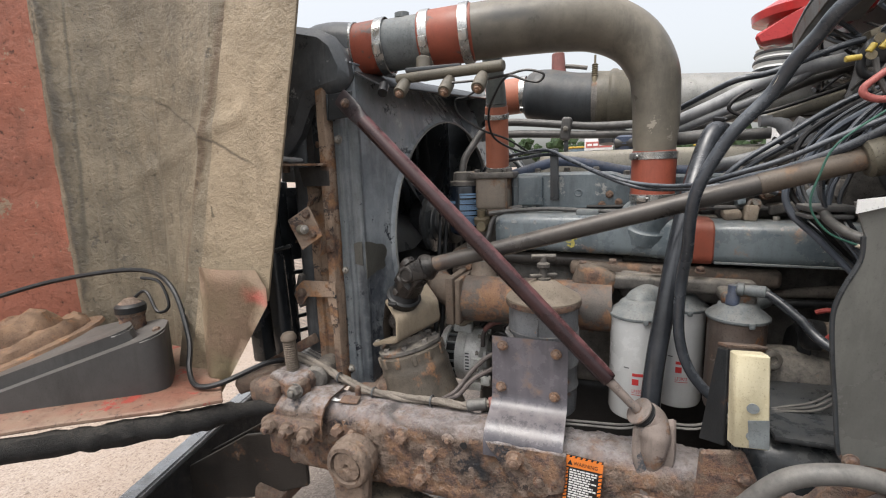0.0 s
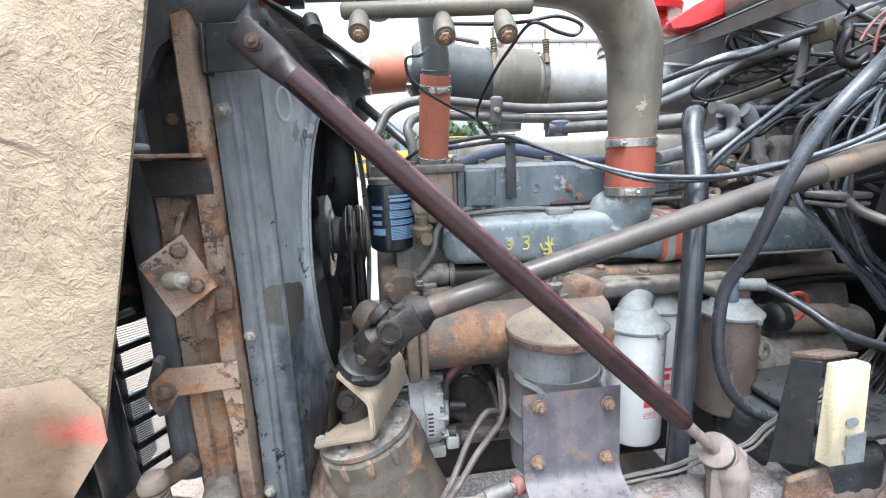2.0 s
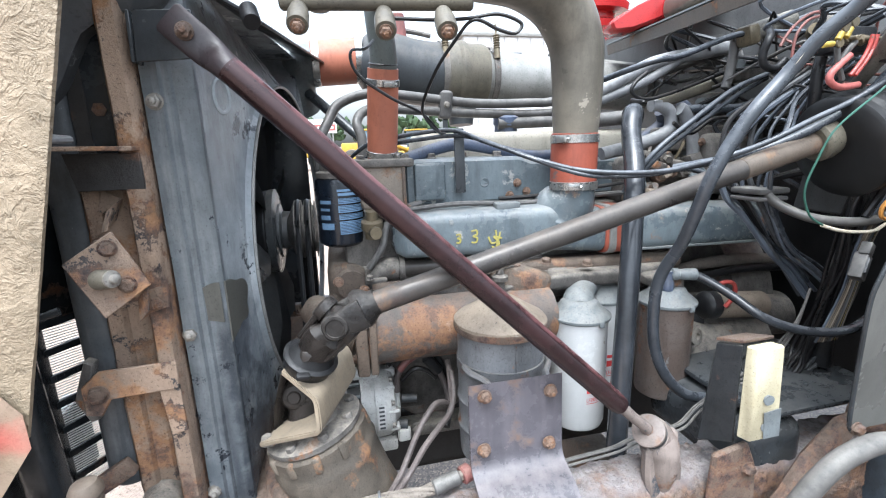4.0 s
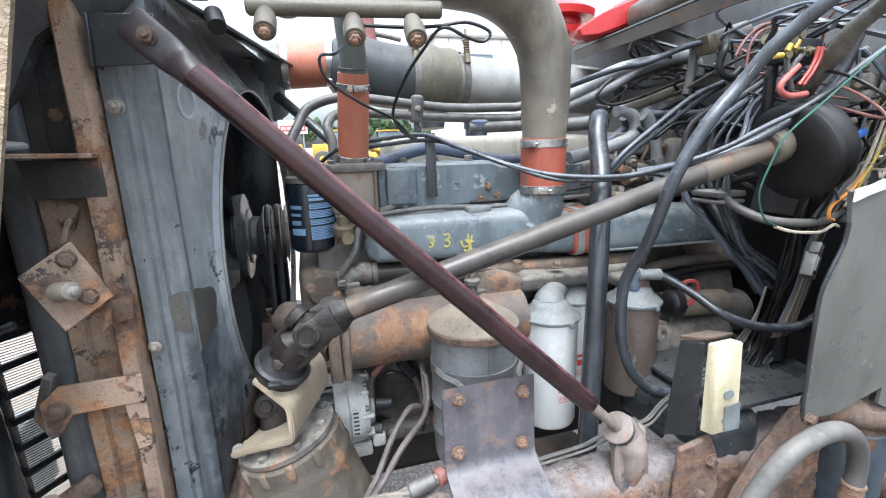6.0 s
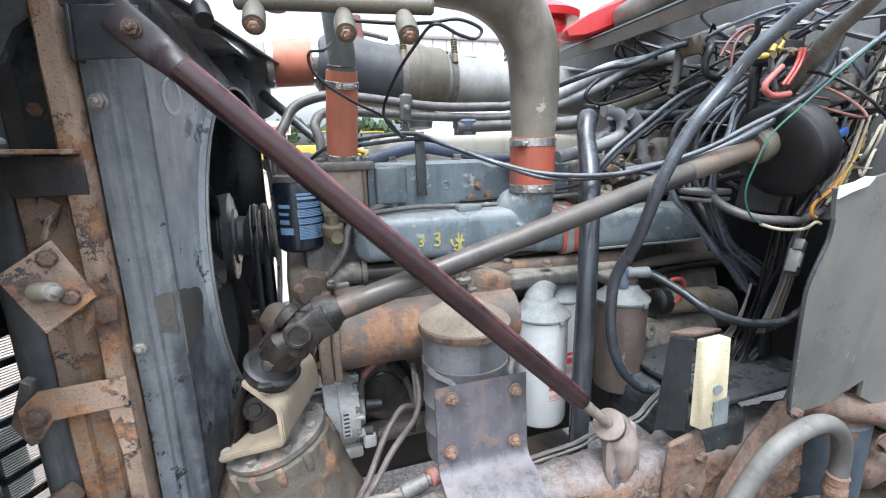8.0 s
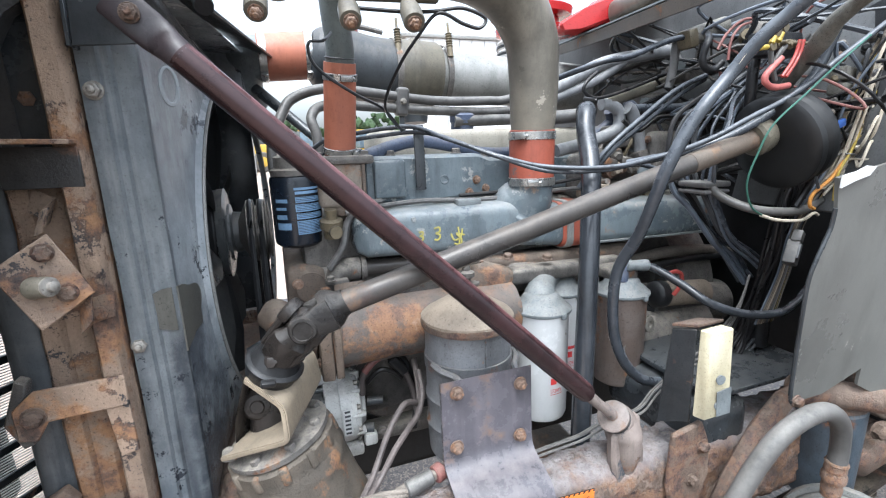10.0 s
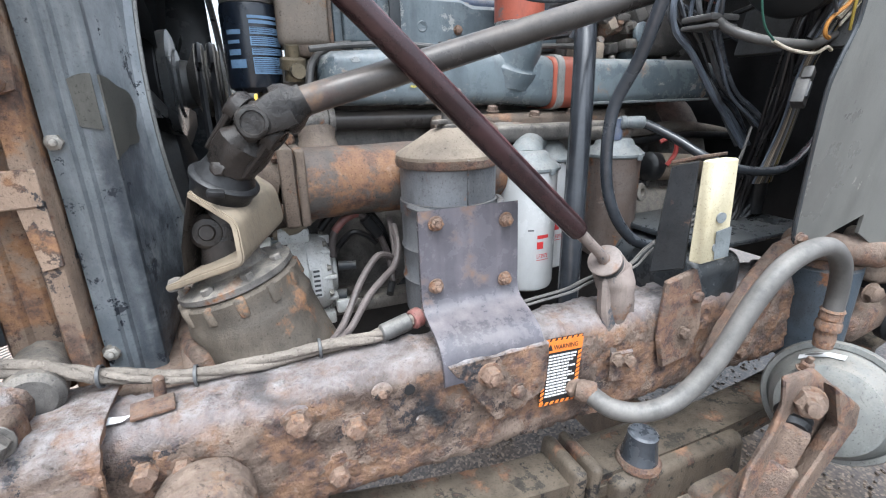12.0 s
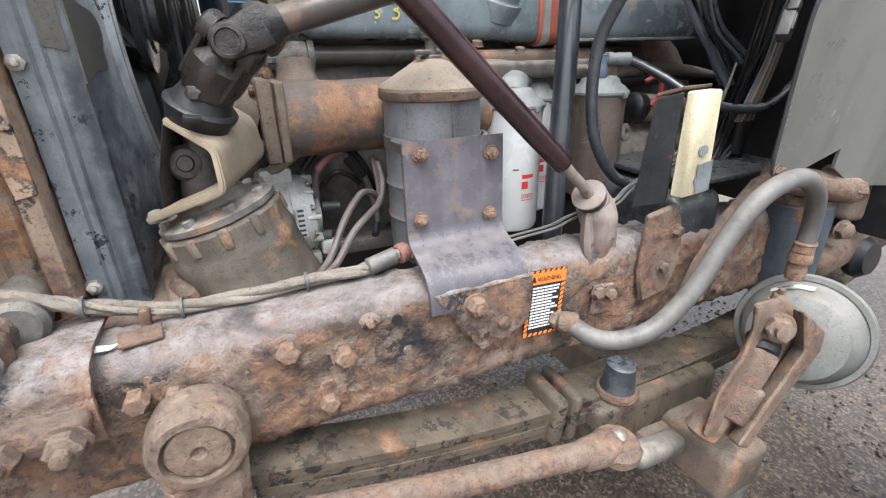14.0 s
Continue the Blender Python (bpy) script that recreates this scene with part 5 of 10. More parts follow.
# ---- hood, tilted forward ----
def hood():
    h = thing("truck_hood", "tilted-open fibreglass truck hood seen from its bare inside", "hood", (-1.4, 0.8, 0.9))

    def wall(u, z):
        """A place on the hood's inner wall: u runs forward from the rear edge in metres."""
        xe = -0.705 - (1.89 - z) * 0.29
        pts = [(0, xe, 0.93 + (1.89 - z) * 0.06), (0.3, xe - 0.30, 0.985), (0.55, -1.36 + 0.3 * (xe + 0.8), 1.10), (0.75, -1.55, 1.12), (0.92, -1.72, 1.06), (1.1, -1.88, 1.0), (1.35, -2.1, 0.85), (1.7, -2.3, 0.5)]
        for a, b in zip(pts, pts[1:]):
            if u <= b[0]:
                f = (u - a[0]) / (b[0] - a[0])
                return a[1] + (b[1] - a[1]) * f, a[2] + (b[2] - a[2]) * f
        return pts[-1][1], pts[-1][2]

    def sheet(u0, u1, z0, z1, nu, nz, cut=None):
        bm = B()
        g = []
        for j in range(nz + 1):
            row = []
            for i in range(nu + 1):
                u = u0 + (u1 - u0) * i / nu
                z = z0 + (z1 - z0) * j / nz
                x, y = wall(u, z)
                # moulded ribs and the hand-laid surface
                rib = 0.010 * math.exp(-((u - 0.31) / 0.014) ** 2) + 0.016 * math.exp(-((u - 0.975) / 0.022) ** 2) + 0.010 * math.exp(-((u - 0.875) / 0.012) ** 2) - 0.012 * math.exp(-((u - 0.62) / 0.02) ** 2)
                rib += 0.007 * math.exp(-((z - 1.60 - 0.25 * (0.45 - u)) / 0.02) ** 2) * (0.15 < u < 0.75)
                rib += 0.004 * noise.fractal(Vector((u * 9, z * 9, 0)), 0.8, 2.0, 4)
                row.append(bm.verts.new((x + rib * 0.35, y - rib, z)))
            g.append(row)
        for j in range(nz):
            for i in range(nu):
                u = u0 + (u1 - u0) * (i + 0.5) / nu
                z = z0 + (z1 - z0) * (j + 0.5) / nz
                if cut and cut(u, z):
                    continue
                bm.faces.new((g[j][i], g[j][i + 1], g[j + 1][i + 1], g[j + 1][i]))
        bmesh.ops.delete(bm, geom=[v for v in bm.verts if not v.link_faces], context="VERTS")
        bmesh.ops.solidify(bm, geom=bm.faces[:], thickness=0.006)
        return bm

    def notch(u, z):
        if z > 1.19:
            return False
        return u < min(0.10, (1.19 - z) * 1.6) + max(0, 1.02 - z) * 0.9

    part("side_wall", sheet(0.26, 1.005, 0.93, 2.35, 46, 70, None), FIBRE, h, "bare tan fibreglass", 60)
    part("edge_wall", sheet(0.0, 0.26, 0.93, 2.35, 26, 110, notch), FIBREYELLOW, h, "yellowed resin along the rear edge", 60)
    part("red_wall", sheet(1.005, 1.7, 0.93, 2.35, 26, 60), FIBRERED, h, "red overspray on fibreglass", 60)
    # the bonded flap beside the lamp
    fl = B()
    rows = []
    for j in range(9):
        z = 1.275 - 0.375 * j / 8
        xl, xr = -1.13 - 0.02 * j / 8, -0.90 - 0.20 * max(0, (j - 2) / 6) - 0.03 * (j < 1)
        rows.append([fl.verts.new((xl + (xr - xl) * i / 6, 0.955 - 0.02 * math.sin(math.pi * i / 6) + 0.004 * noise.noise(Vector((i, j, 0))), z)) for i in range(7)])
    for j in range(8):
        for i in range(6):
            fl.faces.new((rows[j][i], rows[j][i + 1], rows[j + 1][i + 1], rows[j + 1][i]))
    bmesh.ops.solidify(fl, geom=fl.faces[:], thickness=0.006)
    part("bonded_flap", fl, FLAP, h, "pinkish fibreglass flap", 60)
    floor = slab(B(), [(-0.975, 0.845, 0.945), (-1.067, 0.768, 0.945), (-1.27, 0.632, 0.945), (-1.85, 0.19, 0.94), (-2.3, 0.5, 0.94), (-2.1, 0.84, 0.94), (-1.75, 1.05, 0.94), (-1.55, 1.11, 0.94), (-1.36, 1.09, 0.94), (-1.15, 1.0, 0.94)], (0, 0, 0.012), 0.003)
    part("bottom_ledge", floor, LEDGE, h, "scuffed red and tan lower ledge")
    seal = []
    for a, b in (((-0.95, 0.895), (-1.075, 0.775)), ((-1.075, 0.775), (-1.28, 0.625)), ((-1.28, 0.625), (-1.85, 0.18))):
        seal += [Vector((*a, 0)).lerp(Vector((*b, 0)), f) for f in (0, 0.5)]
    bm = B()
    tube(bm, [(-0.86, 0.955, 0.90)] + [(p.x, p.y, 0.905) for p in seal], [0.004, 0.018] + [0.025] * (len(seal) - 1), 12, 7)
    for v in bm.verts:
        v.co.z = 0.905 + (v.co.z - 0.905) * 1.25
    part("edge_seal", rough_up(bm, 0.007, 30), FELT, h, "ragged black felt edge seal")
    # brow of the hood over the camera's left: the top skin goes on upward
    part("hinge_arm", rough_up(box(B(), (-1.0, 1.02, 0.935), (0.16, 0.06, 0.05), 0.015, (0, -18, 18), 3), 0.006, 25), RUST, h, "rusty hinge arm")


hood()


def lamp_bucket():
    b = thing("headlamp_housing", "dark grey headlamp housing with a mud-caked rusty ring", "headlamp housing", (-1.45, 0.85, 0.955))
    O = Vector((-1.154, 0.842, 1.12))
    U = Vector((-0.808, -0.589, -0.29)).normalized()
    V = Vector((-0.589, 0.808, 0.0))
    N = V.cross(U)
    N = N if N.z > 0 else -N

    def at(u, v, h=0.0):
        return O + U * u + V * v + N * h

    def block(outline, h, depth):
        """A rounded shelf that follows the slope of the hood floor; depth below it, or down to the ledge."""
        P = outline
        line = []
        for k in range(len(P)):
            a, m, c = Vector(P[k - 1]), Vector(P[k]), Vector(P[(k + 1) % len(P)])
            e = min(0.06, 0.4 * (a - m).length, 0.4 * (c - m).length)
            p, q = m + (a - m).normalized() * e, m + (c - m).normalized() * e
            line += [p * (1 - t) ** 2 + m * 2 * t * (1 - t) + q * t * t for t in (0, 0.25, 0.5, 0.75, 1)]
        bm = B()
        hi = [bm.verts.new(at(p.x, p.y, h)) for p in line]
        lo = [bm.verts.new(Vector((v.co.x, v.co.y, min(0.955, v.co.z - 0.03)) if depth is None else v.co - N * depth)) for v in hi]
        top = bm.faces.new(hi)
        bm.faces.new(lo)
        for k in range(len(line)):
            j = (k + 1) % len(line)
            bm.faces.new((hi[k], hi[j], lo[j], lo[k]))
        bmesh.ops.bevel(bm, geom=list(top.edges), offset=0.006, segments=2, affect="EDGES")
        return bm

    part("tray", block([(0, 0), (0.40, 0.0), (0.80, 0.0), (0.80, 0.42), (0.35, 0.36), (0.04, 0.20)], 0.0, None), LAMPGREY, b)
    part("raised_deck", block([(0.075, 0.045), (0.40, 0.035), (0.80, 0.035), (0.80, 0.40), (0.36, 0.34), (0.15, 0.21)], 0.032, 0.034), LAMPGREY, b)
    c = at(0.50, 0.31, 0.030)
    part("outer_ring", rough_up(lathe(B(), c, N, [(0, 0.225), (0.010, 0.222), (0.014, 0.205), (0.016, 0.17)], 48), 0.005, 22), MUDRUST, b)
    part("inner_ring", rough_up(lathe(B(), c, N, [(0.01, 0.188), (0.034, 0.184), (0.050, 0.168), (0.048, 0.145), (0.040, 0.13)], 56), 0.012, 24), MUDRUST, b)
    part("crown", rough_up(lathe(B(), c, N, [(0.02, 0.130), (0.06, 0.122), (0.095, 0.108), (0.108, 0.08), (0.102, 0.045), (0.096, 0.005)], 50), 0.015, 20), MUDRUST, b, "caked rusty crown")
    so = at(0.145, 0.20, 0.0)
    s = part("lamp_socket", lathe(B(), so, (0, 0, 1), [(0, 0.034), (0.045, 0.034), (0.047, 0.038), (0.075, 0.038), (0.082, 0.030), (0.095, 0.014)], 22), RUST, b, "rusty side lamp socket")
    part("connector", lathe(B(), so + Vector((0, 0, 0.056)), (0, 0, 1), [(0, 0.041), (0.018, 0.041), (0.026, 0.030), (0.034, 0.008)], 22), RUBBER, s, "black rubber connector")
    for u, v in ((0.035, 0.06), (0.16, 0.27)):
        part("stud", lathe(B(), at(u, v), N, [(0, 0.010), (0.006, 0.010), (0.010, 0.005)], 10), RUST, b)


lamp_bucket()

w = thing("lamp_cable", "loose grey-black lamp cable drooping from the hood", "cable", (-1.2, 0.95, 0.93))
part("cable", tube(B(), [(-1.95, 0.85, 1.15), (-1.769, 0.95, 1.20), (-1.485, 1.02, 1.235), (-1.31, 1.0, 1.20), (-1.198, 0.95, 1.065), (-1.150, 0.90, 0.99), (-1.085, 0.865, 0.968), (-1.02, 0.885, 0.975), (-0.955, 0.98, 0.998), (-0.93, 1.05, 0.985)], 0.0075, 8), RUBBER, w)
part("branch", tube(B(), [(-1.46, 1.02, 1.21), (-1.38, 1.02, 1.20), (-1.34, 1.01, 1.13), (-1.38, 1.0, 1.11), (-1.44, 1.01, 1.17), (-1.50, 0.985, 1.12)], 0.005, 6), RUBBER, w)


def bumper():
    b = thing("front_bumper", "dull chrome bumper end with a dark inner bracket", "bumper", (-1.4, 0.9, 0.3))
    bm = B()
    line = [(-1.31, 0.72, 0.60), (-1.345, 0.86, 0.60), (-1.39, 1.06, 0.602), (-1.46, 1.35, 0.605), (-1.55, 1.8, 0.605), (-1.58, 2.3, 0.605)]
    bent(bm, line, (0.012, 0, 0), (0, 0, -0.30))
    part("face_bar", bm, BRIGHTSTRIP, b)
    bm = bent(B(), [(x - 0.045, y - 0.01, z) for x, y, z in line], (0, 0, 0.006), (0.05, 0, 0))
    part("top_flange", bm, BRIGHTSTRIP, b, "bright rolled top flange")
    # an added black sheet paints the shade on the bumper's inside
    part("inner_face", bent(B(), [(x + 0.016, y, z - 0.012) for x, y, z in line], (0.004, 0, 0), (0, 0, -0.28)), FELT, b, "black liner standing for the shade inside the bumper")
    for y0, x0, x1 in ((1.0, -1.34, -0.86), (1.09, -1.34, -0.92)):
        arm = slab(B(), [(x0, y0, 0.58), (-1.08, y0, 0.74), (x1, y0, 0.80), (x1, y0, 0.62), (-1.10, y0, 0.52), (x0, y0, 0.46)], (0, 0.014, 0), 0.003)
        part("bumper_arm", rough_up(arm, 0.002, 20), worn("bumper_arm_black", (0.035, 0.03, 0.027), (0.018, 0.016, 0.015), 0.55, rust=0.3, rustcol=(0.12, 0.07, 0.045), dust=0.3, scale=8, bump=0.4), b, "black rusty bumper arm")
    part("cross_tie", rough_up(box(B(), (-1.0, 1.05, 0.56), (0.10, 0.14, 0.05), 0.01, (0, 10, 0)), 0.003, 20), RUST, b)


bumper()


# ---- radiator, charge air cooler, shroud, fan ----
def radiator_support():
    r = thing("radiator_side_channel", "rust-streaked steel radiator side channel with bolted brackets", "radiator support", (-0.80, 1.1, 0.93))
    def upright(prof, z0, z1, n):
        bm = B()
        rings = [[bm.verts.new((x, y, z0 + (z1 - z0) * k / n)) for x, y in prof] for k in range(n + 1)]
        m = len(prof)
        for a, b in zip(rings, rings[1:]):
            for i in range(m):
                bm.faces.new((a[i], a[(i + 1) % m], b[(i + 1) % m], b[i]))
        bm.faces.new(rings[0])
        bm.faces.new(rings[-1])
        bmesh.ops.recalc_face_normals(bm, faces=bm.faces)
        return rough_up(bm, 0.0015, 30)

    web = [(-0.868, 1.17), (-0.868, 1.122), (-0.862, 1.114), (-0.842, 1.114), (-0.837, 1.122), (-0.815, 1.124), (-0.809, 1.130), (-0.799, 1.130), (-0.799, 1.17)]
    part("web", upright(web, 0.905, 1.49, 38), CHANNEL, r, "rusted lower web")
    deep = [(x, y + (0.014 if y < 1.16 else 0.0)) for x, y in web]
    # shade from the tab and elbow above is part of this section's darker colour
    part("upper_web", upright(deep, 1.49, 1.745, 18), DARKWEB, r, "dark upper web streaked with rust, overhead shade in its paint colour")
    part("flange", upright([(-0.799, 1.17), (-0.797, 1.094), (-0.792, 1.086), (-0.770, 1.085), (-0.765, 1.093), (-0.765, 1.13), (-0.77, 1.17)], 0.905, 1.745, 52), CHANNEL, r)
    out = (0, -1, 0)
    ang = part("angle_bracket", slab(B(), [(-0.925, 1.03, 1.545), (-0.768, 1.06, 1.541), (-0.768, 1.1, 1.541), (-0.925, 1.1, 1.545)], (0, 0, 0.006), 0.001), CHANNEL, r)
    part("bracket_leg", slab(B(), [(-0.865, 1.092, 1.54), (-0.768, 1.088, 1.538), (-0.768, 1.09, 1.487), (-0.855, 1.094, 1.487)], (0, -0.006, 0), 0.001), DARKWEB, ang, "dark painted leg")
    part("bolt", hexbolt(hexbolt(B(), (-0.89, 1.06, 1.55), (0, 0, 1), 0.012, 0.01), (-0.885, 1.06, 1.543), (0, 0, -1), 0.011, 0.018), RUST, ang)
    part("clip", slab(B(), [(-0.93, 1.05, 1.558), (-0.86, 1.05, 1.552), (-0.84, 1.08, 1.553), (-0.93, 1.09, 1.565)], (0, 0, 0.010), 0.003), PALEHOSE, ang, "loose dusty grey clip")
    # slanted bracket with its rubber-mounted stud
    A = Vector((-0.852, 1.009, 1.401))
    D = Vector((-0.818, 1.016, 1.322))
    Cc = Vector((-0.798, 1.03, 1.438))
    E = Cc + (D - A)
    nrm = (D - A).cross(Cc - A).normalized()
    if nrm.y > 0:
        nrm = -nrm
    dia = part("slanted_bracket", slab(B(), [A, D, E, Cc], nrm * 0.005, 0.0012), CHANNEL, r, "rusty slanted bracket")
    for line, wdt in (([Cc - Vector((0.003, 0, 0)), (-0.818, 1.05, 1.432), (-0.822, 1.108, 1.442), (-0.845, 1.112, 1.456)], (0.012, 0, 0.03)), ([E - Vector((0.004, 0, 0.002)), (-0.79, 1.055, 1.335), (-0.786, 1.082, 1.338), (-0.758, 1.080, 1.346)], (-0.004, 0, -0.036))):
        part("bracket_ear", bent(B(), line, (0, -0.004, 0.001), wdt), CHANNEL, dia)
    mid = (A + D + E + Cc) / 4
    ba = Vector((0.86, -0.50, 0.10)).normalized()
    mid = mid + nrm * 0.017 - ba * 0.010 + Vector((-0.006, 0, -0.003))
    part("rubber_bush", lathe(B(), mid, ba, [(0, 0.0125), (0.003, 0.0135), (0.007, 0.0125), (0.022, 0.0125), (0.025, 0.011)], 22), BRONZE, dia, "grey-green rubber bush")
    part("bush_washer", lathe(B(), mid + ba * 0.025, ba, [(0, 0.0115), (0.003, 0.0115), (0.004, 0.006), (0.010, 0.006), (0.011, 0.004)], 20), BOLTGREY, dia)
    for f, g in ((0.17, 0.77), (0.78, 0.66)):
        q = A.lerp(D, f).lerp(Cc.lerp(E, f), g)
        part("bolt", hexbolt(B(), q + nrm * 0.005, nrm, 0.0105, 0.010), RUST, dia)
    for p in ((-0.852, 1.113, 1.405), (-0.778, 1.083, 1.318), (-0.826, 1.137, 1.60)):
        bolt(r, p, out, 0.0115, 0.01, BOLT)
    # strap with its tail down the flange
    st = part("strap", slab(slab(B(), [(-0.895, 1.072, 1.20), (-0.87, 1.075, 1.222), (-0.765, 1.078, 1.223), (-0.765, 1.078, 1.178), (-0.86, 1.075, 1.175), (-0.875, 1.073, 1.15), (-0.895, 1.072, 1.155)], (0, -0.006, 0), 0.0015), [(-0.795, 1.0795, 1.182), (-0.766, 1.0795, 1.182), (-0.766, 1.0835, 1.10), (-0.79, 1.0835, 1.095)], (0, -0.005, 0), 0.001), CHANNEL, r, "paint-worn steel strap")
    part("bolt", hexbolt(B(), (-0.873, 1.067, 1.187), out, 0.0135, 0.011), RUST, st)
    part("strap_end", rough_up(slab(B(), [(-0.898, 1.080, 1.135), (-0.912, 1.078, 1.175), (-0.888, 1.074, 1.240), (-0.876, 1.074, 1.232), (-0.892, 1.077, 1.180), (-0.884, 1.079, 1.140)], (0, 0.02, 0), 0.002), 0.001, 40), CASTING, st, "bent grey strap end")


radiator_support()


ELBOW = worn("elbow_casting", (0.135, 0.145, 0.155), (0.06, 0.066, 0.073), 0.42, dust=0.3, dustcol=(0.3, 0.285, 0.26), chips=0.22, chipcol=(0.32, 0.33, 0.33), scale=7, bump=0.12, speck=0.1, streak=0.3, streakcol=(0.34, 0.35, 0.36))


def cooler():
    c = thing("charge_air_cooler", "black charge air cooler side tank with an outlet elbow", "cooler", (-0.9, 1.15, 0.98))
    bm = rough_up(box(B(), (-0.889, 1.185, 1.40), (0.058, 0.13, 0.84), 0.022, seg=4), 0.003, 10)
    part("side_tank", bm, ELBOW, c)
    bm = tube(B(), [(-0.93, 1.17, 1.50), (-0.925, 1.17, 1.62), (-0.915, 1.18, 1.74), (-0.86, 1.19, 1.82), (-0.79, 1.195, 1.843), (-0.715, 1.202, 1.848)], [0.05, 0.052, 0.07, 0.092, 0.088, 0.073], 24)
    part("outlet_elbow", rough_up(bm, 0.003, 18), ELBOW, c, "scuffed grey cast elbow")
    part("elbow_web", rough_up(slab(B(), [(-0.95, 1.08, 1.90), (-0.86, 1.08, 1.91), (-0.76, 1.08, 1.885), (-0.72, 1.08, 1.855), (-0.69, 1.08, 1.79), (-0.70, 1.08, 1.738), (-0.75, 1.08, 1.728), (-0.809, 1.08, 1.716), (-0.842, 1.08, 1.655), (-0.87, 1.08, 1.607), (-0.95, 1.08, 1.54)], (0, 0.07, 0), 0.022), 0.003, 18), ELBOW, c, "scuffed grey elbow web")
    part("core", box(B(), (-0.90, 1.66, 1.40), (0.06, 0.74, 0.80), 0.004), BLACKSTEEL, c)


cooler()


def radiator():
    r = thing("radiator", "dark finned truck radiator core", "radiator", (-0.81, 1.6, 0.95))
    part("core", box(B(), (-0.81, 1.60, 1.36), (0.07, 0.94, 0.80), 0.004), BLACKSTEEL, r)
    part("top_tank", box(B(), (-0.81, 1.60, 1.79), (0.11, 0.92, 0.07), 0.02, seg=3), BLACKSTEEL, r)
    part("bottom_tank", box(B(), (-0.81, 1.60, 0.94), (0.11, 0.92, 0.07), 0.02, seg=3), BLACKSTEEL, r)
    # short cross pieces between this tank and the next one forward
    g = thing("grille_post", "black grille post with flat rungs beside the cooler", "grille", (-1.0, 1.14, 0.96))
    part("post", rough_up(box(B(), (-1.005, 1.115, 1.24), (0.05, 0.05, 0.56), 0.014, (0, -2, 0), 3), 0.002, 16), BLACKSTEEL, g)
    part("outer_post", box(B(), (-1.085, 1.13, 1.22), (0.05, 0.09, 0.56), 0.01, (0, -2, 0)), BLACKSTEEL, g)
    part("inner_post", box(B(), (-0.962, 1.268, 1.20), (0.022, 0.05, 0.56), 0.004), BLACKSTEEL, g)
    part("rear_post", box(B(), (-1.024, 1.186, 1.22), (0.034, 0.05, 0.56), 0.006), BLACKSTEEL, g)
    for k in range(7):
        part("rung", box(B(), (-0.993, 1.228, 0.964 + 0.049 * k), (0.075, 0.007, 0.0125), 0.001, (0, 0, 59)), BLACKSTEEL, g)
    part("top_web", box(B(), (-0.993, 1.228, 1.37), (0.075, 0.006, 0.22), 0.002, (0, 0, 59)), BLACKSTEEL, g)
    part("cross_rod", cyl(B(), (-0.98, 1.05, 1.30), (-0.90, 1.07, 1.322), 0.006), BLACKSTEEL, g)
    part("lower_strap", box(B(), (-0.96, 1.10, 0.985), (0.22, 0.02, 0.03), 0.004, (0, -30, 0)), RUST, g, "rusty lower strap")


radiator()


def condenser():
    c = thing("condenser_screen", "pale open finned screen behind the grille rungs", "condenser", (-1.03, 1.25, 0.86))
    at = Vector((-1.035, 1.252, 1.09))
    along = Vector((0.515, 0.857, 0))
    for side in (-0.128, 0.128):
        part("side_channel", box(B(), at + along * side, (0.012, 0.016, 0.47), 0.002, (0, 0, 59)), BLACKSTEEL, c)
    fins = B()
    for k in range(92):
        box(fins, at + Vector((0, 0, -0.228 + 0.005 * k)), (0.25, 0.003, 0.0013), 0, (0, 4, 59))
    tagged(part("fin_mesh", fins, FINS, c, smooth=0), "fine pale open fins", kind="stuff")


condenser()


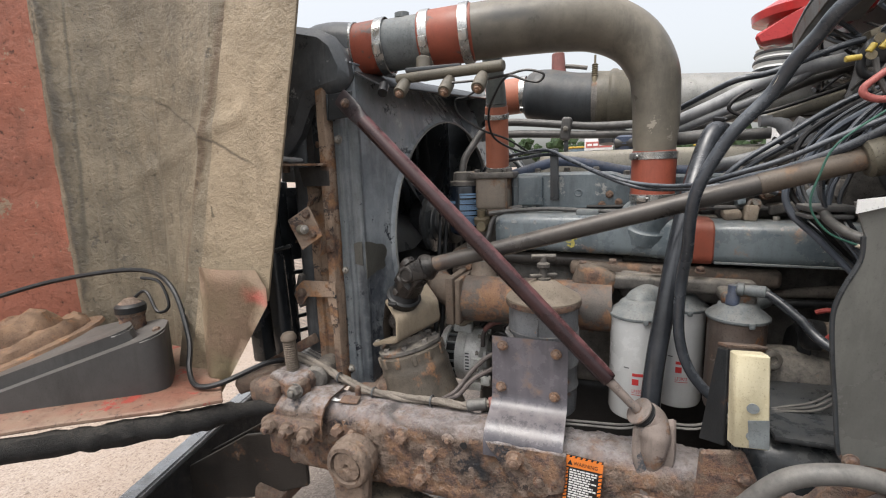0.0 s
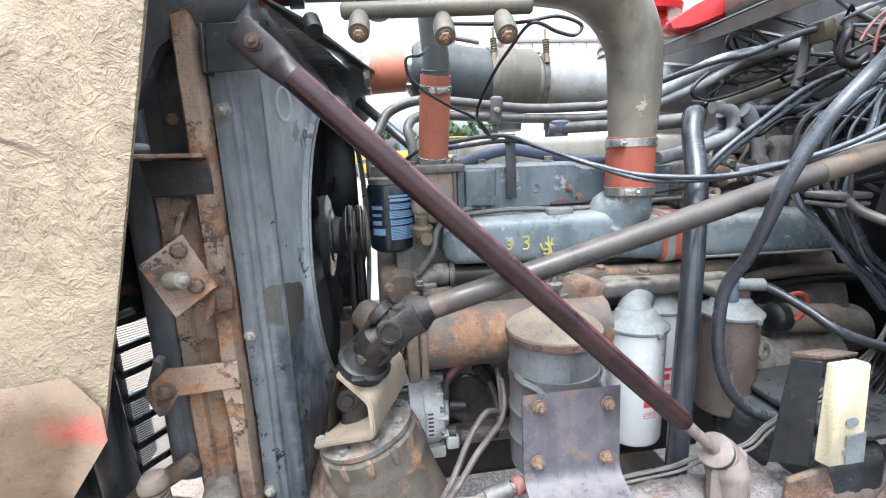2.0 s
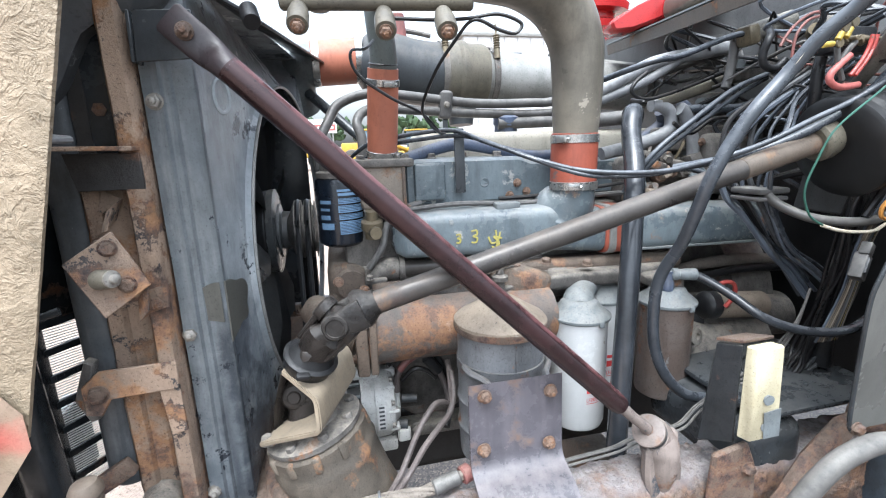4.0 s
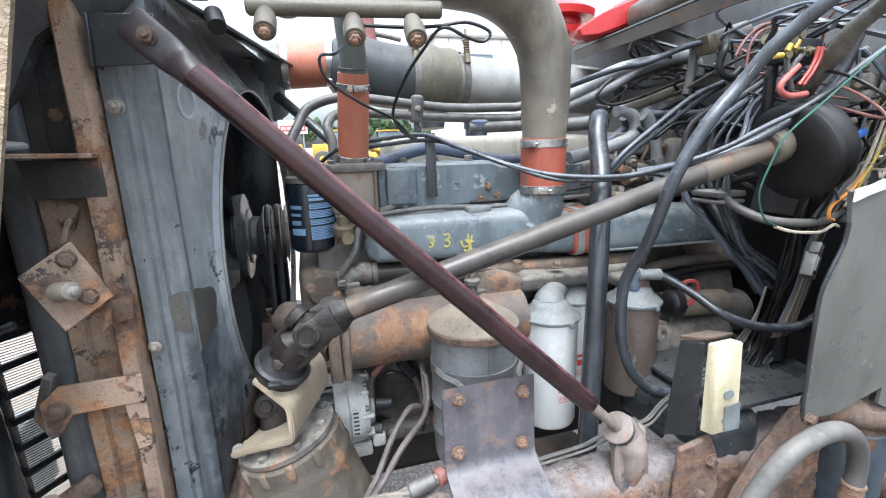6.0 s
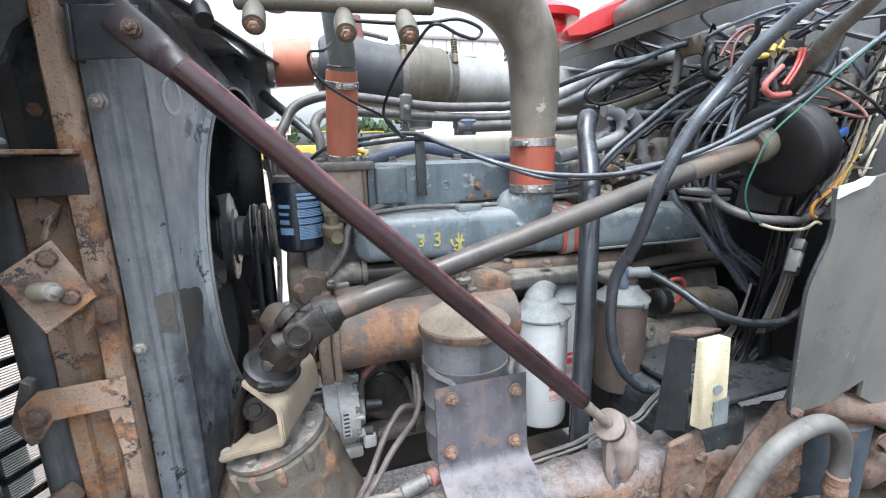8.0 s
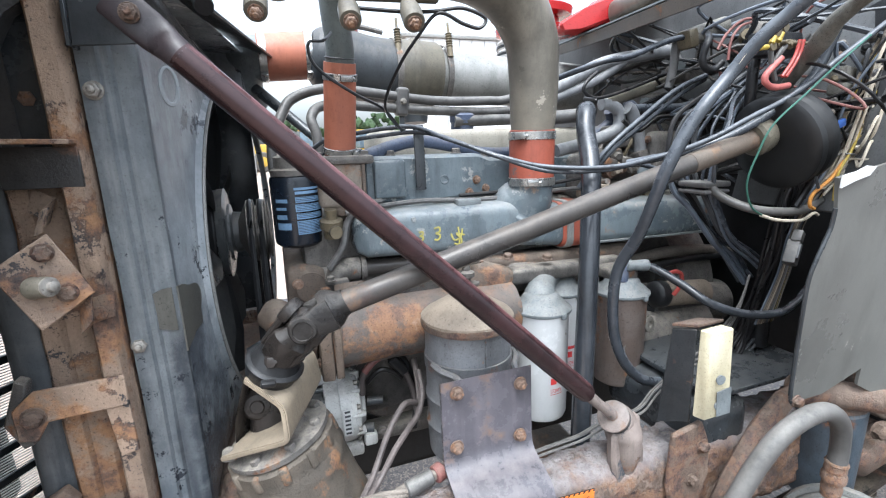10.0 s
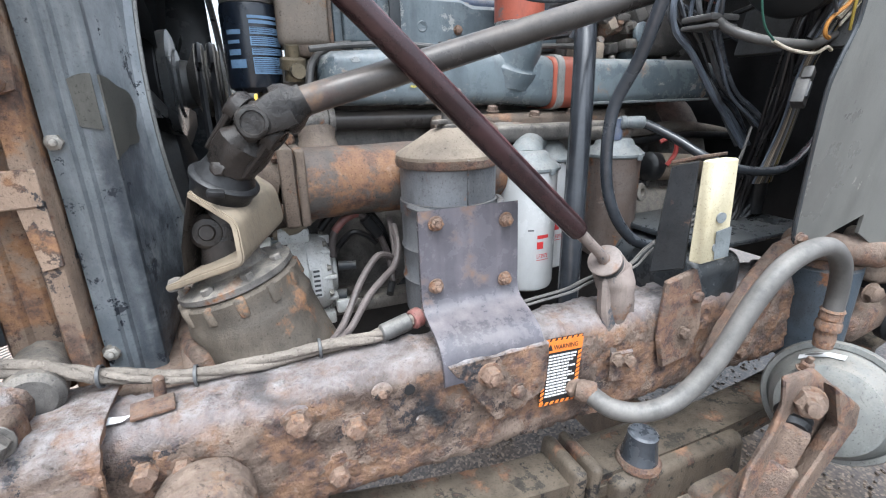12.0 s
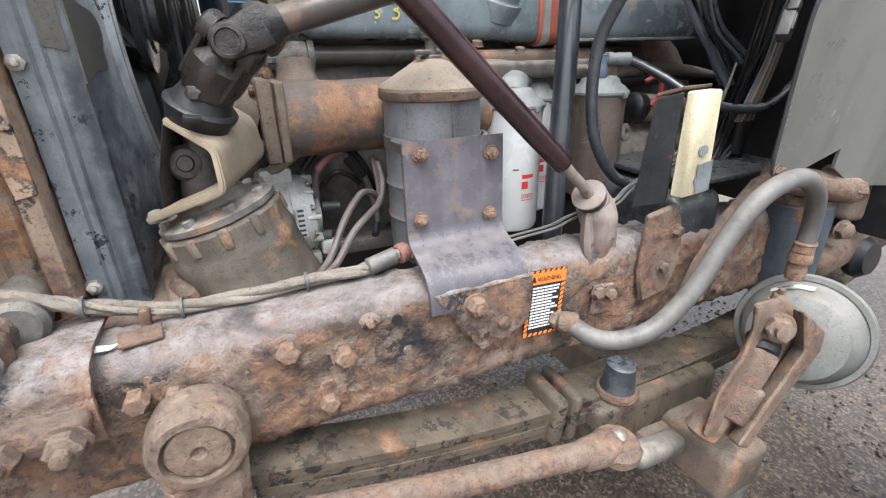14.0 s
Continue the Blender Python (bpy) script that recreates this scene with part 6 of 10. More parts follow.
def fan_shroud():
    s = thing("fan_shroud", "worn blue-grey sheet metal fan shroud with a torn patch", "fan shroud", (-0.7, 1.55, 0.93))
    Y0, Y1, X0, X1, Z0, Z1 = 1.112, 2.08, -0.763, -0.697, 0.90, 1.80
    cy, cz, R = 1.643, 1.305, 0.383

    def lean(y):
        return -0.647 + 0.128 * (y - 1.5)

    # near side, stamped with a shallow step
    bm = B()
    prof = [(X0, Y0 + 0.02), (X0 + 0.003, Y0), (X0 + 0.026, Y0 - 0.001), (X0 + 0.030, Y0 + 0.004), (X0 + 0.038, Y0 + 0.005), (X0 + 0.042, Y0 + 0.010), (X0 + 0.058, Y0 + 0.012), (X1, Y0 + 0.014), (X1 + 0.003, Y0 + 0.0165), (X1 + 0.005, Y0 + 0.024)]
    rows = []
    for k in range(61):
        z = Z0 + (Z1 - Z0) * k / 60
        rows.append([bm.verts.new((x, y + 0.0035 * noise.noise(Vector((x * 14, z * 9, 1))), z)) for x, y in prof])
    for a, b in zip(rows, rows[1:]):
        for i in range(len(prof) - 1):
            bm.faces.new((a[i], a[i + 1], b[i + 1], b[i]))
    bmesh.ops.solidify(bm, geom=bm.faces[:], thickness=0.003)
    part("side_sheet", bm, SHROUD, s, smooth=30)
    # rear sheet, drawn from the box outline to the leaning round opening: two skins
    bm = B()
    n = 120
    layers = []
    for dx in (0.0, -0.004):
        inner, roll, midr, outer = [], [], [], []
        for k in range(n):
            q = 2 * math.pi * k / n
            cs, sn = math.cos(q), math.sin(q)
            fy = ((Y1 - cy) if cs > 0 else (cy - Y0 - 0.016)) / max(abs(cs), 1e-6)
            fz = ((Z1 - cz) if sn > 0 else (cz - Z0)) / max(abs(sn), 1e-6)
            e = max(min(fy, fz), R + 0.012)
            yi, yr = cy + cs * R, cy + cs * (R + 0.008)
            xo = X1 + dx if cs < 0.5 else lean(cy + cs * e) - 0.01 + dx
            inner.append(bm.verts.new((lean(yi) + 0.014 + dx, yi, cz + sn * R)))
            roll.append(bm.verts.new((lean(yr) + 0.002 + dx, yr, cz + sn * (R + 0.008))))
            g = (R + 0.008 + e) / 2
            midr.append(bm.verts.new(((lean(yr) + xo) / 2 + 0.002, cy + cs * g, cz + sn * g)))
            outer.append(bm.verts.new((xo, cy + cs * e, cz + sn * e)))
        for k in range(n):
            j = (k + 1) % n
            for a, b in ((inner, roll), (roll, midr), (midr, outer)):
                bm.faces.new((a[k], a[j], b[j], b[k]))
        layers.append((inner, outer))
    for g, w in zip(layers[0], layers[1]):
        for k in range(n):
            j = (k + 1) % n
            bm.faces.new((g[k], g[j], w[j], w[k]))
    part("rear_sheet", bm, SHROUD, s, smooth=30)
    part("far_side_sheet", box(B(), (-0.70, Y1 + 0.02, (Z0 + Z1) / 2), (0.20, 0.004, Z1 - Z0 - 0.012), 0.001), BLACKSTEEL, s)
    part("top_sheet", slab(B(), [(X0, Y0, Z1), (X1, Y0, Z1), (lean(Y1), Y1, Z1), (X0, Y1, Z1)], (0, 0, 0.004), 0.001), SHROUD, s)
    rim = []
    for k in range(49):
        q = 2 * math.pi * k / 48
        y = cy + R * math.cos(q)
        rim.append((lean(y) + 0.014, y, cz + R * math.sin(q)))
    part("opening_rim", tube(B(), rim, 0.0035, 6, 3), GALV, s, "bare bright rolled rim")
    # baffle along the top, hanging over the opening
    part("rubber_baffle", slab(B(), [(-0.69, 1.12, 1.775), (-0.615, 1.13, 1.735), (-0.50, 1.95, 1.79), (-0.60, 2.0, 1.83)], (0, 0, 0.006), 0.001), RUBBER, s, "black rubber top baffle")
    # torn patch over the ridge, showing the dull sheet under the paint
    bare = worn("bare_shroud", (0.125, 0.122, 0.105), (0.075, 0.073, 0.065), 0.6, scale=8, bump=0.3)
    near_half, far_half = [], []
    for k in range(23):
        q = -math.pi / 2 + math.pi * k / 22
        rr = 1 + 0.16 * noise.noise(Vector((math.cos(q) * 2, math.sin(q) * 2, 5)))
        near_half.append((-0.6985 - 0.046 * rr * math.cos(q), Y0 + 0.0075, 1.296 + 0.034 * rr * math.sin(q)))
        rr = 1 + 0.32 * noise.noise(Vector((math.cos(q) * 2, math.sin(q) * 2, 9)))
        w = 0.70 * rr * math.cos(q)
        far_half.append((-0.694 + 0.019 * w, 1.127 + 0.136 * w, 1.276 + 0.053 * rr * math.sin(q)))
    part("worn_patch", slab(B(), near_half, (0, -0.0016, 0), 0), bare, s, "patch worn down to dull metal")
    part("worn_patch", slab(B(), far_half, (0.0025, 0, 0), 0), bare, s, "patch worn down to dull metal")
    for p in ((-0.746, Y0 - 0.001, 1.609), (-0.750, Y0 + 0.001, 1.25), (-0.752, Y0, 0.955)):
        bolt(s, p, (0, -1, 0), 0.0115, 0.010, BOLTGREY, True, 0.004)
    loop = [Vector((-0.668, 1.170, 1.622)) + Vector((0.8, 0.4, 0)) * 0.0125 * math.cos(q) + Vector((0, 0, 0.026 * math.sin(q))) for q in [2 * math.pi * k / 16 for k in range(17)]]
    part("oval_clip", tube(B(), loop, 0.0035, 6, 2), SHROUD, s, "shallow painted oval loop")


fan_shroud()


def fan():
    f = thing("engine_fan", "black engine cooling fan with a drive hub", "fan", (-0.62, 1.555, 0.98))
    c = Vector((-0.70, 1.58, 1.33))
    centre = Vector((-0.712, 1.636, 1.312))
    for k in range(9):
        q = 2 * math.pi * k / 9 + 0.25
        d = Vector((0, math.cos(q), math.sin(q)))
        t = Vector((0, -math.sin(q), math.cos(q)))
        bm = B()
        rows = []
        for i in range(9):
            r = 0.07 + 0.285 * i / 8
            w = 0.034 + 0.052 * min(1, i / 5)
            tw = 0.85 - 0.35 * i / 8
            rows.append([bm.verts.new(centre + d * r + (t * math.cos(tw) + Vector((1, 0, 0)) * math.sin(tw)) * w * (j / 3 - 0.5) * 2 + Vector((0.01 * math.sin(j), 0, 0))) for j in range(4)])
        for a, b in zip(rows, rows[1:]):
            for j in range(3):
                bm.faces.new((a[j], a[j + 1], b[j + 1], b[j]))
        bmesh.ops.solidify(bm, geom=bm.faces[:], thickness=0.004)
        part("blade", bm, FANGREY, f)
    part("hub", lathe(B(), c, (1, 0, 0), [(-0.03, 0.06), (-0.02, 0.10), (0.02, 0.105), (0.028, 0.10), (0.03, 0.07)], 36), RUBBER, f)
    part("clutch_disc", lathe(B(), c + Vector((0.03, 0, 0)), (1, 0, 0), [(-0.012, 0.085), (-0.004, 0.106), (0.012, 0.108), (0.016, 0.098), (0.017, 0.07), (0.022, 0.068), (0.026, 0.05), (0.07, 0.045)], 40), FANGREY, f)
    p = thing("fan_pulley", "black multi-groove fan pulley with belts", "pulley", (-0.585, 1.545, 1.26))
    pc = Vector((-0.63, 1.548, 1.335))
    prof = []
    for g in range(4):
        a = 0.012 * g
        prof += [(0.02 + a, 0.074), (0.0235 + a, 0.074), (0.026 + a, 0.060), (0.0295 + a, 0.060), (0.032 + a, 0.074)]
    part("pulley_wheel", lathe(B(), pc, (1, 0, 0), [(0.0, 0.03), (0.01, 0.05)] + prof + [(0.072, 0.03)], 44), CASTING, p)
    bm = B()
    for g in range(2):
        x = pc.x + 0.028 + 0.022 * g
        loop = []
        for k in range(16):
            q = math.pi * k / 15
            loop.append(Vector((x, pc.y + 0.07 * math.cos(q), pc.z + 0.07 * math.sin(q))))
        for k in range(16):
            q = math.pi + math.pi * k / 15
            loop.append(Vector((x, 1.48 + 0.09 * math.cos(q), 0.92 + 0.09 * math.sin(q))))
        loop.append(loop[0])
        tube(bm, loop, 0.007, 6, 2)
    part("belt", bm, RUBBER, p, "black drive belts")
    part("crank_pulley", lathe(B(), (-0.61, 1.48, 0.92), (1, 0, 0), [(0, 0.06), (0.006, 0.09), (0.02, 0.084), (0.034, 0.09), (0.05, 0.084), (0.06, 0.06)], 36), CASTING, p)


fan()


# ---- charge air pipe across the top ----
def charge_pipe():
    p = thing("charge_air_pipe", "dusty taupe charge air pipe with red silicone couplers", "air pipe", (-0.3, 1.25, 1.42))
    A, Bp, C, D = Vector((-0.735, 1.20, 1.848)), Vector((-0.645, 1.209, 1.854)), Vector((-0.525, 1.222, 1.860)), Vector((-0.415, 1.24, 1.867))
    ax = (D - A).normalized()
    part("coupler", cyl(B(), A, Bp + ax * 0.01, 0.070, 0.070, 36, 0.002), REDHOSE, p, "red silicone coupler")
    part("short_pipe", cyl(B(), Bp, C + ax * 0.01, 0.0655, 0.0655, 36, 0.002), CAPGREY, p, "grey metal spigot")
    part("coupler", cyl(B(), C - ax * 0.012, D + ax * 0.016, 0.070, 0.070, 36, 0.002), REDHOSE, p, "sooty red silicone coupler")
    for f in (0.03, 0.295, 0.675, 0.995):
        clamp(p, A + (D - A) * f, ax, 0.0725, 0.025, (0.1, -1, -0.3))
    pts = [(-0.42, 1.24, 1.867), (-0.31, 1.262, 1.873), (-0.18, 1.29, 1.875), (-0.09, 1.31, 1.864), (-0.012, 1.328, 1.822), (0.034, 1.335, 1.75), (0.045, 1.338, 1.67), (0.046, 1.34, 1.60), (0.046, 1.342, 1.548)]
    part("elbow_pipe", tube(B(), pts, [0.069, 0.069, 0.069, 0.067, 0.063, 0.059, 0.0565, 0.054, 0.05], 36, 10), TAUPE, p)
    part("coupler", cyl(B(), (0.047, 1.345, 1.552), (0.045, 1.343, 1.425), 0.0535, 0.0535, 36, 0.003), REDHOSE, p, "faded red silicone coupler")
    clamp(p, (0.047, 1.345, 1.538), (0, 0, 1), 0.054, 0.019, (-0.85, -0.6, 0))
    clamp(p, (0.046, 1.343, 1.432), (0, 0, 1), 0.054, 0.019, (-0.45, -0.9, 0))
    part("weld_boss", lathe(B(), Bp.lerp(C, 0.5) + Vector((0, -0.01, 0.062)), (0, -0.1, 1), [(0, 0.02), (0.012, 0.019), (0.014, 0.012)], 16), CAPGREY, p)
    # rubber isolators on the carrier below the pipe
    h = thing("pipe_hanger", "dusty pipe hanger bar with rubber isolators below the air pipe", "bracket", (-0.42, 1.10, 1.68))
    part("bar", rough_up(cyl(B(), (-0.56, 1.108, 1.745), (-0.28, 1.066, 1.742), 0.0125, 0.0125, 16, 0.003), 0.001, 50), BRONZE, h)
    part("slotted_strip", box(B(), (-0.47, 1.125, 1.765), (0.14, 0.02, 0.012), 0.003, (0, 0, 7)), BLACKSTEEL, h)
    for x, y, z in ((-0.536, 1.064, 1.704), (-0.415, 1.046, 1.695), (-0.330, 1.026, 1.692)):
        a = Vector((x, y, z))
        d = Vector((0.05, 0.75, 0.65)).normalized()
        iso = part("isolator", lathe(B(), a, d, [(0, 0.0145), (0.003, 0.0155), (0.03, 0.0155), (0.036, 0.0145), (0.05, 0.012)], 24), BRONZE, h, "grey-brown rubber isolator")
        part("bolt", hexbolt(B(), a, -d, 0.0095, 0.008, True, 0.003), BOLT, iso)
    part("drop_stub", cyl(B(), (-0.505, 1.15, 1.80), (-0.505, 1.145, 1.745), 0.019, 0.018, 18, 0.003), TAUPE, h)
    part("isolator", lathe(B(), (-0.60, 1.10, 1.715), (-0.2, 0.75, 0.65), [(0, 0.012), (0.003, 0.013), (0.035, 0.013)], 20), RUBBER, h, "black rubber isolator")


charge_pipe()


def strut_rod():
    s = thing("brace_rod", "glossy maroon diagonal brace rod with a flattened bolted end", "brace rod", (-0.3, 1.02, 1.05))
    top, low = Vector((-0.677, 1.052, 1.690)), Vector((0.0125, 0.979, 1.021))
    d = (low - top).normalized()
    a = top + d * 0.066
    side = Vector((0, -1, 0)) - d * Vector((0, -1, 0)).dot(d)
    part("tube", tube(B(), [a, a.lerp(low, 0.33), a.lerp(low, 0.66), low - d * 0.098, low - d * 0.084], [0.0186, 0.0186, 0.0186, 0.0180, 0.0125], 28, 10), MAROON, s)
    # flattened eye
    up = d.cross(side.normalized())
    bm = B()
    rows = []
    for f, wd, th in ((-0.029, 0.0195, 0.003), (-0.026, 0.0225, 0.0035), (0.015, 0.0228, 0.0035), (0.032, 0.0225, 0.0045), (0.042, 0.0215, 0.0085), (0.052, 0.0198, 0.0150), (0.070, 0.0187, 0.0187)):
        c = top + d * f
        rows.append([bm.verts.new(c + up.normalized() * wd * math.cos(2 * math.pi * k / 20) + side.normalized() * th * math.sin(2 * math.pi * k / 20)) for k in range(20)])
    for x, y in zip(rows, rows[1:]):
        for k in range(20):
            bm.faces.new((x[k], x[(k + 1) % 20], y[(k + 1) % 20], y[k]))
    bm.faces.new(rows[0])
    bm.faces.new(rows[-1])
    part("flattened_end", bm, worn("dark_eye", (0.045, 0.034, 0.037), (0.022, 0.018, 0.02), 0.36, dust=0.08, dustcol=(0.16, 0.1, 0.1), rust=0.15, scale=6, bump=0.1), s, "dark flattened eye")
    bolt(s, top - Vector((0, 0.005, 0)), (0, -1, 0), 0.011, 0.010, RUST, True, 0.005)
    t = thing("brace_tab", "dark steel corner tab on the radiator channel", "bracket", (-0.72, 1.08, 1.64))
    part("tab_plate", slab(B(), [(-0.746, 1.078, 1.722), (-0.671, 1.068, 1.722), (-0.675, 1.066, 1.660), (-0.750, 1.078, 1.657)], (0, 0.006, 0), 0.001), BLACKSTEEL, t)
    part("tab_leg", slab(B(), [(-0.754, 1.078, 1.722), (-0.756, 1.078, 1.657), (-0.756, 1.11, 1.657), (-0.754, 1.11, 1.722)], (0.005, 0, 0), 0.001), BLACKSTEEL, t)


strut_rod()


# ---- steering ----
def steering():
    s = thing("steering_shaft", "dusty steel steering shaft with greasy universal joints", "steering shaft", (-0.1, 1.05, 1.2))
    a, b = Vector((-0.463, 1.052, 1.289)), Vector((0.372, 1.030, 1.521))
    d = (b - a).normalized()
    part("tube", tube(B(), [a, a.lerp(b, 0.3), a.lerp(b, 0.68), b], 0.0192, 28, 10), SHAFT, s)
    part("sleeve", cyl(B(), a.lerp(b, 0.80), b, 0.0200, 0.0202, 28, 0.001), SLEEVE, s, "brown dusty slip sleeve")
    # upper yoke
    side = Vector((0, -1, 0.1)).normalized()
    up = d.cross(side).normalized()
    side = up.cross(d)

    def yoke(o, dd, sd, L, w, r0):
        """A forked yoke: a flared socket and two tapering arms that end in round bearing bosses."""
        u = dd.cross(sd).normalized()
        m = Matrix((dd, sd, u)).transposed()
        bm = lathe(B(), o, dd, [(-0.012, r0), (-0.004, r0 * 1.06), (0.006, w * 0.98), (0.016, w * 1.12), (0.024, w * 1.06), (0.027, w * 0.72), (0.018, w * 0.5)], 28)
        for k in (-1, 1):
            c = o + dd * (0.018 + L) + sd * w * k
            rows = []
            for f, hw, th in ((0.0, 0.027, 0.006), (0.3, 0.0265, 0.0078), (0.6, 0.0245, 0.0082), (0.85, 0.0235, 0.0082), (1.0, 0.0225, 0.0078)):
                q = (o + dd * 0.010).lerp(o + dd * (0.018 + L), f) + sd * w * k
                rows.append([bm.verts.new(q + u * hw * math.cos(a_) * (1 - 0.1 * math.cos(2 * a_)) + sd * th * math.sin(a_)) for a_ in (2 * math.pi * i_ / 14 for i_ in range(14))])
            for x_, y_ in zip(rows, rows[1:]):
                for i_ in range(14):
                    bm.faces.new((x_[i_], x_[(i_ + 1) % 14], y_[(i_ + 1) % 14], y_[i_]))
            bm.faces.new(rows[0])
            bm.faces.new(rows[-1])
            lathe(bm, c - sd * k * 0.0085, sd * k, [(0, 0.018), (0.001, 0.0215), (0.014, 0.0212), (0.0175, 0.0185), (0.018, 0.015), (0.016, 0.014), (0.0165, 0.002)], 26)
        return rough_up(bm, 0.0016, 40)

    j1 = Vector((-0.516, 1.058, 1.266))
    dn = (j1 - a).normalized()
    sdn = (side - dn * side.dot(dn)).normalized()
    part("upper_yoke", yoke(a, dn, sdn, (j1 - a).length - 0.018, 0.030, 0.0205), YOKE, s, "greasy dark yoke")
    low = Vector((-0.573, 1.108, 1.188))
    d2 = (j1 - low).normalized()
    un = dn.cross(sdn).normalized()
    sd2 = (un - d2 * un.dot(d2)).normalized()
    part("joint_cross", rough_up(cyl(cyl(B(), j1 - sdn * 0.036, j1 + sdn * 0.036, 0.0145), j1 - sd2 * 0.036, j1 + sd2 * 0.036, 0.0145), 0.003, 50), GREASE, s, "grease-caked cross")
    lump = bmesh.ops.create_icosphere(bm_ := B(), subdivisions=3, radius=0.024) and bm_
    bmesh.ops.translate(lump, verts=lump.verts, vec=j1)
    part("grease_lump", rough_up(lump, 0.012, 55), GREASE, s, "caked lump of old grease")
    part("grease_coat", rough_up(lathe(B(), low + d2 * 0.026, d2, [(0, 0.028), (0.012, 0.034), (0.035, 0.036), (0.055, 0.033), (0.07, 0.024), (0.078, 0.012)], 26), 0.008, 38), GREASE, s, "thick coat of black grease")
    part("lower_yoke", yoke(low + d2 * 0.034, d2, sd2, (j1 - low).length - 0.052, 0.029, 0.027), GREASE, s, "greasy black yoke")
    part("spline_stub", rough_up(lathe(B(), low - d2 * 0.02, d2, [(0, 0.030), (0.02, 0.031), (0.045, 0.030), (0.06, 0.027)], 22), 0.003, 45), GREASE, s)
    part("clamp_bolt", rough_up(hexbolt(B(), low + d2 * 0.030 + Vector((-0.012, -0.029, 0)), (-0.25, -1, 0.1), 0.0115, 0.010), 0.001, 60), GREASE, s)
    g = thing("steering_gear", "rusty steering gear box with a tan guard on top", "steering gear", (-0.57, 1.1, 0.9))
    ax = Vector((-0.27, 0.03, 0.96)).normalized()
    base = Vector((-0.540, 1.135, 0.905))
    part("body", rough_up(lathe(B(), base, ax, [(-0.09, 0.112), (0, 0.100), (0.06, 0.094), (0.075, 0.097), (0.085, 0.094), (0.105, 0.091), (0.122, 0.092), (0.128, 0.084)], 40), 0.003, 18), GEARCAST, g, "streaked rusty casting")
    part("top_flange", rough_up(lathe(B(), base + ax * 0.128, ax, [(0, 0.082), (0.003, 0.088), (0.012, 0.088), (0.015, 0.08), (0.022, 0.055), (0.04, 0.045)], 36), 0.003, 22), CASTING, g)
    _, s1, t1 = basis(ax)
    for k in range(12):
        q = 2 * math.pi * k / 12
        out_ = s1 * math.cos(q) + t1 * math.sin(q)
        part("rib", rough_up(box(B(), base + ax * 0.112 + out_ * 0.087, (0.016, 0.014, 0.030), 0.004, Matrix((out_, ax.cross(out_), ax)).transposed(), 2), 0.002, 50), GEARCAST, g)
    for k in range(8):
        q = 2 * math.pi * k / 8 + 0.3
        part("bolt", rough_up(hexbolt(B(), base + ax * 0.140 + (s1 * math.cos(q) + t1 * math.sin(q)) * 0.074, ax, 0.011, 0.012), 0.001, 60), CASTING, g)
    # tan sheet guard: a bent plate whose top lies square to the leaning input shaft
    n = Vector((0.39, -0.28, 0.878)).normalized()
    P, T, L_ = Vector((-0.558, 1.036, 1.143)), Vector((-0.500, 1.180, 1.162)), Vector((-0.614, 1.080, 1.181))
    K = L_ + (T - P)
    Q, U = Vector((-0.556, 1.028, 1.084)), Vector((-0.492, 1.172, 1.104))
    F1, F2 = Vector((-0.664, 1.086, 1.041)), Vector((-0.585, 1.165, 1.058))
    gt = part("guard", strap_sheet([L_, P, Q, F1], [K, T, U, F2], 0.0095, 0.015), TAN, g, "tan bent strap guard with rounded corners")
    part("guard_lug", rough_up(hexbolt(B(), (-0.652, 1.096, 1.044), (-0.2, -0.1, 1), 0.012, 0.012), 0.001, 50), CASTING, gt)
    part("guard_bolt", hexbolt(B(), (-0.588, 1.075, 1.066), (-0.25, 0, 1), 0.011, 0.010), TAN, gt)
    part("guard_back", rough_up(slab(B(), [L_ - n * 0.004, L_.lerp(K, 0.8) - n * 0.004, (-0.61, 1.16, 1.06), (-0.645, 1.115, 1.05), (-0.640, 1.10, 1.10)], (0.006, 0.004, 0), 0.002), 0.001, 30), GREASE, gt, "greasy dark back edge")
    col = Vector((-0.568, 1.100, 1.188)) - n * 0.006
    part("collar", lathe(B(), col, n, [(-0.016, 0.040), (0, 0.043), (0.004, 0.046), (0.010, 0.047), (0.013, 0.044), (0.014, 0.040), (0.026, 0.034), (0.038, 0.028)], 36), RUBBER, gt, "black dished collar")
    part("collar_tab", box(B(), col + n * 0.010 + Vector((-0.012, -0.047, -0.012)), (0.022, 0.012, 0.010), 0.003, (20, 10, 10)), RUBBER, gt)
    part("dark_core", rough_up(lathe(B(), (-0.585, 1.135, 1.045), Vector((0.1, -0.05, 1)), [(0, 0.040), (0.02, 0.038), (0.05, 0.036), (0.08, 0.03), (0.11, 0.024)], 24), 0.005, 30), GREASE, g)
    part("core_plug", lathe(B(), (-0.600, 1.122, 1.113), (-0.15, -1, 0.15), [(0, 0.027), (0.012, 0.026), (0.018, 0.020), (0.019, 0.012), (0.022, 0.010)], 22), GREASE, g)
    part("foot", rough_up(box(B(), (-0.625, 1.115, 0.905), (0.08, 0.07, 0.06), 0.014, (0, 12, 20), 3), 0.004, 25), RUST, g)


steering()


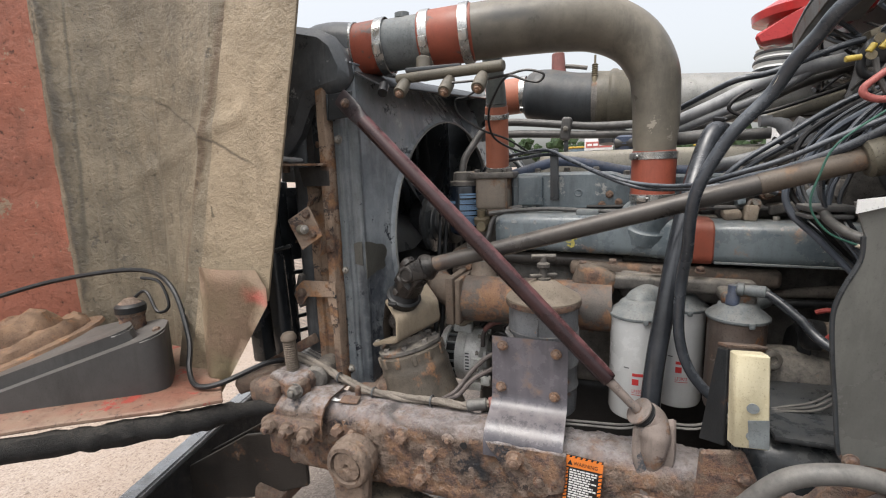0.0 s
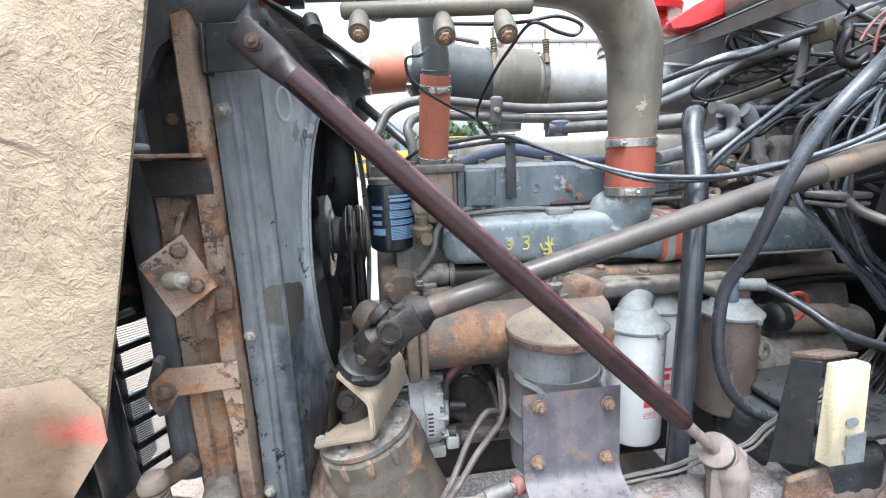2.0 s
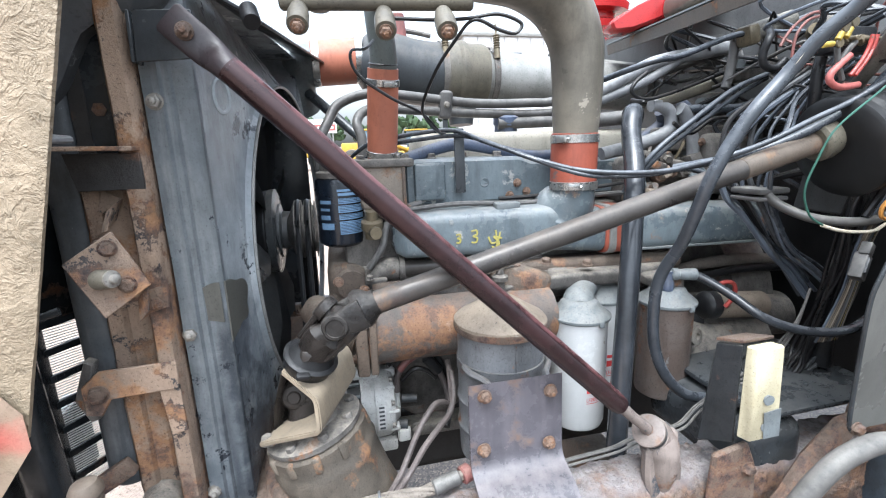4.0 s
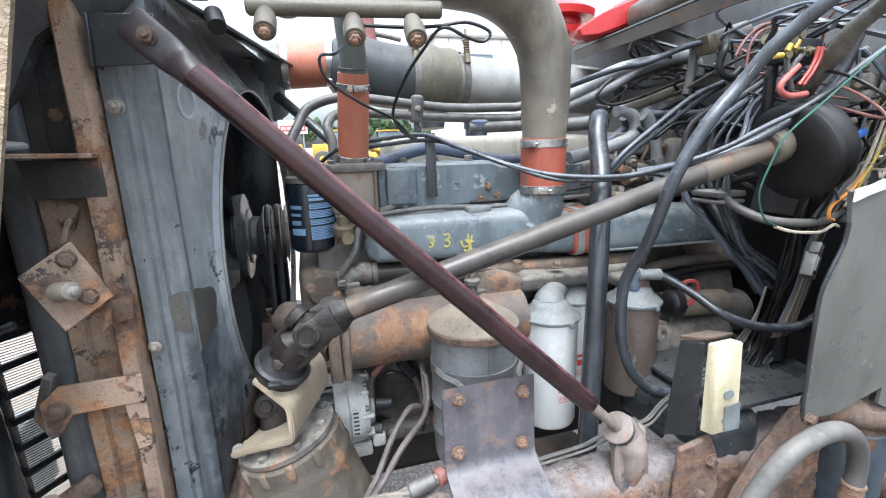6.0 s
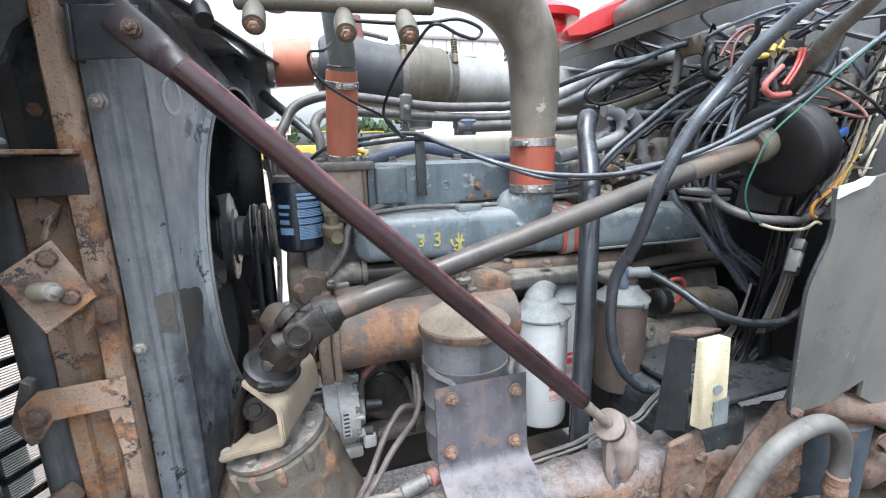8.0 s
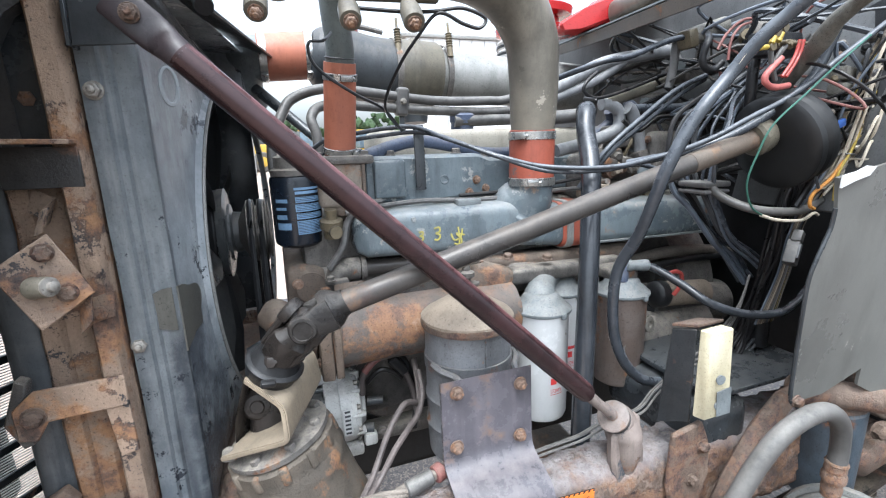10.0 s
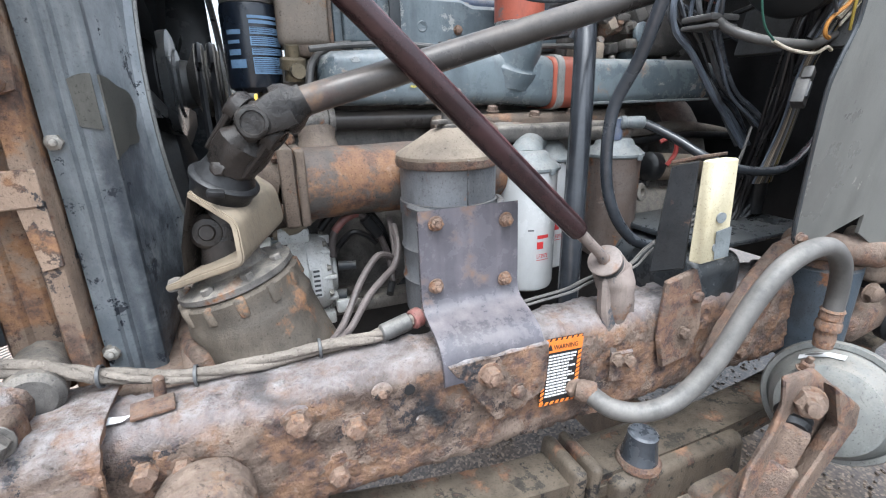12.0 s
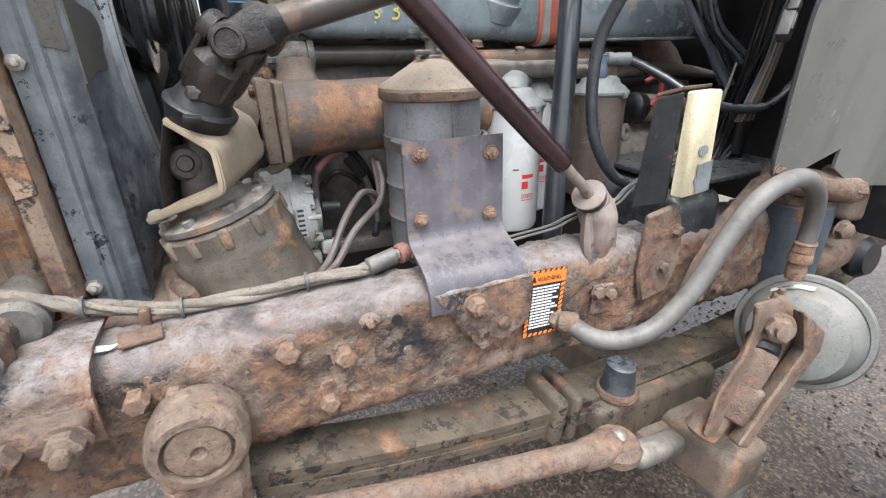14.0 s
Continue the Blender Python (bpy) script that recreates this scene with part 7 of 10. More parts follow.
def rail_loom():
    l_ = thing("cable_loom", "grey cloth-wrapped cable loom lying along the rail top", "cable loom", (-0.6, 1.05, 0.95))
    pts = [(-0.93, 1.06, 0.995), (-0.87, 1.05, 0.992), (-0.83, 1.045, 0.986), (-0.80, 1.045, 0.977), (-0.77, 1.045, 0.963), (-0.735, 1.043, 0.951), (-0.70, 1.04, 0.941), (-0.661, 1.04, 0.930), (-0.613, 1.04, 0.927), (-0.559, 1.04, 0.927), (-0.51, 1.04, 0.930), (-0.459, 1.04, 0.932), (-0.405, 1.04, 0.931), (-0.368, 1.04, 0.934), (-0.328, 1.045, 0.942), (-0.288, 1.06, 0.946)]
    core = spline(pts, 5)
    for k, (amp, rad) in enumerate(((0.0058, 0.0074), (0.0058, 0.0070), (0.0060, 0.0050))):
        turn = []
        for i, q in enumerate(core):
            a = 0.17 * i + 0.5 * math.sin(0.3 * i) + 2.1 * k
            grow = 1.25 - 0.45 * min(1.0, i / 32.0)
            turn.append(q + Vector((0, amp * grow * math.cos(a), amp * grow * math.sin(a) + 0.001)))
        part("twisted_strand", rough_up(tube(B(), turn, rad, 10, 3), 0.0008, 80), LOOM, l_, "cloth-wrapped strand")
    part("connector", rough_up(cyl(B(), (-0.376, 1.04, 0.934), (-0.325, 1.046, 0.943), 0.0145, 0.015, 14, 0.003), 0.001, 60), LINE, l_, "taped connector")
    part("connector_nut", cyl(B(), (-0.322, 1.046, 0.943), (-0.304, 1.053, 0.945), 0.017, 0.017, 12, 0.003), WIREPINK, l_)
    for x, z in ((-0.752, 0.957), (-0.475, 0.931), (-0.645, 0.929)):
        part("cable_tie", lathe(B(), (x, 1.04, z), (1, -0.05, 0.0), [(0, 0.0135), (0.0005, 0.0155), (0.0045, 0.0155), (0.005, 0.0135)], 14, cap=False), WIREGREY, l_)
    # this white sliver paints a narrow sheen onto the rail's top
    part("paper_scrap", slab(B(), [(-0.752, 0.980, 0.921), (-0.722, 0.979, 0.921), (-0.712, 0.986, 0.923), (-0.722, 0.986, 0.923), (-0.742, 0.992, 0.924)], (0, 0, 0.001), 0), LABELWHITE, l_, "white scrap standing in for a narrow sheen")
    lp = thing("cable_pair", "pair of grey cables looping up beside the alternator", "cable", (-0.4, 1.1, 0.96))
    part("cable", tube(B(), [(-0.455, 1.045, 0.932), (-0.425, 1.09, 0.94), (-0.385, 1.13, 0.991), (-0.348, 1.16, 1.021), (-0.325, 1.175, 1.018), (-0.305, 1.19, 1.005), (-0.297, 1.22, 1.036), (-0.29, 1.27, 1.06)], 0.0062, 8), DUSTCABLE, lp)
    part("cable", tube(B(), [(-0.445, 1.043, 0.932), (-0.415, 1.08, 0.935), (-0.38, 1.10, 0.974), (-0.345, 1.13, 0.990), (-0.315, 1.16, 1.0), (-0.300, 1.18, 1.03), (-0.295, 1.22, 1.06)], 0.0062, 8), DUSTCABLE, lp)


rail_loom()


# ---- engine ----
def engine_block():
    e = thing("engine_block", "grimy blue-grey diesel engine block", "engine", (0.0, 1.6, 0.70))
    part("crankcase", rough_up(box(B(), (0.03, 1.62, 1.06), (1.05, 0.42, 0.40), 0.02, seg=3), 0.004, 12), CASTING, e)
    part("oil_pan", rough_up(box(B(), (0.03, 1.60, 0.76), (1.0, 0.34, 0.22), 0.04, seg=3), 0.004, 12), RUBBER, e, "black oil pan")
    part("deck", rough_up(box(B(), (0.03, 1.58, 1.31), (1.05, 0.32, 0.13), 0.012, seg=2), 0.003, 14), CASTING, e)
    for k in range(5):
        part("core_plug", lathe(B(), (-0.30 + 0.2 * k, 1.42, 1.12), (0, -1, 0), [(0, 0.03), (0.006, 0.03), (0.008, 0.024), (0.003, 0.02)], 22), CASTING, e)
    part("front_cover", rough_up(box(B(), (-0.51, 1.60, 1.08), (0.06, 0.40, 0.38), 0.02, seg=3), 0.004, 16), RUSTCAST, e)
    part("front_boss", rough_up(lathe(B(), (-0.49, 1.44, 1.22), (0.1, -1, 0), [(0, 0.05), (0.03, 0.048), (0.04, 0.035), (0.045, 0.034)], 24), 0.003, 25), RUSTCAST, e)
    for x, z in ((-0.515, 1.245), (-0.50, 1.17), (-0.46, 1.22)):
        bolt(e, (x, 1.345, z), (0, -1, 0), 0.011, 0.010, BOLT)
    part("flywheel_housing", rough_up(lathe(B(), (0.52, 1.60, 1.05), (1, 0, 0), [(0, 0.20), (0.02, 0.27), (0.14, 0.28), (0.16, 0.26)], 40), 0.004, 12), CASTING, e)


engine_block()


def cylinder_head():
    h = thing("cylinder_head", "dusty blue-grey cylinder head casting with bolts", "cylinder head", (0.0, 1.56, 1.38))
    # front part, long and tapering to the rear, as a bevelled prism
    bm = slab(B(), [(-0.345, 1.428, 1.395), (-0.25, 1.432, 1.385), (0.02, 1.435, 1.395), (0.60, 1.435, 1.395), (0.60, 1.435, 1.485), (-0.02, 1.435, 1.488), (-0.05, 1.435, 1.50), (-0.315, 1.43, 1.502), (-0.345, 1.428, 1.49)], (0, 0.26, 0), 0.008)
    part("casting", rough_up(bm, 0.002, 18), BLUEGREY, h)
    part("plug", lathe(B(), (-0.146, 1.434, 1.440), (0, -1, 0), [(0, 0.0125), (0.003, 0.0125), (0.004, 0.010), (0.003, 0.008)], 18), BLUEGREY, h)
    part("raised_pad", rough_up(box(B(), (-0.285, 1.425, 1.448), (0.075, 0.02, 0.088), 0.006, seg=3), 0.001, 30), BLUEGREY, h)
    for x, z in ((-0.08, 1.405), (-0.035, 1.412), (-0.06, 1.435), (0.10, 1.41), (0.24, 1.41), (0.38, 1.41)):
        bolt(h, (x, 1.432, z), (0, -1, 0), 0.010, 0.009, BOLT)
    for k in range(9):
        bolt(h, (-0.27 + 0.085 * k, 1.47 + 0.02 * (k % 2), 1.502 if k < 3 else 1.489), (0, 0, 1), 0.012, 0.012, CASTING)
    c = thing("valve_cover", "pale dusty cream valve cover on the head", "valve cover", (0.1, 1.66, 1.50))
    part("cover", rough_up(box(B(), (0.12, 1.66, 1.52), (0.80, 0.22, 0.085), 0.02, seg=3), 0.002, 14), worn("cover_cream", (0.46, 0.43, 0.36), (0.33, 0.31, 0.27), 0.7, dust=0.4, scale=6, bump=0.15), c)
    part("filler_cap", lathe(B(), (-0.02, 1.62, 1.56), (0, -0.1, 1), [(0, 0.032), (0.02, 0.032), (0.024, 0.036), (0.045, 0.036), (0.05, 0.03)], 24), BLUEHOSE, c, "blue-grey filler cap")
    part("thin_post", box(B(), (-0.213, 1.413, 1.495), (0.024, 0.008, 0.15), 0.002, (0, -1, 0)), BLACKSTEEL, c)
    t = thing("thermostat_housing", "rust-streaked cast thermostat housing", "thermostat housing", (-0.40, 1.43, 1.37))
    part("housing", rough_up(box(B(), (-0.398, 1.445, 1.445), (0.105, 0.11, 0.105), 0.014, seg=3), 0.002, 25), worn("streaked_casting", (0.30, 0.255, 0.21), (0.17, 0.15, 0.13), 0.7, rust=0.42, rustcol=(0.24, 0.145, 0.09), dust=0.35, scale=7, bump=0.3), t)
    part("cap_flange", rough_up(box(B(), (-0.395, 1.44, 1.498), (0.135, 0.12, 0.018), 0.006, seg=2), 0.001, 30), CASTING, t)
    part("base_pad", rough_up(box(B(), (-0.375, 1.44, 1.387), (0.085, 0.09, 0.03), 0.01, seg=2), 0.001, 30), RUSTCAST, t)
    for x in (-0.445, -0.345):
        bolt(t, (x, 1.40, 1.507), (0, 0, 1), 0.010, 0.009, CASTING)
    part("seam", box(B(), (-0.352, 1.388, 1.445), (0.008, 0.006, 0.10), 0.002), RUSTCAST, t)
    part("drain_fitting", lathe(lathe(B(), (-0.43, 1.40, 1.33), (0, -0.2, 1), [(0, 0.018), (0.02, 0.018), (0.022, 0.025), (0.04, 0.025), (0.044, 0.014), (0.065, 0.014)], 16), (-0.43, 1.39, 1.345), (0.2, -1, 0), [(0, 0.012), (0.02, 0.012), (0.022, 0.015), (0.03, 0.014)], 12), BRASS, t, "brass drain cock")
    part("small_hose", tube(B(), [(-0.31, 1.42, 1.40), (-0.36, 1.40, 1.39), (-0.395, 1.39, 1.36), (-0.41, 1.38, 1.31), (-0.445, 1.38, 1.26)], 0.008, 8), LINE, t)


cylinder_head()


def coolant_hose():
    h = thing("coolant_hose", "faded orange silicone coolant hose with two clamps", "hose", (-0.39, 1.44, 1.50))
    a, b = Vector((-0.392, 1.45, 1.502)), Vector((-0.383, 1.405, 1.70))
    d = (b - a).normalized()
    part("hose", tube(B(), [a, a.lerp(b, 0.4), a.lerp(b, 0.8), b], [0.0345, 0.035, 0.0345, 0.0335], 28), ORANGEHOSE, h)
    clamp(h, a.lerp(b, 0.085), d, 0.0353, 0.015, (0.8, -0.5, 0))
    clamp(h, a.lerp(b, 0.86), d, 0.0347, 0.015, (0.2, -1, 0))
    part("metal_neck", tube(B(), [b - d * 0.01, b + d * 0.03, b + Vector((-0.004, -0.01, 0.09)), b + Vector((-0.012, -0.02, 0.20))], [0.031, 0.029, 0.029, 0.029], 24), worn("green_grey_pipe", (0.13, 0.145, 0.14), (0.085, 0.095, 0.092), 0.5, dust=0.3, scale=10, bump=0.1), h, "green-grey metal pipe")
    part("bead", lathe(B(), b + d * 0.006, d, [(0, 0.029), (0.003, 0.032), (0.006, 0.029)], 28, cap=False), RUBBER, h)


coolant_hose()


def coolant_filter():
    f = thing("coolant_filter", "dark navy spin-on filter with pale blue print", "filter", (-0.497, 1.448, 1.305))
    c = Vector((-0.497, 1.448, 1.308))
    part("can", lathe(B(), c, (0, 0, 1), [(0, 0.035), (0.003, 0.044), (0.010, 0.0525), (0.02, 0.054), (0.15, 0.054), (0.158, 0.052), (0.16, 0.04)], 40), NAVY, f)
    part("filter_head", rough_up(lathe(B(), c + Vector((0, 0, 0.16)), (0, 0, 1), [(0, 0.05), (0.012, 0.05), (0.016, 0.04), (0.04, 0.04), (0.044, 0.03)], 28), 0.002, 30), CASTING, f)

    def wrapped(q0, q1, z0, z1, r):
        bm = B()
        n = max(2, int((q1 - q0) / 0.12))
        rows = [[bm.verts.new(c + Vector((r * math.sin(q0 + (q1 - q0) * i / n), -r * math.cos(q0 + (q1 - q0) * i / n), z))) for i in range(n + 1)] for z in (z0, z1)]
        for i in range(n):
            bm.faces.new((rows[0][i], rows[0][i + 1], rows[1][i + 1], rows[1][i]))
        return bm

    rng = random.Random(6)
    for z0, z1 in ((0.034, 0.064), (0.068, 0.080), (0.084, 0.100), (0.104, 0.116), (0.122, 0.128), (0.131, 0.136)):
        a = part("text_block", wrapped(-0.12 + rng.uniform(0, 0.05), 1.15, z0, z1, 0.0545), LABELBLUE, f, "pale blue text block")
        if z1 - z0 > 0.011:
            z = z0 + 0.003
            bars = B()
            while z < z1 - 0.002:
                join(bars, wrapped(-0.05, 1.0 - rng.uniform(0, 0.3), z, z + 0.0011, 0.0549))
                z += 0.0034
            part("text_bars", bars, NAVY, a, smooth=0)
    for z0, z1 in ((0.045, 0.06), (0.068, 0.078), (0.088, 0.094), (0.104, 0.112)):
        part("text_block", wrapped(-0.95, -0.30 - rng.uniform(0, 0.2), z0, z1, 0.0545), LABELBLUE, f, "pale blue text block")


coolant_filter()


def intake_manifold():
    m = thing("intake_manifold", "blue-grey intake manifold box with yellow chalk marks", "intake manifold", (0.1, 1.35, 1.26))
    def loaf(stations, n=32, e=0.42):
        """A casting with a rounded oblong section: (x, y, z, half depth, half height) along its length."""
        bm = B()
        rings = []
        for x, y, z, hy, hz in stations:
            ring = []
            for k in range(n):
                q = 2 * math.pi * k / n
                ring.append(bm.verts.new((x, y + hy * math.copysign(abs(math.cos(q)) ** e, math.cos(q)), z + hz * math.copysign(abs(math.sin(q)) ** e, math.sin(q)))))
            rings.append(ring)
        for a, b in zip(rings, rings[1:]):
            for k in range(n):
                bm.faces.new((a[k], a[(k + 1) % n], b[(k + 1) % n], b[k]))
        bm.faces.new(rings[0])
        bm.faces.new(rings[-1])
        return rough_up(bm, 0.0018, 22)

    part("front_box", loaf([(-0.384, 1.412, 1.332, 0.030, 0.026), (-0.378, 1.411, 1.332, 0.050, 0.042), (-0.358, 1.4085, 1.332, 0.066, 0.052), (-0.28, 1.404, 1.332, 0.068, 0.054), (-0.2, 1.4005, 1.332, 0.070, 0.055), (-0.1, 1.397, 1.331, 0.074, 0.056),
                            (0.0, 1.393, 1.330, 0.078, 0.057), (0.06, 1.3905, 1.327, 0.080, 0.058), (0.11, 1.387, 1.320, 0.078, 0.056), (0.126, 1.385, 1.318, 0.070, 0.050)]), BLUEGREY, m)
    part("rear_box", loaf([(0.178, 1.374, 1.318, 0.070, 0.050), (0.186, 1.373, 1.318, 0.074, 0.053), (0.3, 1.360, 1.318, 0.073, 0.052), (0.42, 1.348, 1.318, 0.072, 0.051), (0.54, 1.338, 1.317, 0.070, 0.049), (0.585, 1.336, 1.316, 0.060, 0.043), (0.605, 1.336, 1.316, 0.035, 0.028)]), BLUEGREY, m)
    part("rear_lip", rough_up(slab(B(), [(0.19, 1.298, 1.268), (0.56, 1.266, 1.270), (0.56, 1.266, 1.276), (0.19, 1.298, 1.274)], (0, 0.10, 0), 0.001), 0.002, 30), CAPGREY, m, "worn pale lower lip")
    part("joint_sleeve", loaf([(0.120, 1.385, 1.318, 0.076, 0.055), (0.124, 1.385, 1.318, 0.080, 0.058), (0.184, 1.375, 1.318, 0.079, 0.057), (0.188, 1.374, 1.318, 0.075, 0.054)]), REDHOSE, m, "red silicone joint sleeve")
    part("joint_band", loaf([(0.126, 1.3845, 1.318, 0.0805, 0.0585), (0.127, 1.3845, 1.318, 0.083, 0.061), (0.142, 1.382, 1.318, 0.083, 0.061), (0.143, 1.382, 1.318, 0.0805, 0.0585)]), GALV, m, "dull steel band")
    part("pipe_neck", tube(B(), [(0.035, 1.385, 1.335), (0.040, 1.368, 1.372), (0.044, 1.352, 1.395), (0.046, 1.344, 1.415), (0.046, 1.343, 1.436)], [0.082, 0.076, 0.060, 0.051, 0.049], 30), BLUEGREY, m)
    for x in (-0.30, -0.18, -0.05, 0.24, 0.33, 0.42, 0.50):
        part("bolt", hexbolt(B(), (x, 1.40 if x < 0.1 else 1.37, 1.384 if x < 0.1 else 1.368), (0, 0, 1), 0.010, 0.012), BOLTGREY, m)
    part("bolt_boss", rough_up(box(B(), (-0.115, 1.36, 1.388), (0.06, 0.03, 0.02), 0.005), 0.001, 40), CAPGREY, m)
    part("chipped_corner", slab(B(), [(-0.328, 1.342, 1.366), (-0.322, 1.341, 1.370), (-0.312, 1.340, 1.368), (-0.309, 1.340, 1.362), (-0.316, 1.341, 1.360), (-0.325, 1.341, 1.361)], (0, -0.002, 0), 0), PALECHIP, m, "white paint chips")
    part("chipped_corner", slab(B(), [(-0.262, 1.3355, 1.368), (-0.255, 1.334, 1.37), (-0.251, 1.334, 1.364), (-0.254, 1.334, 1.357), (-0.260, 1.335, 1.359)], (0, -0.002, 0), 0), PALECHIP, m, "white paint chips")

    def chalk(strokes):
        bm = B()
        for s in strokes:
            tube(bm, [(x, 1.3415 - (x + 0.345) * 0.0765 - 0.0035, z) for x, z in s], 0.0023, 6, 4)
        for v in bm.verts:
            y = 1.3415 - (v.co.x + 0.345) * 0.0765 - 0.0025
            v.co.y = y + (v.co.y - y) * 0.25
        return bm

    def three(x, z, s=1.0):
        return [(x, z + 0.022 * s), (x + 0.012 * s, z + 0.024 * s), (x + 0.013 * s, z + 0.014 * s), (x + 0.004 * s, z + 0.011 * s), (x + 0.014 * s, z + 0.006 * s), (x + 0.01 * s, z - 0.004 * s), (x, z - 0.003 * s)]

    part("chalk_number", chalk([three(-0.247, 1.318, 0.7)]), CHALK, m, "yellow chalk 3")
    part("chalk_number", chalk([three(-0.212, 1.318)]), CHALK, m, "yellow chalk 3")
    part("chalk_mark", chalk([[(-0.172, 1.325), (-0.165, 1.31), (-0.15, 1.315), (-0.145, 1.335)], [(-0.165, 1.302), (-0.15, 1.298), (-0.148, 1.312), (-0.160, 1.325), (-0.14, 1.32)], [(-0.155, 1.34), (-0.152, 1.31), (-0.155, 1.295)]]), CHALK, m, "yellow chalk scrawl")
    ln = thing("fuel_return_line", "thin dusty fuel line along the cylinder head", "fuel line", (-0.1, 1.39, 1.38))
    part("line", tube(B(), [(-0.40, 1.37, 1.385), (-0.33, 1.375, 1.393), (-0.22, 1.38, 1.398), (-0.10, 1.38, 1.392), (0.0, 1.38, 1.392), (0.15, 1.38, 1.40), (0.3, 1.38, 1.40), (0.5, 1.38, 1.39)], 0.006, 8), LINE, ln)
    part("line", tube(B(), [(-0.12, 1.40, 1.402), (0.0, 1.395, 1.405), (0.14, 1.39, 1.418), (0.25, 1.38, 1.43)], 0.005, 8), WIREBLACK, ln)


intake_manifold()


def oil_cooler():
    o = thing("oil_cooler", "rust-flaked oil cooler cylinder with bolted ends", "oil cooler", (-0.35, 1.27, 1.08))
    part("shell", rough_up(lathe(B(), (-0.465, 1.280, 1.143), (1, 0.02, 0), [(0, 0.068), (0.06, 0.068), (0.12, 0.067), (0.2, 0.068), (0.42, 0.067)], 48), 0.0025, 22), worn("flaking_shell", (0.135, 0.125, 0.118), (0.085, 0.075, 0.066), 0.7, rust=0.56, rustcol=(0.23, 0.126, 0.076), dust=0.35, dustcol=(0.29, 0.185, 0.13), scale=6, bump=0.4), o)
    part("end_flange", rough_up(box(B(), (-0.478, 1.280, 1.148), (0.024, 0.150, 0.138), 0.006, seg=2), 0.0025, 40), RUSTCAST, o)
    part("end_flange", rough_up(box(B(), (-0.455, 1.280, 1.146), (0.018, 0.146, 0.134), 0.005, seg=2), 0.004, 45), RUSTCAST, o)
    part("end_bonnet", rough_up(tube(B(), [(-0.485, 1.28, 1.155), (-0.515, 1.285, 1.165), (-0.545, 1.31, 1.175), (-0.57, 1.36, 1.18)], [0.05, 0.045, 0.036, 0.036], 20), 0.003, 30), RUSTCAST, o)
    for q in (0.6, 2.2, 3.9, 5.5):
        bolt(o, (-0.491, 1.280 + 0.060 * math.cos(q), 1.15 + 0.060 * math.sin(q)), (-1, 0, 0), 0.009, 0.008, RUST)
    part("side_plug", lathe(B(), (-0.245, 1.222, 1.165), (0, -1, 0), [(0, 0.02), (0.006, 0.02), (0.008, 0.012)], 18), RUSTCAST, o)
    part("riser_neck", rough_up(lathe(B(), (-0.408, 1.315, 1.185), (0, 0.35, 1), [(0, 0.048), (0.02, 0.040), (0.035, 0.036), (0.055, 0.036)], 24), 0.003, 30), RUSTCAST, o, "cast neck up to the water pipe")
    p = thing("water_pipe", "dusty steel water pipe with a bolted elbow", "water pipe", (-0.3, 1.41, 1.24))
    part("pipe", cyl(B(), (-0.40, 1.40, 1.250), (-0.02, 1.375, 1.248), 0.020, 0.020, 20), SHAFT, p)
    part("elbow", rough_up(tube(B(), [(-0.375, 1.40, 1.25), (-0.405, 1.40, 1.25), (-0.425, 1.40, 1.24), (-0.43, 1.395, 1.20)], 0.027, 20), 0.002, 40), CASTING, p)
    part("elbow_flange", rough_up(box(B(), (-0.43, 1.385, 1.232), (0.05, 0.05, 0.014), 0.005), 0.001, 40), CASTING, p)
    bolt(p, (-0.445, 1.36, 1.24), (0, 0, 1), 0.010, 0.009, CASTING)
    part("collar", lathe(B(), (-0.372, 1.40, 1.25), (1, -0.05, 0), [(0, 0.03), (0.012, 0.03)], 20), CASTING, p)
    part("lower_bar", rough_up(box(B(), (0.09, 1.34, 1.232), (0.5, 0.04, 0.045), 0.015, (0, 0, -4), 3), 0.003, 20), RUSTCAST, p, "dusty cast gallery")


oil_cooler()


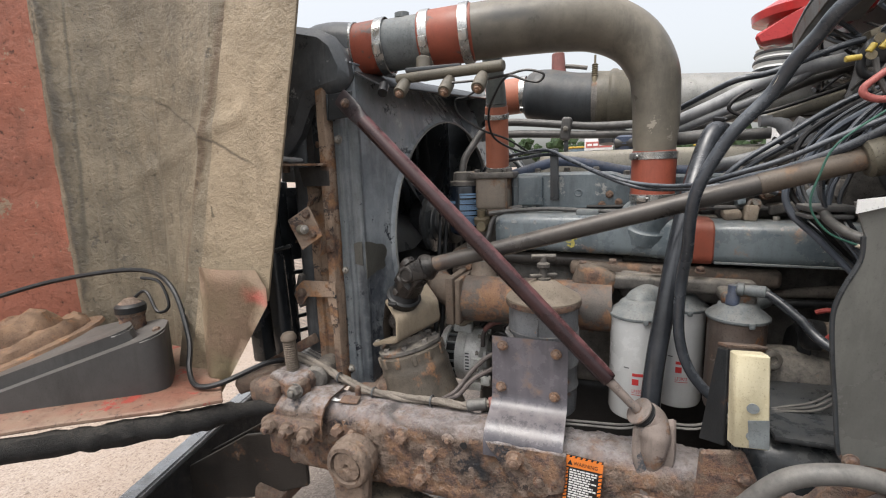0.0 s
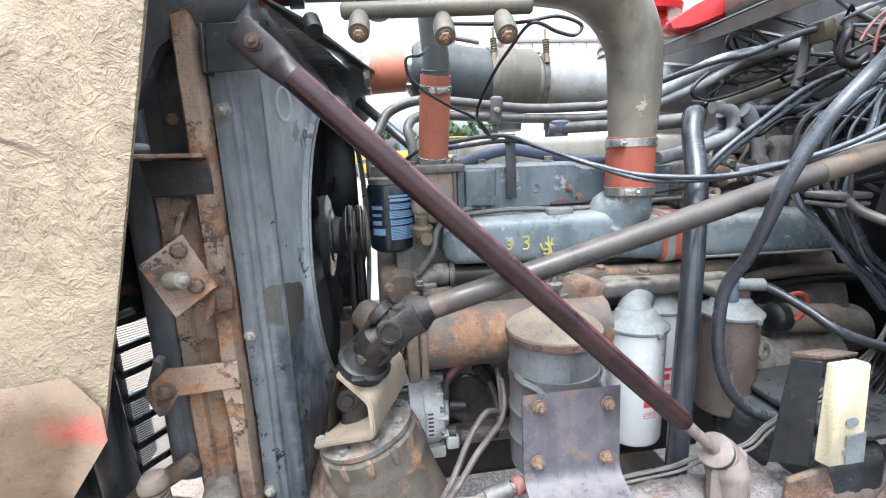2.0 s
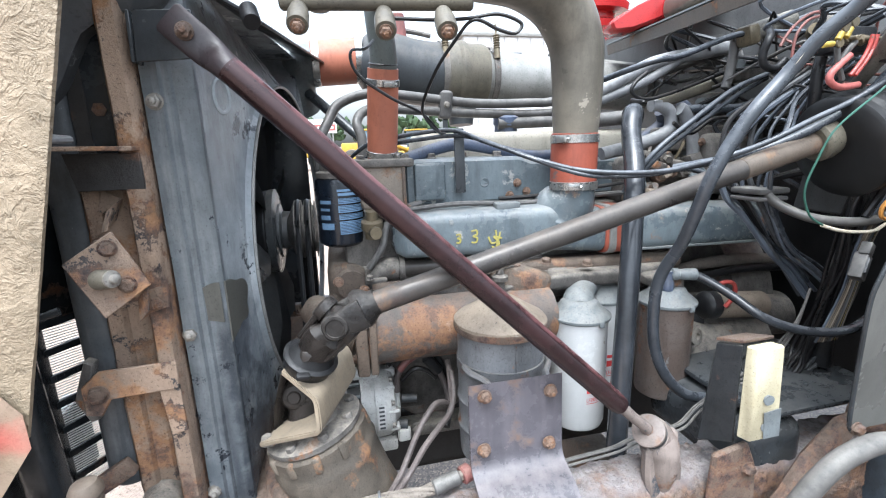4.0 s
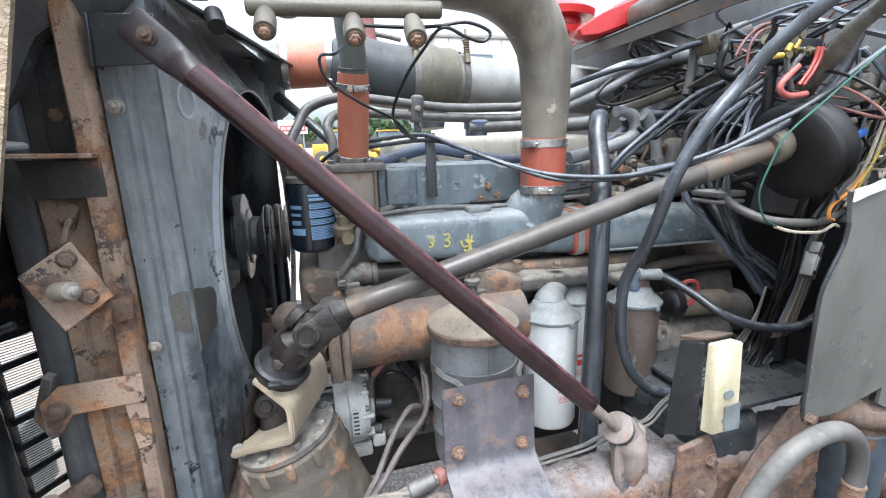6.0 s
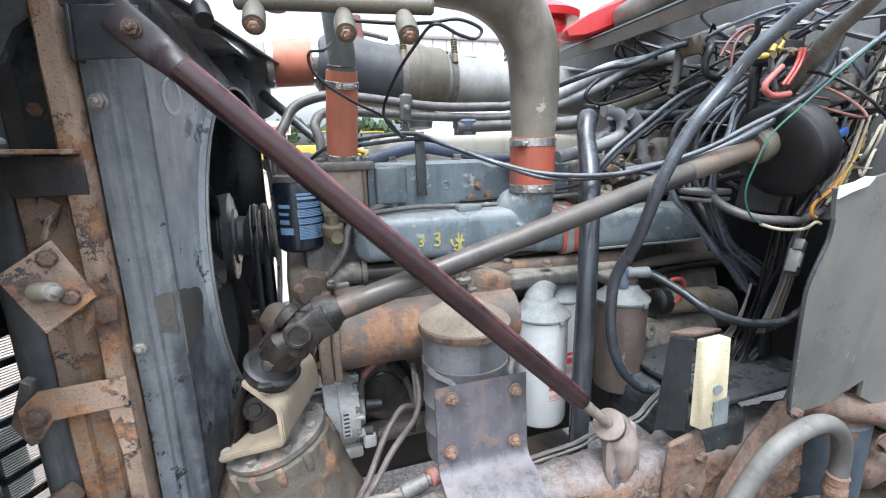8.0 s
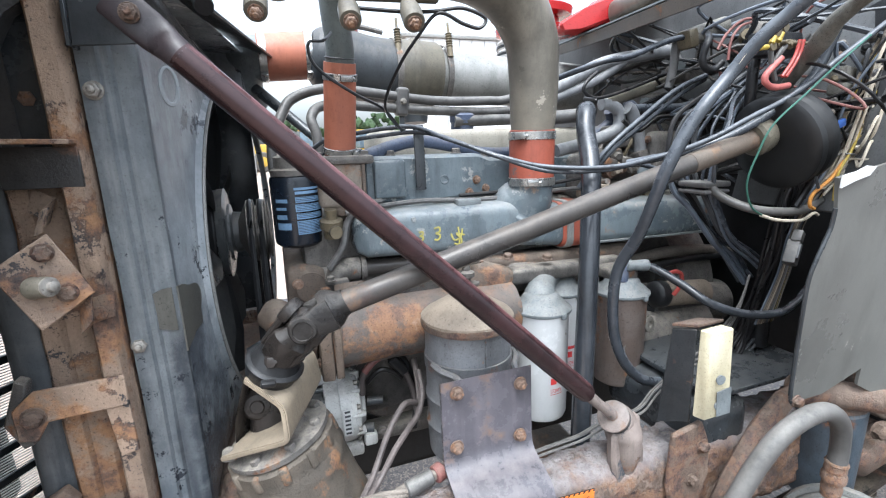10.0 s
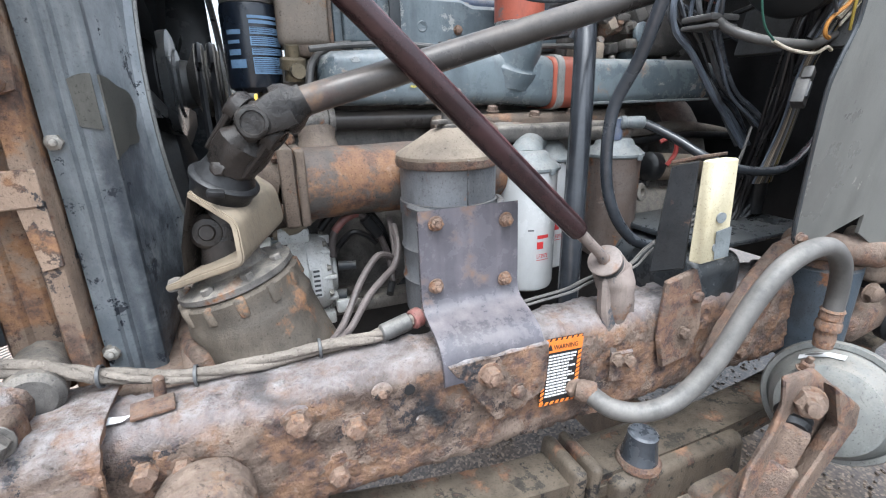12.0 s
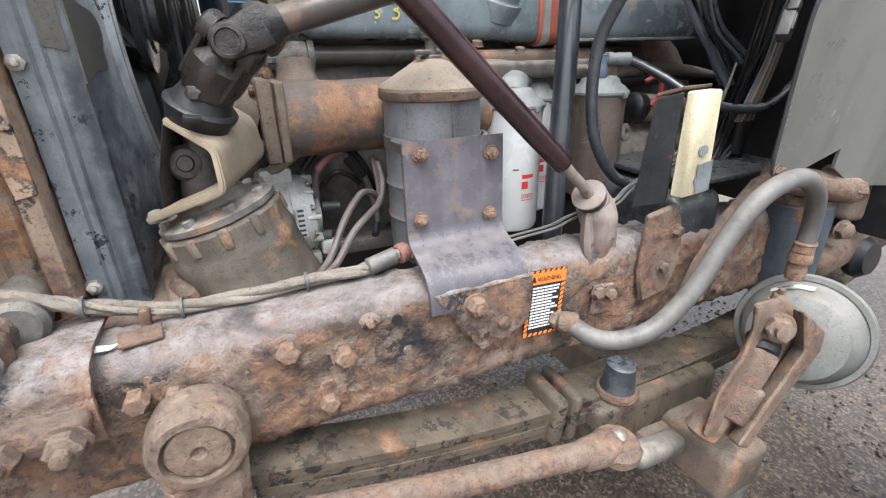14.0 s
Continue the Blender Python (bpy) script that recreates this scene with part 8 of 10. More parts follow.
def bypass_canister():
    c = thing("bypass_filter_canister", "grey steel filter canister with a dusty conical lid", "filter canister", (-0.206, 1.157, 0.90))
    p = Vector((-0.206, 1.157, 0.90))
    part("body", lathe(B(), p, (0, 0, 1), [(0, 0.07), (0.008, 0.084), (0.05, 0.086), (0.07, 0.086), (0.074, 0.089), (0.08, 0.086), (0.13, 0.086), (0.134, 0.089), (0.14, 0.086), (0.285, 0.086)], 48), CANISTER, c)
    part("seam", box(B(), p + Vector((0.0, -0.0865, 0.24)), (0.003, 0.003, 0.09), 0.001), CANISTER, c)
    for z in (0.195,):
        part("strap_band", lathe(B(), p + Vector((0, 0, z)), (0, 0, 1), [(0, 0.086), (0.001, 0.0885), (0.024, 0.0885), (0.025, 0.086)], 48, cap=False), CANISTER, c)
    part("rim_band", lathe(B(), p + Vector((0, 0, 0.278)), (0, 0, 1), [(0, 0.087), (0.002, 0.092), (0.008, 0.0935), (0.016, 0.092), (0.018, 0.089)], 48, cap=False), RUST, c, "rusty rim clamp")
    lid = part("lid", rough_up(lathe(B(), p + Vector((0, 0, 0.292)), (0, 0, 1), [(0, 0.092), (0.006, 0.092), (0.010, 0.088), (0.03, 0.055), (0.046, 0.030), (0.05, 0.018), (0.051, 0.002)], 48), 0.001, 25), LIDTAN, c, "dusty tan conical lid")
    k = p + Vector((0, 0, 0.34))
    part("tee_handle", cyl(box(lathe(B(), k, (0, 0, 1), [(0, 0.018), (0.006, 0.018), (0.008, 0.010), (0.03, 0.009), (0.034, 0.016), (0.042, 0.016), (0.046, 0.008), (0.058, 0.007)], 18), k + Vector((0, 0, 0.012)), (0.07, 0.016, 0.008), 0.003, (0, 0, 30)), k + Vector((-0.028, -0.008, 0.06)), k + Vector((0.028, 0.008, 0.06)), 0.006, 0.006, 12), CASTING, lid, "greasy tee handle")
    for q in (-0.4, 0.5):
        part("lid_spot", lathe(B(), p + Vector((0.06 * math.sin(q), -0.06 * math.cos(q), 0.314)), (0.5 * math.sin(q), -0.5 * math.cos(q), 0.8), [(0, 0.006), (0.0015, 0.0045)], 9), LABELWHITE, lid, "pale chipped spot")
    part("drain_bolt", hexbolt(B(), p + Vector((-0.06, -0.05, 0.01)), (-0.5, -0.7, -0.3), 0.013, 0.02), CASTING, c)
    b = thing("filter_strap", "sheet metal strap holding the canister to its plate", "strap", (-0.206, 1.07, 1.09))
    part("strap", tube(B(), [(-0.29, 1.13, 1.115), (-0.285, 1.10, 1.115), (-0.268, 1.072, 1.113), (-0.262, 1.05, 1.11)], 0.006, 6), CANISTER, b)
    part("strap", tube(B(), [(-0.12, 1.13, 1.115), (-0.128, 1.10, 1.115), (-0.146, 1.072, 1.113), (-0.150, 1.05, 1.11)], 0.006, 6), CANISTER, b)


bypass_canister()


def spin_on(at, r, h, mat_, label, bands=False, printed=False, name="oil_filter", group="spin-on filters"):
    f = thing(name, label, "oil filter", at, group)
    p = Vector(at)
    part("can", lathe(B(), p, (0, 0, 1), [(0, r * 0.6), (0.002, r * 0.8), (0.008, r * 0.95), (0.018, r), (h - 0.012, r), (h - 0.006, r * 1.02), (h, r * 1.02)], 44), mat_, f)
    hd = part("filter_cap", lathe(B(), p + Vector((0, 0, h)), (0, 0, 1), [(0, r * 1.05), (0.003, r * 1.1), (0.008, r * 1.1), (0.012, r * 1.02), (0.019, r * 0.90), (0.025, r * 0.74), (0.034, r * 0.68), (0.040, r * 0.56), (0.042, r * 0.3)], 40), CAPGREY, f, "dusty blue-grey filter head cap")
    part("rim_nub", box(B(), p + Vector((0.25 * r, -r * 1.08, h + 0.002)), (0.012, 0.008, 0.014), 0.003), CAPGREY, hd)
    if printed:
        def wrap(q0, q1, z0, z1, rr):
            bm = B()
            n = max(2, int((q1 - q0) / 0.06))
            rows = [[bm.verts.new(p + Vector((rr * math.sin(q0 + (q1 - q0) * i / n), -rr * math.cos(q0 + (q1 - q0) * i / n), z))) for i in range(n + 1)] for z in (z0, z1)]
            for i in range(n):
                bm.faces.new((rows[0][i], rows[0][i + 1], rows[1][i + 1], rows[1][i]))
            return bm
        q = -0.16
        part("red_square", wrap(q, q + 0.24, 0.105, 0.121, r + 0.0006), PRINTRED, f)
        part("red_bar", wrap(q, q + 0.45, 0.128, 0.136, r + 0.0006), PRINTRED, f)
        part("red_rule", wrap(q, q + 0.50, 0.079, 0.0805, r + 0.0006), PRINTRED, f)
        part("fine_print", wrap(q - 0.32, q - 0.12, 0.146, 0.149, r + 0.0006), WIREGREY, f)
        cu = bpy.data.curves.new("code", "FONT")
        cu.body, cu.size, cu.extrude = "LF3973", 0.0135, 0.0002
        tmp = new("code", cu)
        me = bpy.data.meshes.new_from_object(tmp.evaluated_get(bpy.context.evaluated_depsgraph_get()))
        bpy.data.objects.remove(tmp)
        t = B()
        t.from_mesh(me)
        for v in t.verts:
            a = q + v.co.x * 0.72 / r
            rr = r + 0.0007 + v.co.z
            v.co = p + Vector((rr * math.sin(a), -rr * math.cos(a), 0.084 + v.co.y))
        part("code", t, PRINTRED, f, smooth=0)
    return f


spin_on((0.019, 1.246, 0.872), 0.064, 0.268, WHITECAN, "white spin-on oil filter with small red print", printed=True)
spin_on((0.125, 1.335, 0.878), 0.062, 0.265, WHITECAN, "white spin-on oil filter half hidden behind a hose", printed=True)
spin_on((0.232, 1.225, 0.925), 0.060, 0.232, RUSTCAN, "rusty grey spin-on fuel filter", name="fuel_filter")

fh = thing("filter_manifold", "dusty cast manifold joining the spin-on filters", "filter head", (0.12, 1.30, 1.15))
part("bridge", rough_up(box(box(B(), (0.115, 1.315, 1.213), (0.33, 0.075, 0.036), 0.010, seg=3), (0.23, 1.25, 1.205), (0.07, 0.09, 0.03), 0.010, seg=3), 0.003, 25), CASTING, fh, "flat cast gallery")
for x, y in ((0.019, 1.252), (0.125, 1.335), (0.232, 1.235)):
    part("neck", rough_up(tube(B(), [(x, y, 1.158), (x + 0.008, y + 0.012, 1.172), (x + 0.022, y + 0.03, 1.182), (x + 0.045, y + 0.05, 1.188), (x + 0.07, y + 0.07, 1.19)], [0.038, 0.036, 0.032, 0.028, 0.026], 18), 0.002, 30), CAPGREY, fh, "blue-grey filter neck")
part("mount_pad", rough_up(box(B(), (0.12, 1.38, 1.20), (0.30, 0.12, 0.09), 0.025, seg=3), 0.004, 18), CASTING, fh)
part("lug", rough_up(box(B(), (-0.09, 1.30, 1.215), (0.11, 0.06, 0.075), 0.02, (0, 20, 0), 3), 0.003, 25), RUSTCAST, fh)
for x, z in ((-0.045, 1.262), (0.06, 1.248), (0.16, 1.25), (-0.12, 1.255)):
    bolt(fh, (x, 1.29, z), (0, -0.2, 1), 0.012, 0.011, RUST)


def alternator():
    a = thing("alternator", "dusty cast aluminium alternator with cooling vents", "alternator", (-0.455, 1.34, 0.865))
    c = Vector((-0.455, 1.342, 0.945))
    ax = Vector((1, 0, 0))
    part("front_frame", lathe(B(), c - ax * 0.098, ax, [(0, 0.03), (0.004, 0.06), (0.012, 0.076), (0.022, 0.084), (0.034, 0.085), (0.036, 0.080)], 40), ALU, a, "cast front frame")
    part("vent_band", lathe(B(), c - ax * 0.062, ax, [(0, 0.078), (0.030, 0.078)], 40), RUBBER, a, "dark vent band")
    for k in range(18):
        q = 2 * math.pi * k / 18
        d = Vector((0, math.cos(q), math.sin(q)))
        part("vent_rib", box(B(), c - ax * 0.047 + d * 0.0795, (0.032, 0.010, 0.007), 0.002, Matrix((ax, d, ax.cross(d))).transposed()), CAPGREY, a)
    part("stator", lathe(B(), c - ax * 0.034, ax, [(0, 0.080), (0.002, 0.0865), (0.030, 0.0865), (0.033, 0.084)], 44), ALU, a, "pale stator ring")
    part("rear_frame", rough_up(lathe(B(), c - ax * 0.002, ax, [(0, 0.083), (0.030, 0.080), (0.044, 0.072), (0.050, 0.05), (0.058, 0.045), (0.062, 0.02)], 40), 0.0012, 40), ALU, a)
    for k in range(9):
        q = 2 * math.pi * k / 9 + 0.2
        d = Vector((0, math.cos(q), math.sin(q)))
        part("fin", box(B(), c + ax * 0.030 + d * 0.070, (0.042, 0.020, 0.009), 0.003, Matrix((ax, d, ax.cross(d))).transposed()), ALU, a)
        part("through_bolt", hexbolt(B(), c + ax * 0.034 + (d.cross(ax) * 0.25 + d).normalized() * 0.078, ax, 0.006, 0.006), BOLTGREY, a)
    part("rating_label", box(B(), (-0.445, 1.2548, 0.952), (0.018, 0.0015, 0.060), 0, (0, 0, 0)), LABELWHITE, a, "white rating label")
    bars = B()
    for k in range(6):
        box(bars, (-0.445, 1.2538, 0.927 + 0.010 * k), (0.012, 0.0008, 0.0045), 0)
    part("label_bars", bars, WIREGREY, a, smooth=0)
    part("terminal", cyl(B(), c + Vector((0.06, -0.04, 0.02)), c + Vector((0.095, -0.045, 0.018)), 0.010, 0.009, 12), DARKDUCT, a, "dark terminal boot")
    part("terminal", cyl(B(), c + Vector((0.05, -0.05, -0.04)), c + Vector((0.07, -0.055, -0.04)), 0.012, 0.012, 12), DARKDUCT, a, "dark terminal boot")
    part("adjusting_link", rough_up(tube(B(), [c + Vector((-0.05, 0.0, 0.088)), c + Vector((-0.02, -0.03, 0.105)), c + Vector((0.02, -0.035, 0.128)), c + Vector((0.06, 0.0, 0.15))], [0.012, 0.010, 0.010, 0.012], 8), 0.002, 40), TAN, a, "dusty tan adjusting link")
    part("mount_ear", rough_up(box(B(), c + Vector((-0.02, -0.02, 0.090)), (0.06, 0.03, 0.03), 0.006), 0.001, 40), ALU, a)
    part("mount_foot", rough_up(box(box(B(), c + Vector((0.02, -0.03, -0.085)), (0.05, 0.06, 0.03), 0.006), c + Vector((0.06, -0.06, -0.06)), (0.03, 0.02, 0.03), 0.006), 0.001, 40), ALU, a)
    part("pulley", lathe(B(), c - ax * 0.115, ax, [(0, 0.03), (0.002, 0.037), (0.010, 0.028), (0.018, 0.037), (0.026, 0.03)], 28), CASTING, a)
    w = thing("alternator_cable", "dull red and black alternator cables in a loop", "cable", (-0.34, 1.32, 0.92))
    part("cable", tube(B(), [(-0.405, 1.29, 0.99), (-0.402, 1.29, 1.03), (-0.38, 1.29, 1.062), (-0.349, 1.3, 1.072), (-0.315, 1.3, 1.04), (-0.29, 1.3, 0.98), (-0.285, 1.28, 0.92)], 0.0068, 10), DUSTCABLE, w)
    part("red_jacket", tube(B(), [(-0.398, 1.289, 1.043), (-0.38, 1.289, 1.062), (-0.362, 1.294, 1.070), (-0.349, 1.299, 1.072)], 0.0082, 10), WIREPINK, w, "dull red jacket")
    part("cable", tube(B(), [(-0.42, 1.33, 1.04), (-0.385, 1.33, 1.075), (-0.341, 1.33, 1.085), (-0.295, 1.32, 1.03), (-0.278, 1.31, 0.94), (-0.30, 1.26, 0.90)], 0.008, 10), RUBBER, w)
    part("cable", tube(B(), [(-0.39, 1.32, 1.0), (-0.36, 1.31, 1.03), (-0.33, 1.31, 1.02), (-0.31, 1.31, 1.0)], 0.006, 8), WIREBLACK, w)
    part("splice", cyl(B(), (-0.335, 1.296, 1.062), (-0.305, 1.297, 1.02), 0.013, 0.012, 12, 0.003), RUBBER, w)
    s = thing("engine_mount", "dark round engine mount casting below the oil cooler", "engine mount", (-0.33, 1.42, 0.80))
    part("casting", rough_up(lathe(B(), (-0.30, 1.50, 0.92), (0, -1, 0), [(0, 0.12), (0.05, 0.115), (0.08, 0.09), (0.085, 0.05)], 32), 0.004, 16), CASTING, s)
    part("arm", rough_up(box(B(), (-0.33, 1.36, 0.85), (0.28, 0.06, 0.03), 0.008, seg=2), 0.003, 22), CASTING, s)
    part("bolt", hexbolt(B(), (-0.36, 1.325, 0.865), (0, -1, 0.1), 0.014, 0.012), CASTING, s)


alternator()


# ---- hoses and lines over the engine ----
def hose(name, label, pts, r, mat_, category="hose", group="", seg=10, rough=0.0):
    bm = tube(B(), pts, r, seg)
    if rough:
        rough_up(bm, rough, 50)
    return solo(name, bm, mat_, label, category, group)


hose("air_line", "dusty grey air line across the engine top", [(-0.50, 1.53, 1.40), (-0.535, 1.53, 1.46), (-0.535, 1.55, 1.545), (-0.51, 1.58, 1.60), (-0.479, 1.6, 1.644), (-0.407, 1.6, 1.668), (-0.32, 1.6, 1.664), (-0.119, 1.6, 1.641), (0.05, 1.6, 1.640), (0.121, 1.6, 1.645), (0.274, 1.55, 1.689), (0.367, 1.5, 1.729), (0.50, 1.5, 1.755), (0.60, 1.5, 1.77)], 0.0125, LINE, "air line", "air lines")
hose("air_line", "dusty grey air line across the engine top", [(-0.42, 1.53, 1.42), (-0.43, 1.54, 1.50), (-0.431, 1.55, 1.555), (-0.438, 1.57, 1.60), (-0.396, 1.6, 1.629), (-0.247, 1.6, 1.623), (-0.104, 1.6, 1.614), (0.121, 1.6, 1.613), (0.276, 1.55, 1.651), (0.387, 1.5, 1.706), (0.558, 1.5, 1.755), (0.60, 1.5, 1.76)], 0.0125, LINE, "air line", "air lines")
hose("heater_tube", "straight dusty heater tube behind the air pipe", [(-0.05, 1.6, 1.585), (0.15, 1.58, 1.588), (0.35, 1.55, 1.59)], 0.016, LINE, "tube")
hose("blue_hose", "faded blue rubber hose along the head", [(-0.36, 1.47, 1.492), (-0.33, 1.475, 1.503), (-0.213, 1.485, 1.533), (-0.122, 1.49, 1.523), (-0.011, 1.5, 1.499), (0.10, 1.5, 1.497), (0.20, 1.49, 1.495), (0.25, 1.47, 1.505), (0.32, 1.46, 1.54), (0.36, 1.45, 1.572), (0.345, 1.44, 1.60)], 0.0155, BLUEHOSE)
hose("blue_hose", "faded blue rubber hose bending down to the pump", [(0.46, 1.50, 1.62), (0.43, 1.45, 1.61), (0.435, 1.44, 1.575), (0.456, 1.44, 1.533), (0.462, 1.44, 1.455)], 0.0155, BLUEHOSE)
hose("wire_harness", "thin black wire harness strung across the engine", [(-0.50, 1.58, 1.47), (-0.43, 1.50, 1.535), (-0.347, 1.45, 1.556), (-0.236, 1.40, 1.566), (-0.171, 1.35, 1.538), (-0.068, 1.265, 1.493), (0.015, 1.215, 1.471), (0.105, 1.12, 1.471), (0.176, 1.05, 1.496), (0.243, 1.024, 1.521), (0.314, 1.006, 1.557), (0.372, 0.990, 1.585), (0.42, 0.975, 1.618), (0.453, 0.961, 1.651), (0.514, 0.946, 1.696), (0.60, 0.935, 1.755)], 0.0052, HOSE, "wire harness")
hose("wire_harness", "thin black wire harness strung across the engine", [(-0.47, 1.56, 1.47), (-0.39, 1.48, 1.53), (-0.30, 1.44, 1.548), (-0.20, 1.38, 1.55), (-0.09, 1.28, 1.50), (0.01, 1.22, 1.463), (0.11, 1.165, 1.462), (0.20, 1.16, 1.470), (0.27, 1.16, 1.45)], 0.005, HOSE, "wire harness")
hose("sensor_wire", "thin black wire looped under the air pipe", [(-0.40, 1.06, 1.715), (-0.33, 1.07, 1.717), (-0.282, 1.08, 1.723), (-0.235, 1.08, 1.730), (-0.197, 1.08, 1.718), (-0.207, 1.08, 1.703), (-0.235, 1.08, 1.708), (-0.275, 1.08, 1.721), (-0.305, 1.09, 1.69), (-0.331, 1.12, 1.648), (-0.338, 1.2, 1.596), (-0.29, 1.3, 1.562), (-0.25, 1.40, 1.56)], 0.0029, WIREBLACK, "wire", seg=6)
hose("sensor_wire", "thin black wire looped round the coolant hose", [(-0.41, 1.30, 1.735), (-0.43, 1.26, 1.712), (-0.456, 1.25, 1.706), (-0.455, 1.25, 1.68), (-0.435, 1.25, 1.655), (-0.381, 1.25, 1.62), (-0.323, 1.28, 1.596), (-0.270, 1.35, 1.556)], 0.0029, WIREBLACK, "wire", seg=6)


def line_clip():
    c = thing("line_clip", "dusty clip block holding the two air lines together", "clip", (-0.20, 1.6, 1.60))
    part("block", rough_up(box(B(), (-0.20, 1.598, 1.637), (0.032, 0.034, 0.072), 0.008, (0, 6, 0), 3), 0.001, 40), LINE, c)
    part("bolt", hexbolt(B(), (-0.20, 1.581, 1.637), (0, -1, 0), 0.008, 0.008), BOLTGREY, c)
    part("stay", box(B(), (-0.20, 1.604, 1.575), (0.014, 0.008, 0.07), 0.002), BLACKSTEEL, c)


line_clip()


def big_hoses():
    h = thing("radiator_hose", "thick black rubber hose bent down beside the filters", "hose", (0.1, 1.2, 0.87))
    part("hose", tube(B(), [(0.205, 1.352, 1.575), (0.196, 1.338, 1.590), (0.172, 1.310, 1.589), (0.150, 1.28, 1.545), (0.122, 1.22, 1.465), (0.097, 1.18, 1.355), (0.075, 1.15, 1.218), (0.054, 1.125, 1.062), (0.041, 1.11, 0.87)], 0.0215, 20), BLACKHOSE, h)
    part("neck", cyl(B(), (0.10, 1.375, 1.578), (0.20, 1.345, 1.585), 0.0165, 0.0165, 20, 0.003), LINE, h, "grey steel neck")
    clamp(h, (0.184, 1.326, 1.590), (0.5, 0.7, 0.25), 0.0225, 0.012, (0.2, 0, 1), RUBBER)
    t = thing("vent_hose", "long curved black vent hose hanging from above", "hose", (0.15, 1.05, 0.98))
    part("hose", tube(B(), [(0.33, 0.83, 1.80), (0.255, 0.875, 1.735), (0.235, 0.909, 1.702), (0.214, 0.933, 1.671), (0.191, 0.957, 1.624), (0.1476, 0.965, 1.573), (0.119, 0.975, 1.522), (0.0967, 0.985, 1.466), (0.0915, 1.003, 1.41), (0.094, 1.035, 1.345), (0.093, 1.085, 1.26), (0.096, 1.09, 1.147), (0.125, 1.09, 1.064), (0.185, 1.095, 1.0), (0.25, 1.10, 0.975)], 0.0113, 16), HOSE, t)
    part("printed_marks", tube(B(), [(0.199, 0.9375, 1.655), (0.190, 0.9475, 1.632), (0.182, 0.9545, 1.614)], 0.002, 6), WIREWHITE, t, "worn white print")
    f = thing("fuel_hose", "grey fuel hose with a crimped fitting on the filter head", "hose", (0.4, 1.1, 1.13))
    part("hose", tube(B(), [(0.255, 1.195, 1.230), (0.283, 1.18, 1.224), (0.32, 1.13, 1.193), (0.352, 1.08, 1.159), (0.418, 1.05, 1.134), (0.50, 1.03, 1.128), (0.56, 1.03, 1.145), (0.62, 1.04, 1.18), (0.68, 1.05, 1.225)], 0.0098, 12), BLACKHOSE, f)
    part("fitting", lathe(B(), (0.215, 1.205, 1.232), (0.9, -0.25, -0.02), [(0, 0.010), (0.006, 0.010), (0.008, 0.014), (0.02, 0.014), (0.022, 0.011), (0.034, 0.013), (0.06, 0.0135), (0.062, 0.011)], 14), CAPGREY, f, "crimped steel fitting")
    part("elbow", lathe(B(), (0.215, 1.205, 1.195), (0, 0, 1), [(0, 0.014), (0.02, 0.014), (0.024, 0.011), (0.045, 0.011)], 12), BLUEHOSE, f)
    s = thing("starter_motor", "dusty dark starter motor with a red cable", "starter motor", (0.55, 1.35, 0.98))
    part("body", cyl(B(), (0.40, 1.34, 1.06), (0.70, 1.34, 1.035), 0.062, 0.062, 32, 0.008), CASTING, s)
    part("end_cap", cyl(B(), (0.375, 1.34, 1.062), (0.40, 1.34, 1.06), 0.052, 0.062, 32, 0.004), RUBBER, s)
    part("solenoid", cyl(B(), (0.40, 1.27, 1.115), (0.56, 1.27, 1.10), 0.034, 0.034, 24, 0.005), LIDTAN, s, "dusty solenoid")
    part("solenoid_cap", rough_up(lathe(B(), (0.372, 1.27, 1.117), (1, 0, -0.09), [(0, 0.02), (0.004, 0.03), (0.012, 0.036), (0.036, 0.036)], 24), 0.0015, 50), RUBBER, s, "black solenoid cap")
    part("nose_housing", rough_up(lathe(B(), (0.28, 1.30, 0.98), (1, 0.1, 0), [(0, 0.05), (0.02, 0.085), (0.30, 0.09), (0.32, 0.06)], 32), 0.003, 15), CASTING, s, "spotted grey housing")
    part("lifting_eye", lathe(B(), (0.30, 1.205, 1.07), (0.3, -1, 0.2), [(0, 0.018), (0.002, 0.021), (0.008, 0.021), (0.010, 0.018), (0.010, 0.009), (0.002, 0.009)], 18), BOLTGREY, s)
    part("red_cable", tube(B(), [(0.408, 1.232, 1.122), (0.426, 1.228, 1.15), (0.424, 1.228, 1.178), (0.405, 1.232, 1.187), (0.385, 1.24, 1.178)], 0.0055, 8), WIRERED, s)
    part("battery_cable", tube(B(), [(0.30, 1.36, 1.178), (0.38, 1.36, 1.19), (0.45, 1.36, 1.197), (0.56, 1.36, 1.20), (0.68, 1.36, 1.19), (0.8, 1.36, 1.17)], [0.010, 0.012, 0.016, 0.017, 0.014, 0.011], 12), LOOM, s, "sleeved battery cable")
    part("battery_cable", tube(B(), [(0.26, 1.34, 1.17), (0.40, 1.33, 1.172), (0.56, 1.33, 1.18), (0.75, 1.33, 1.17)], 0.010, 10), RUBBER, s)


big_hoses()


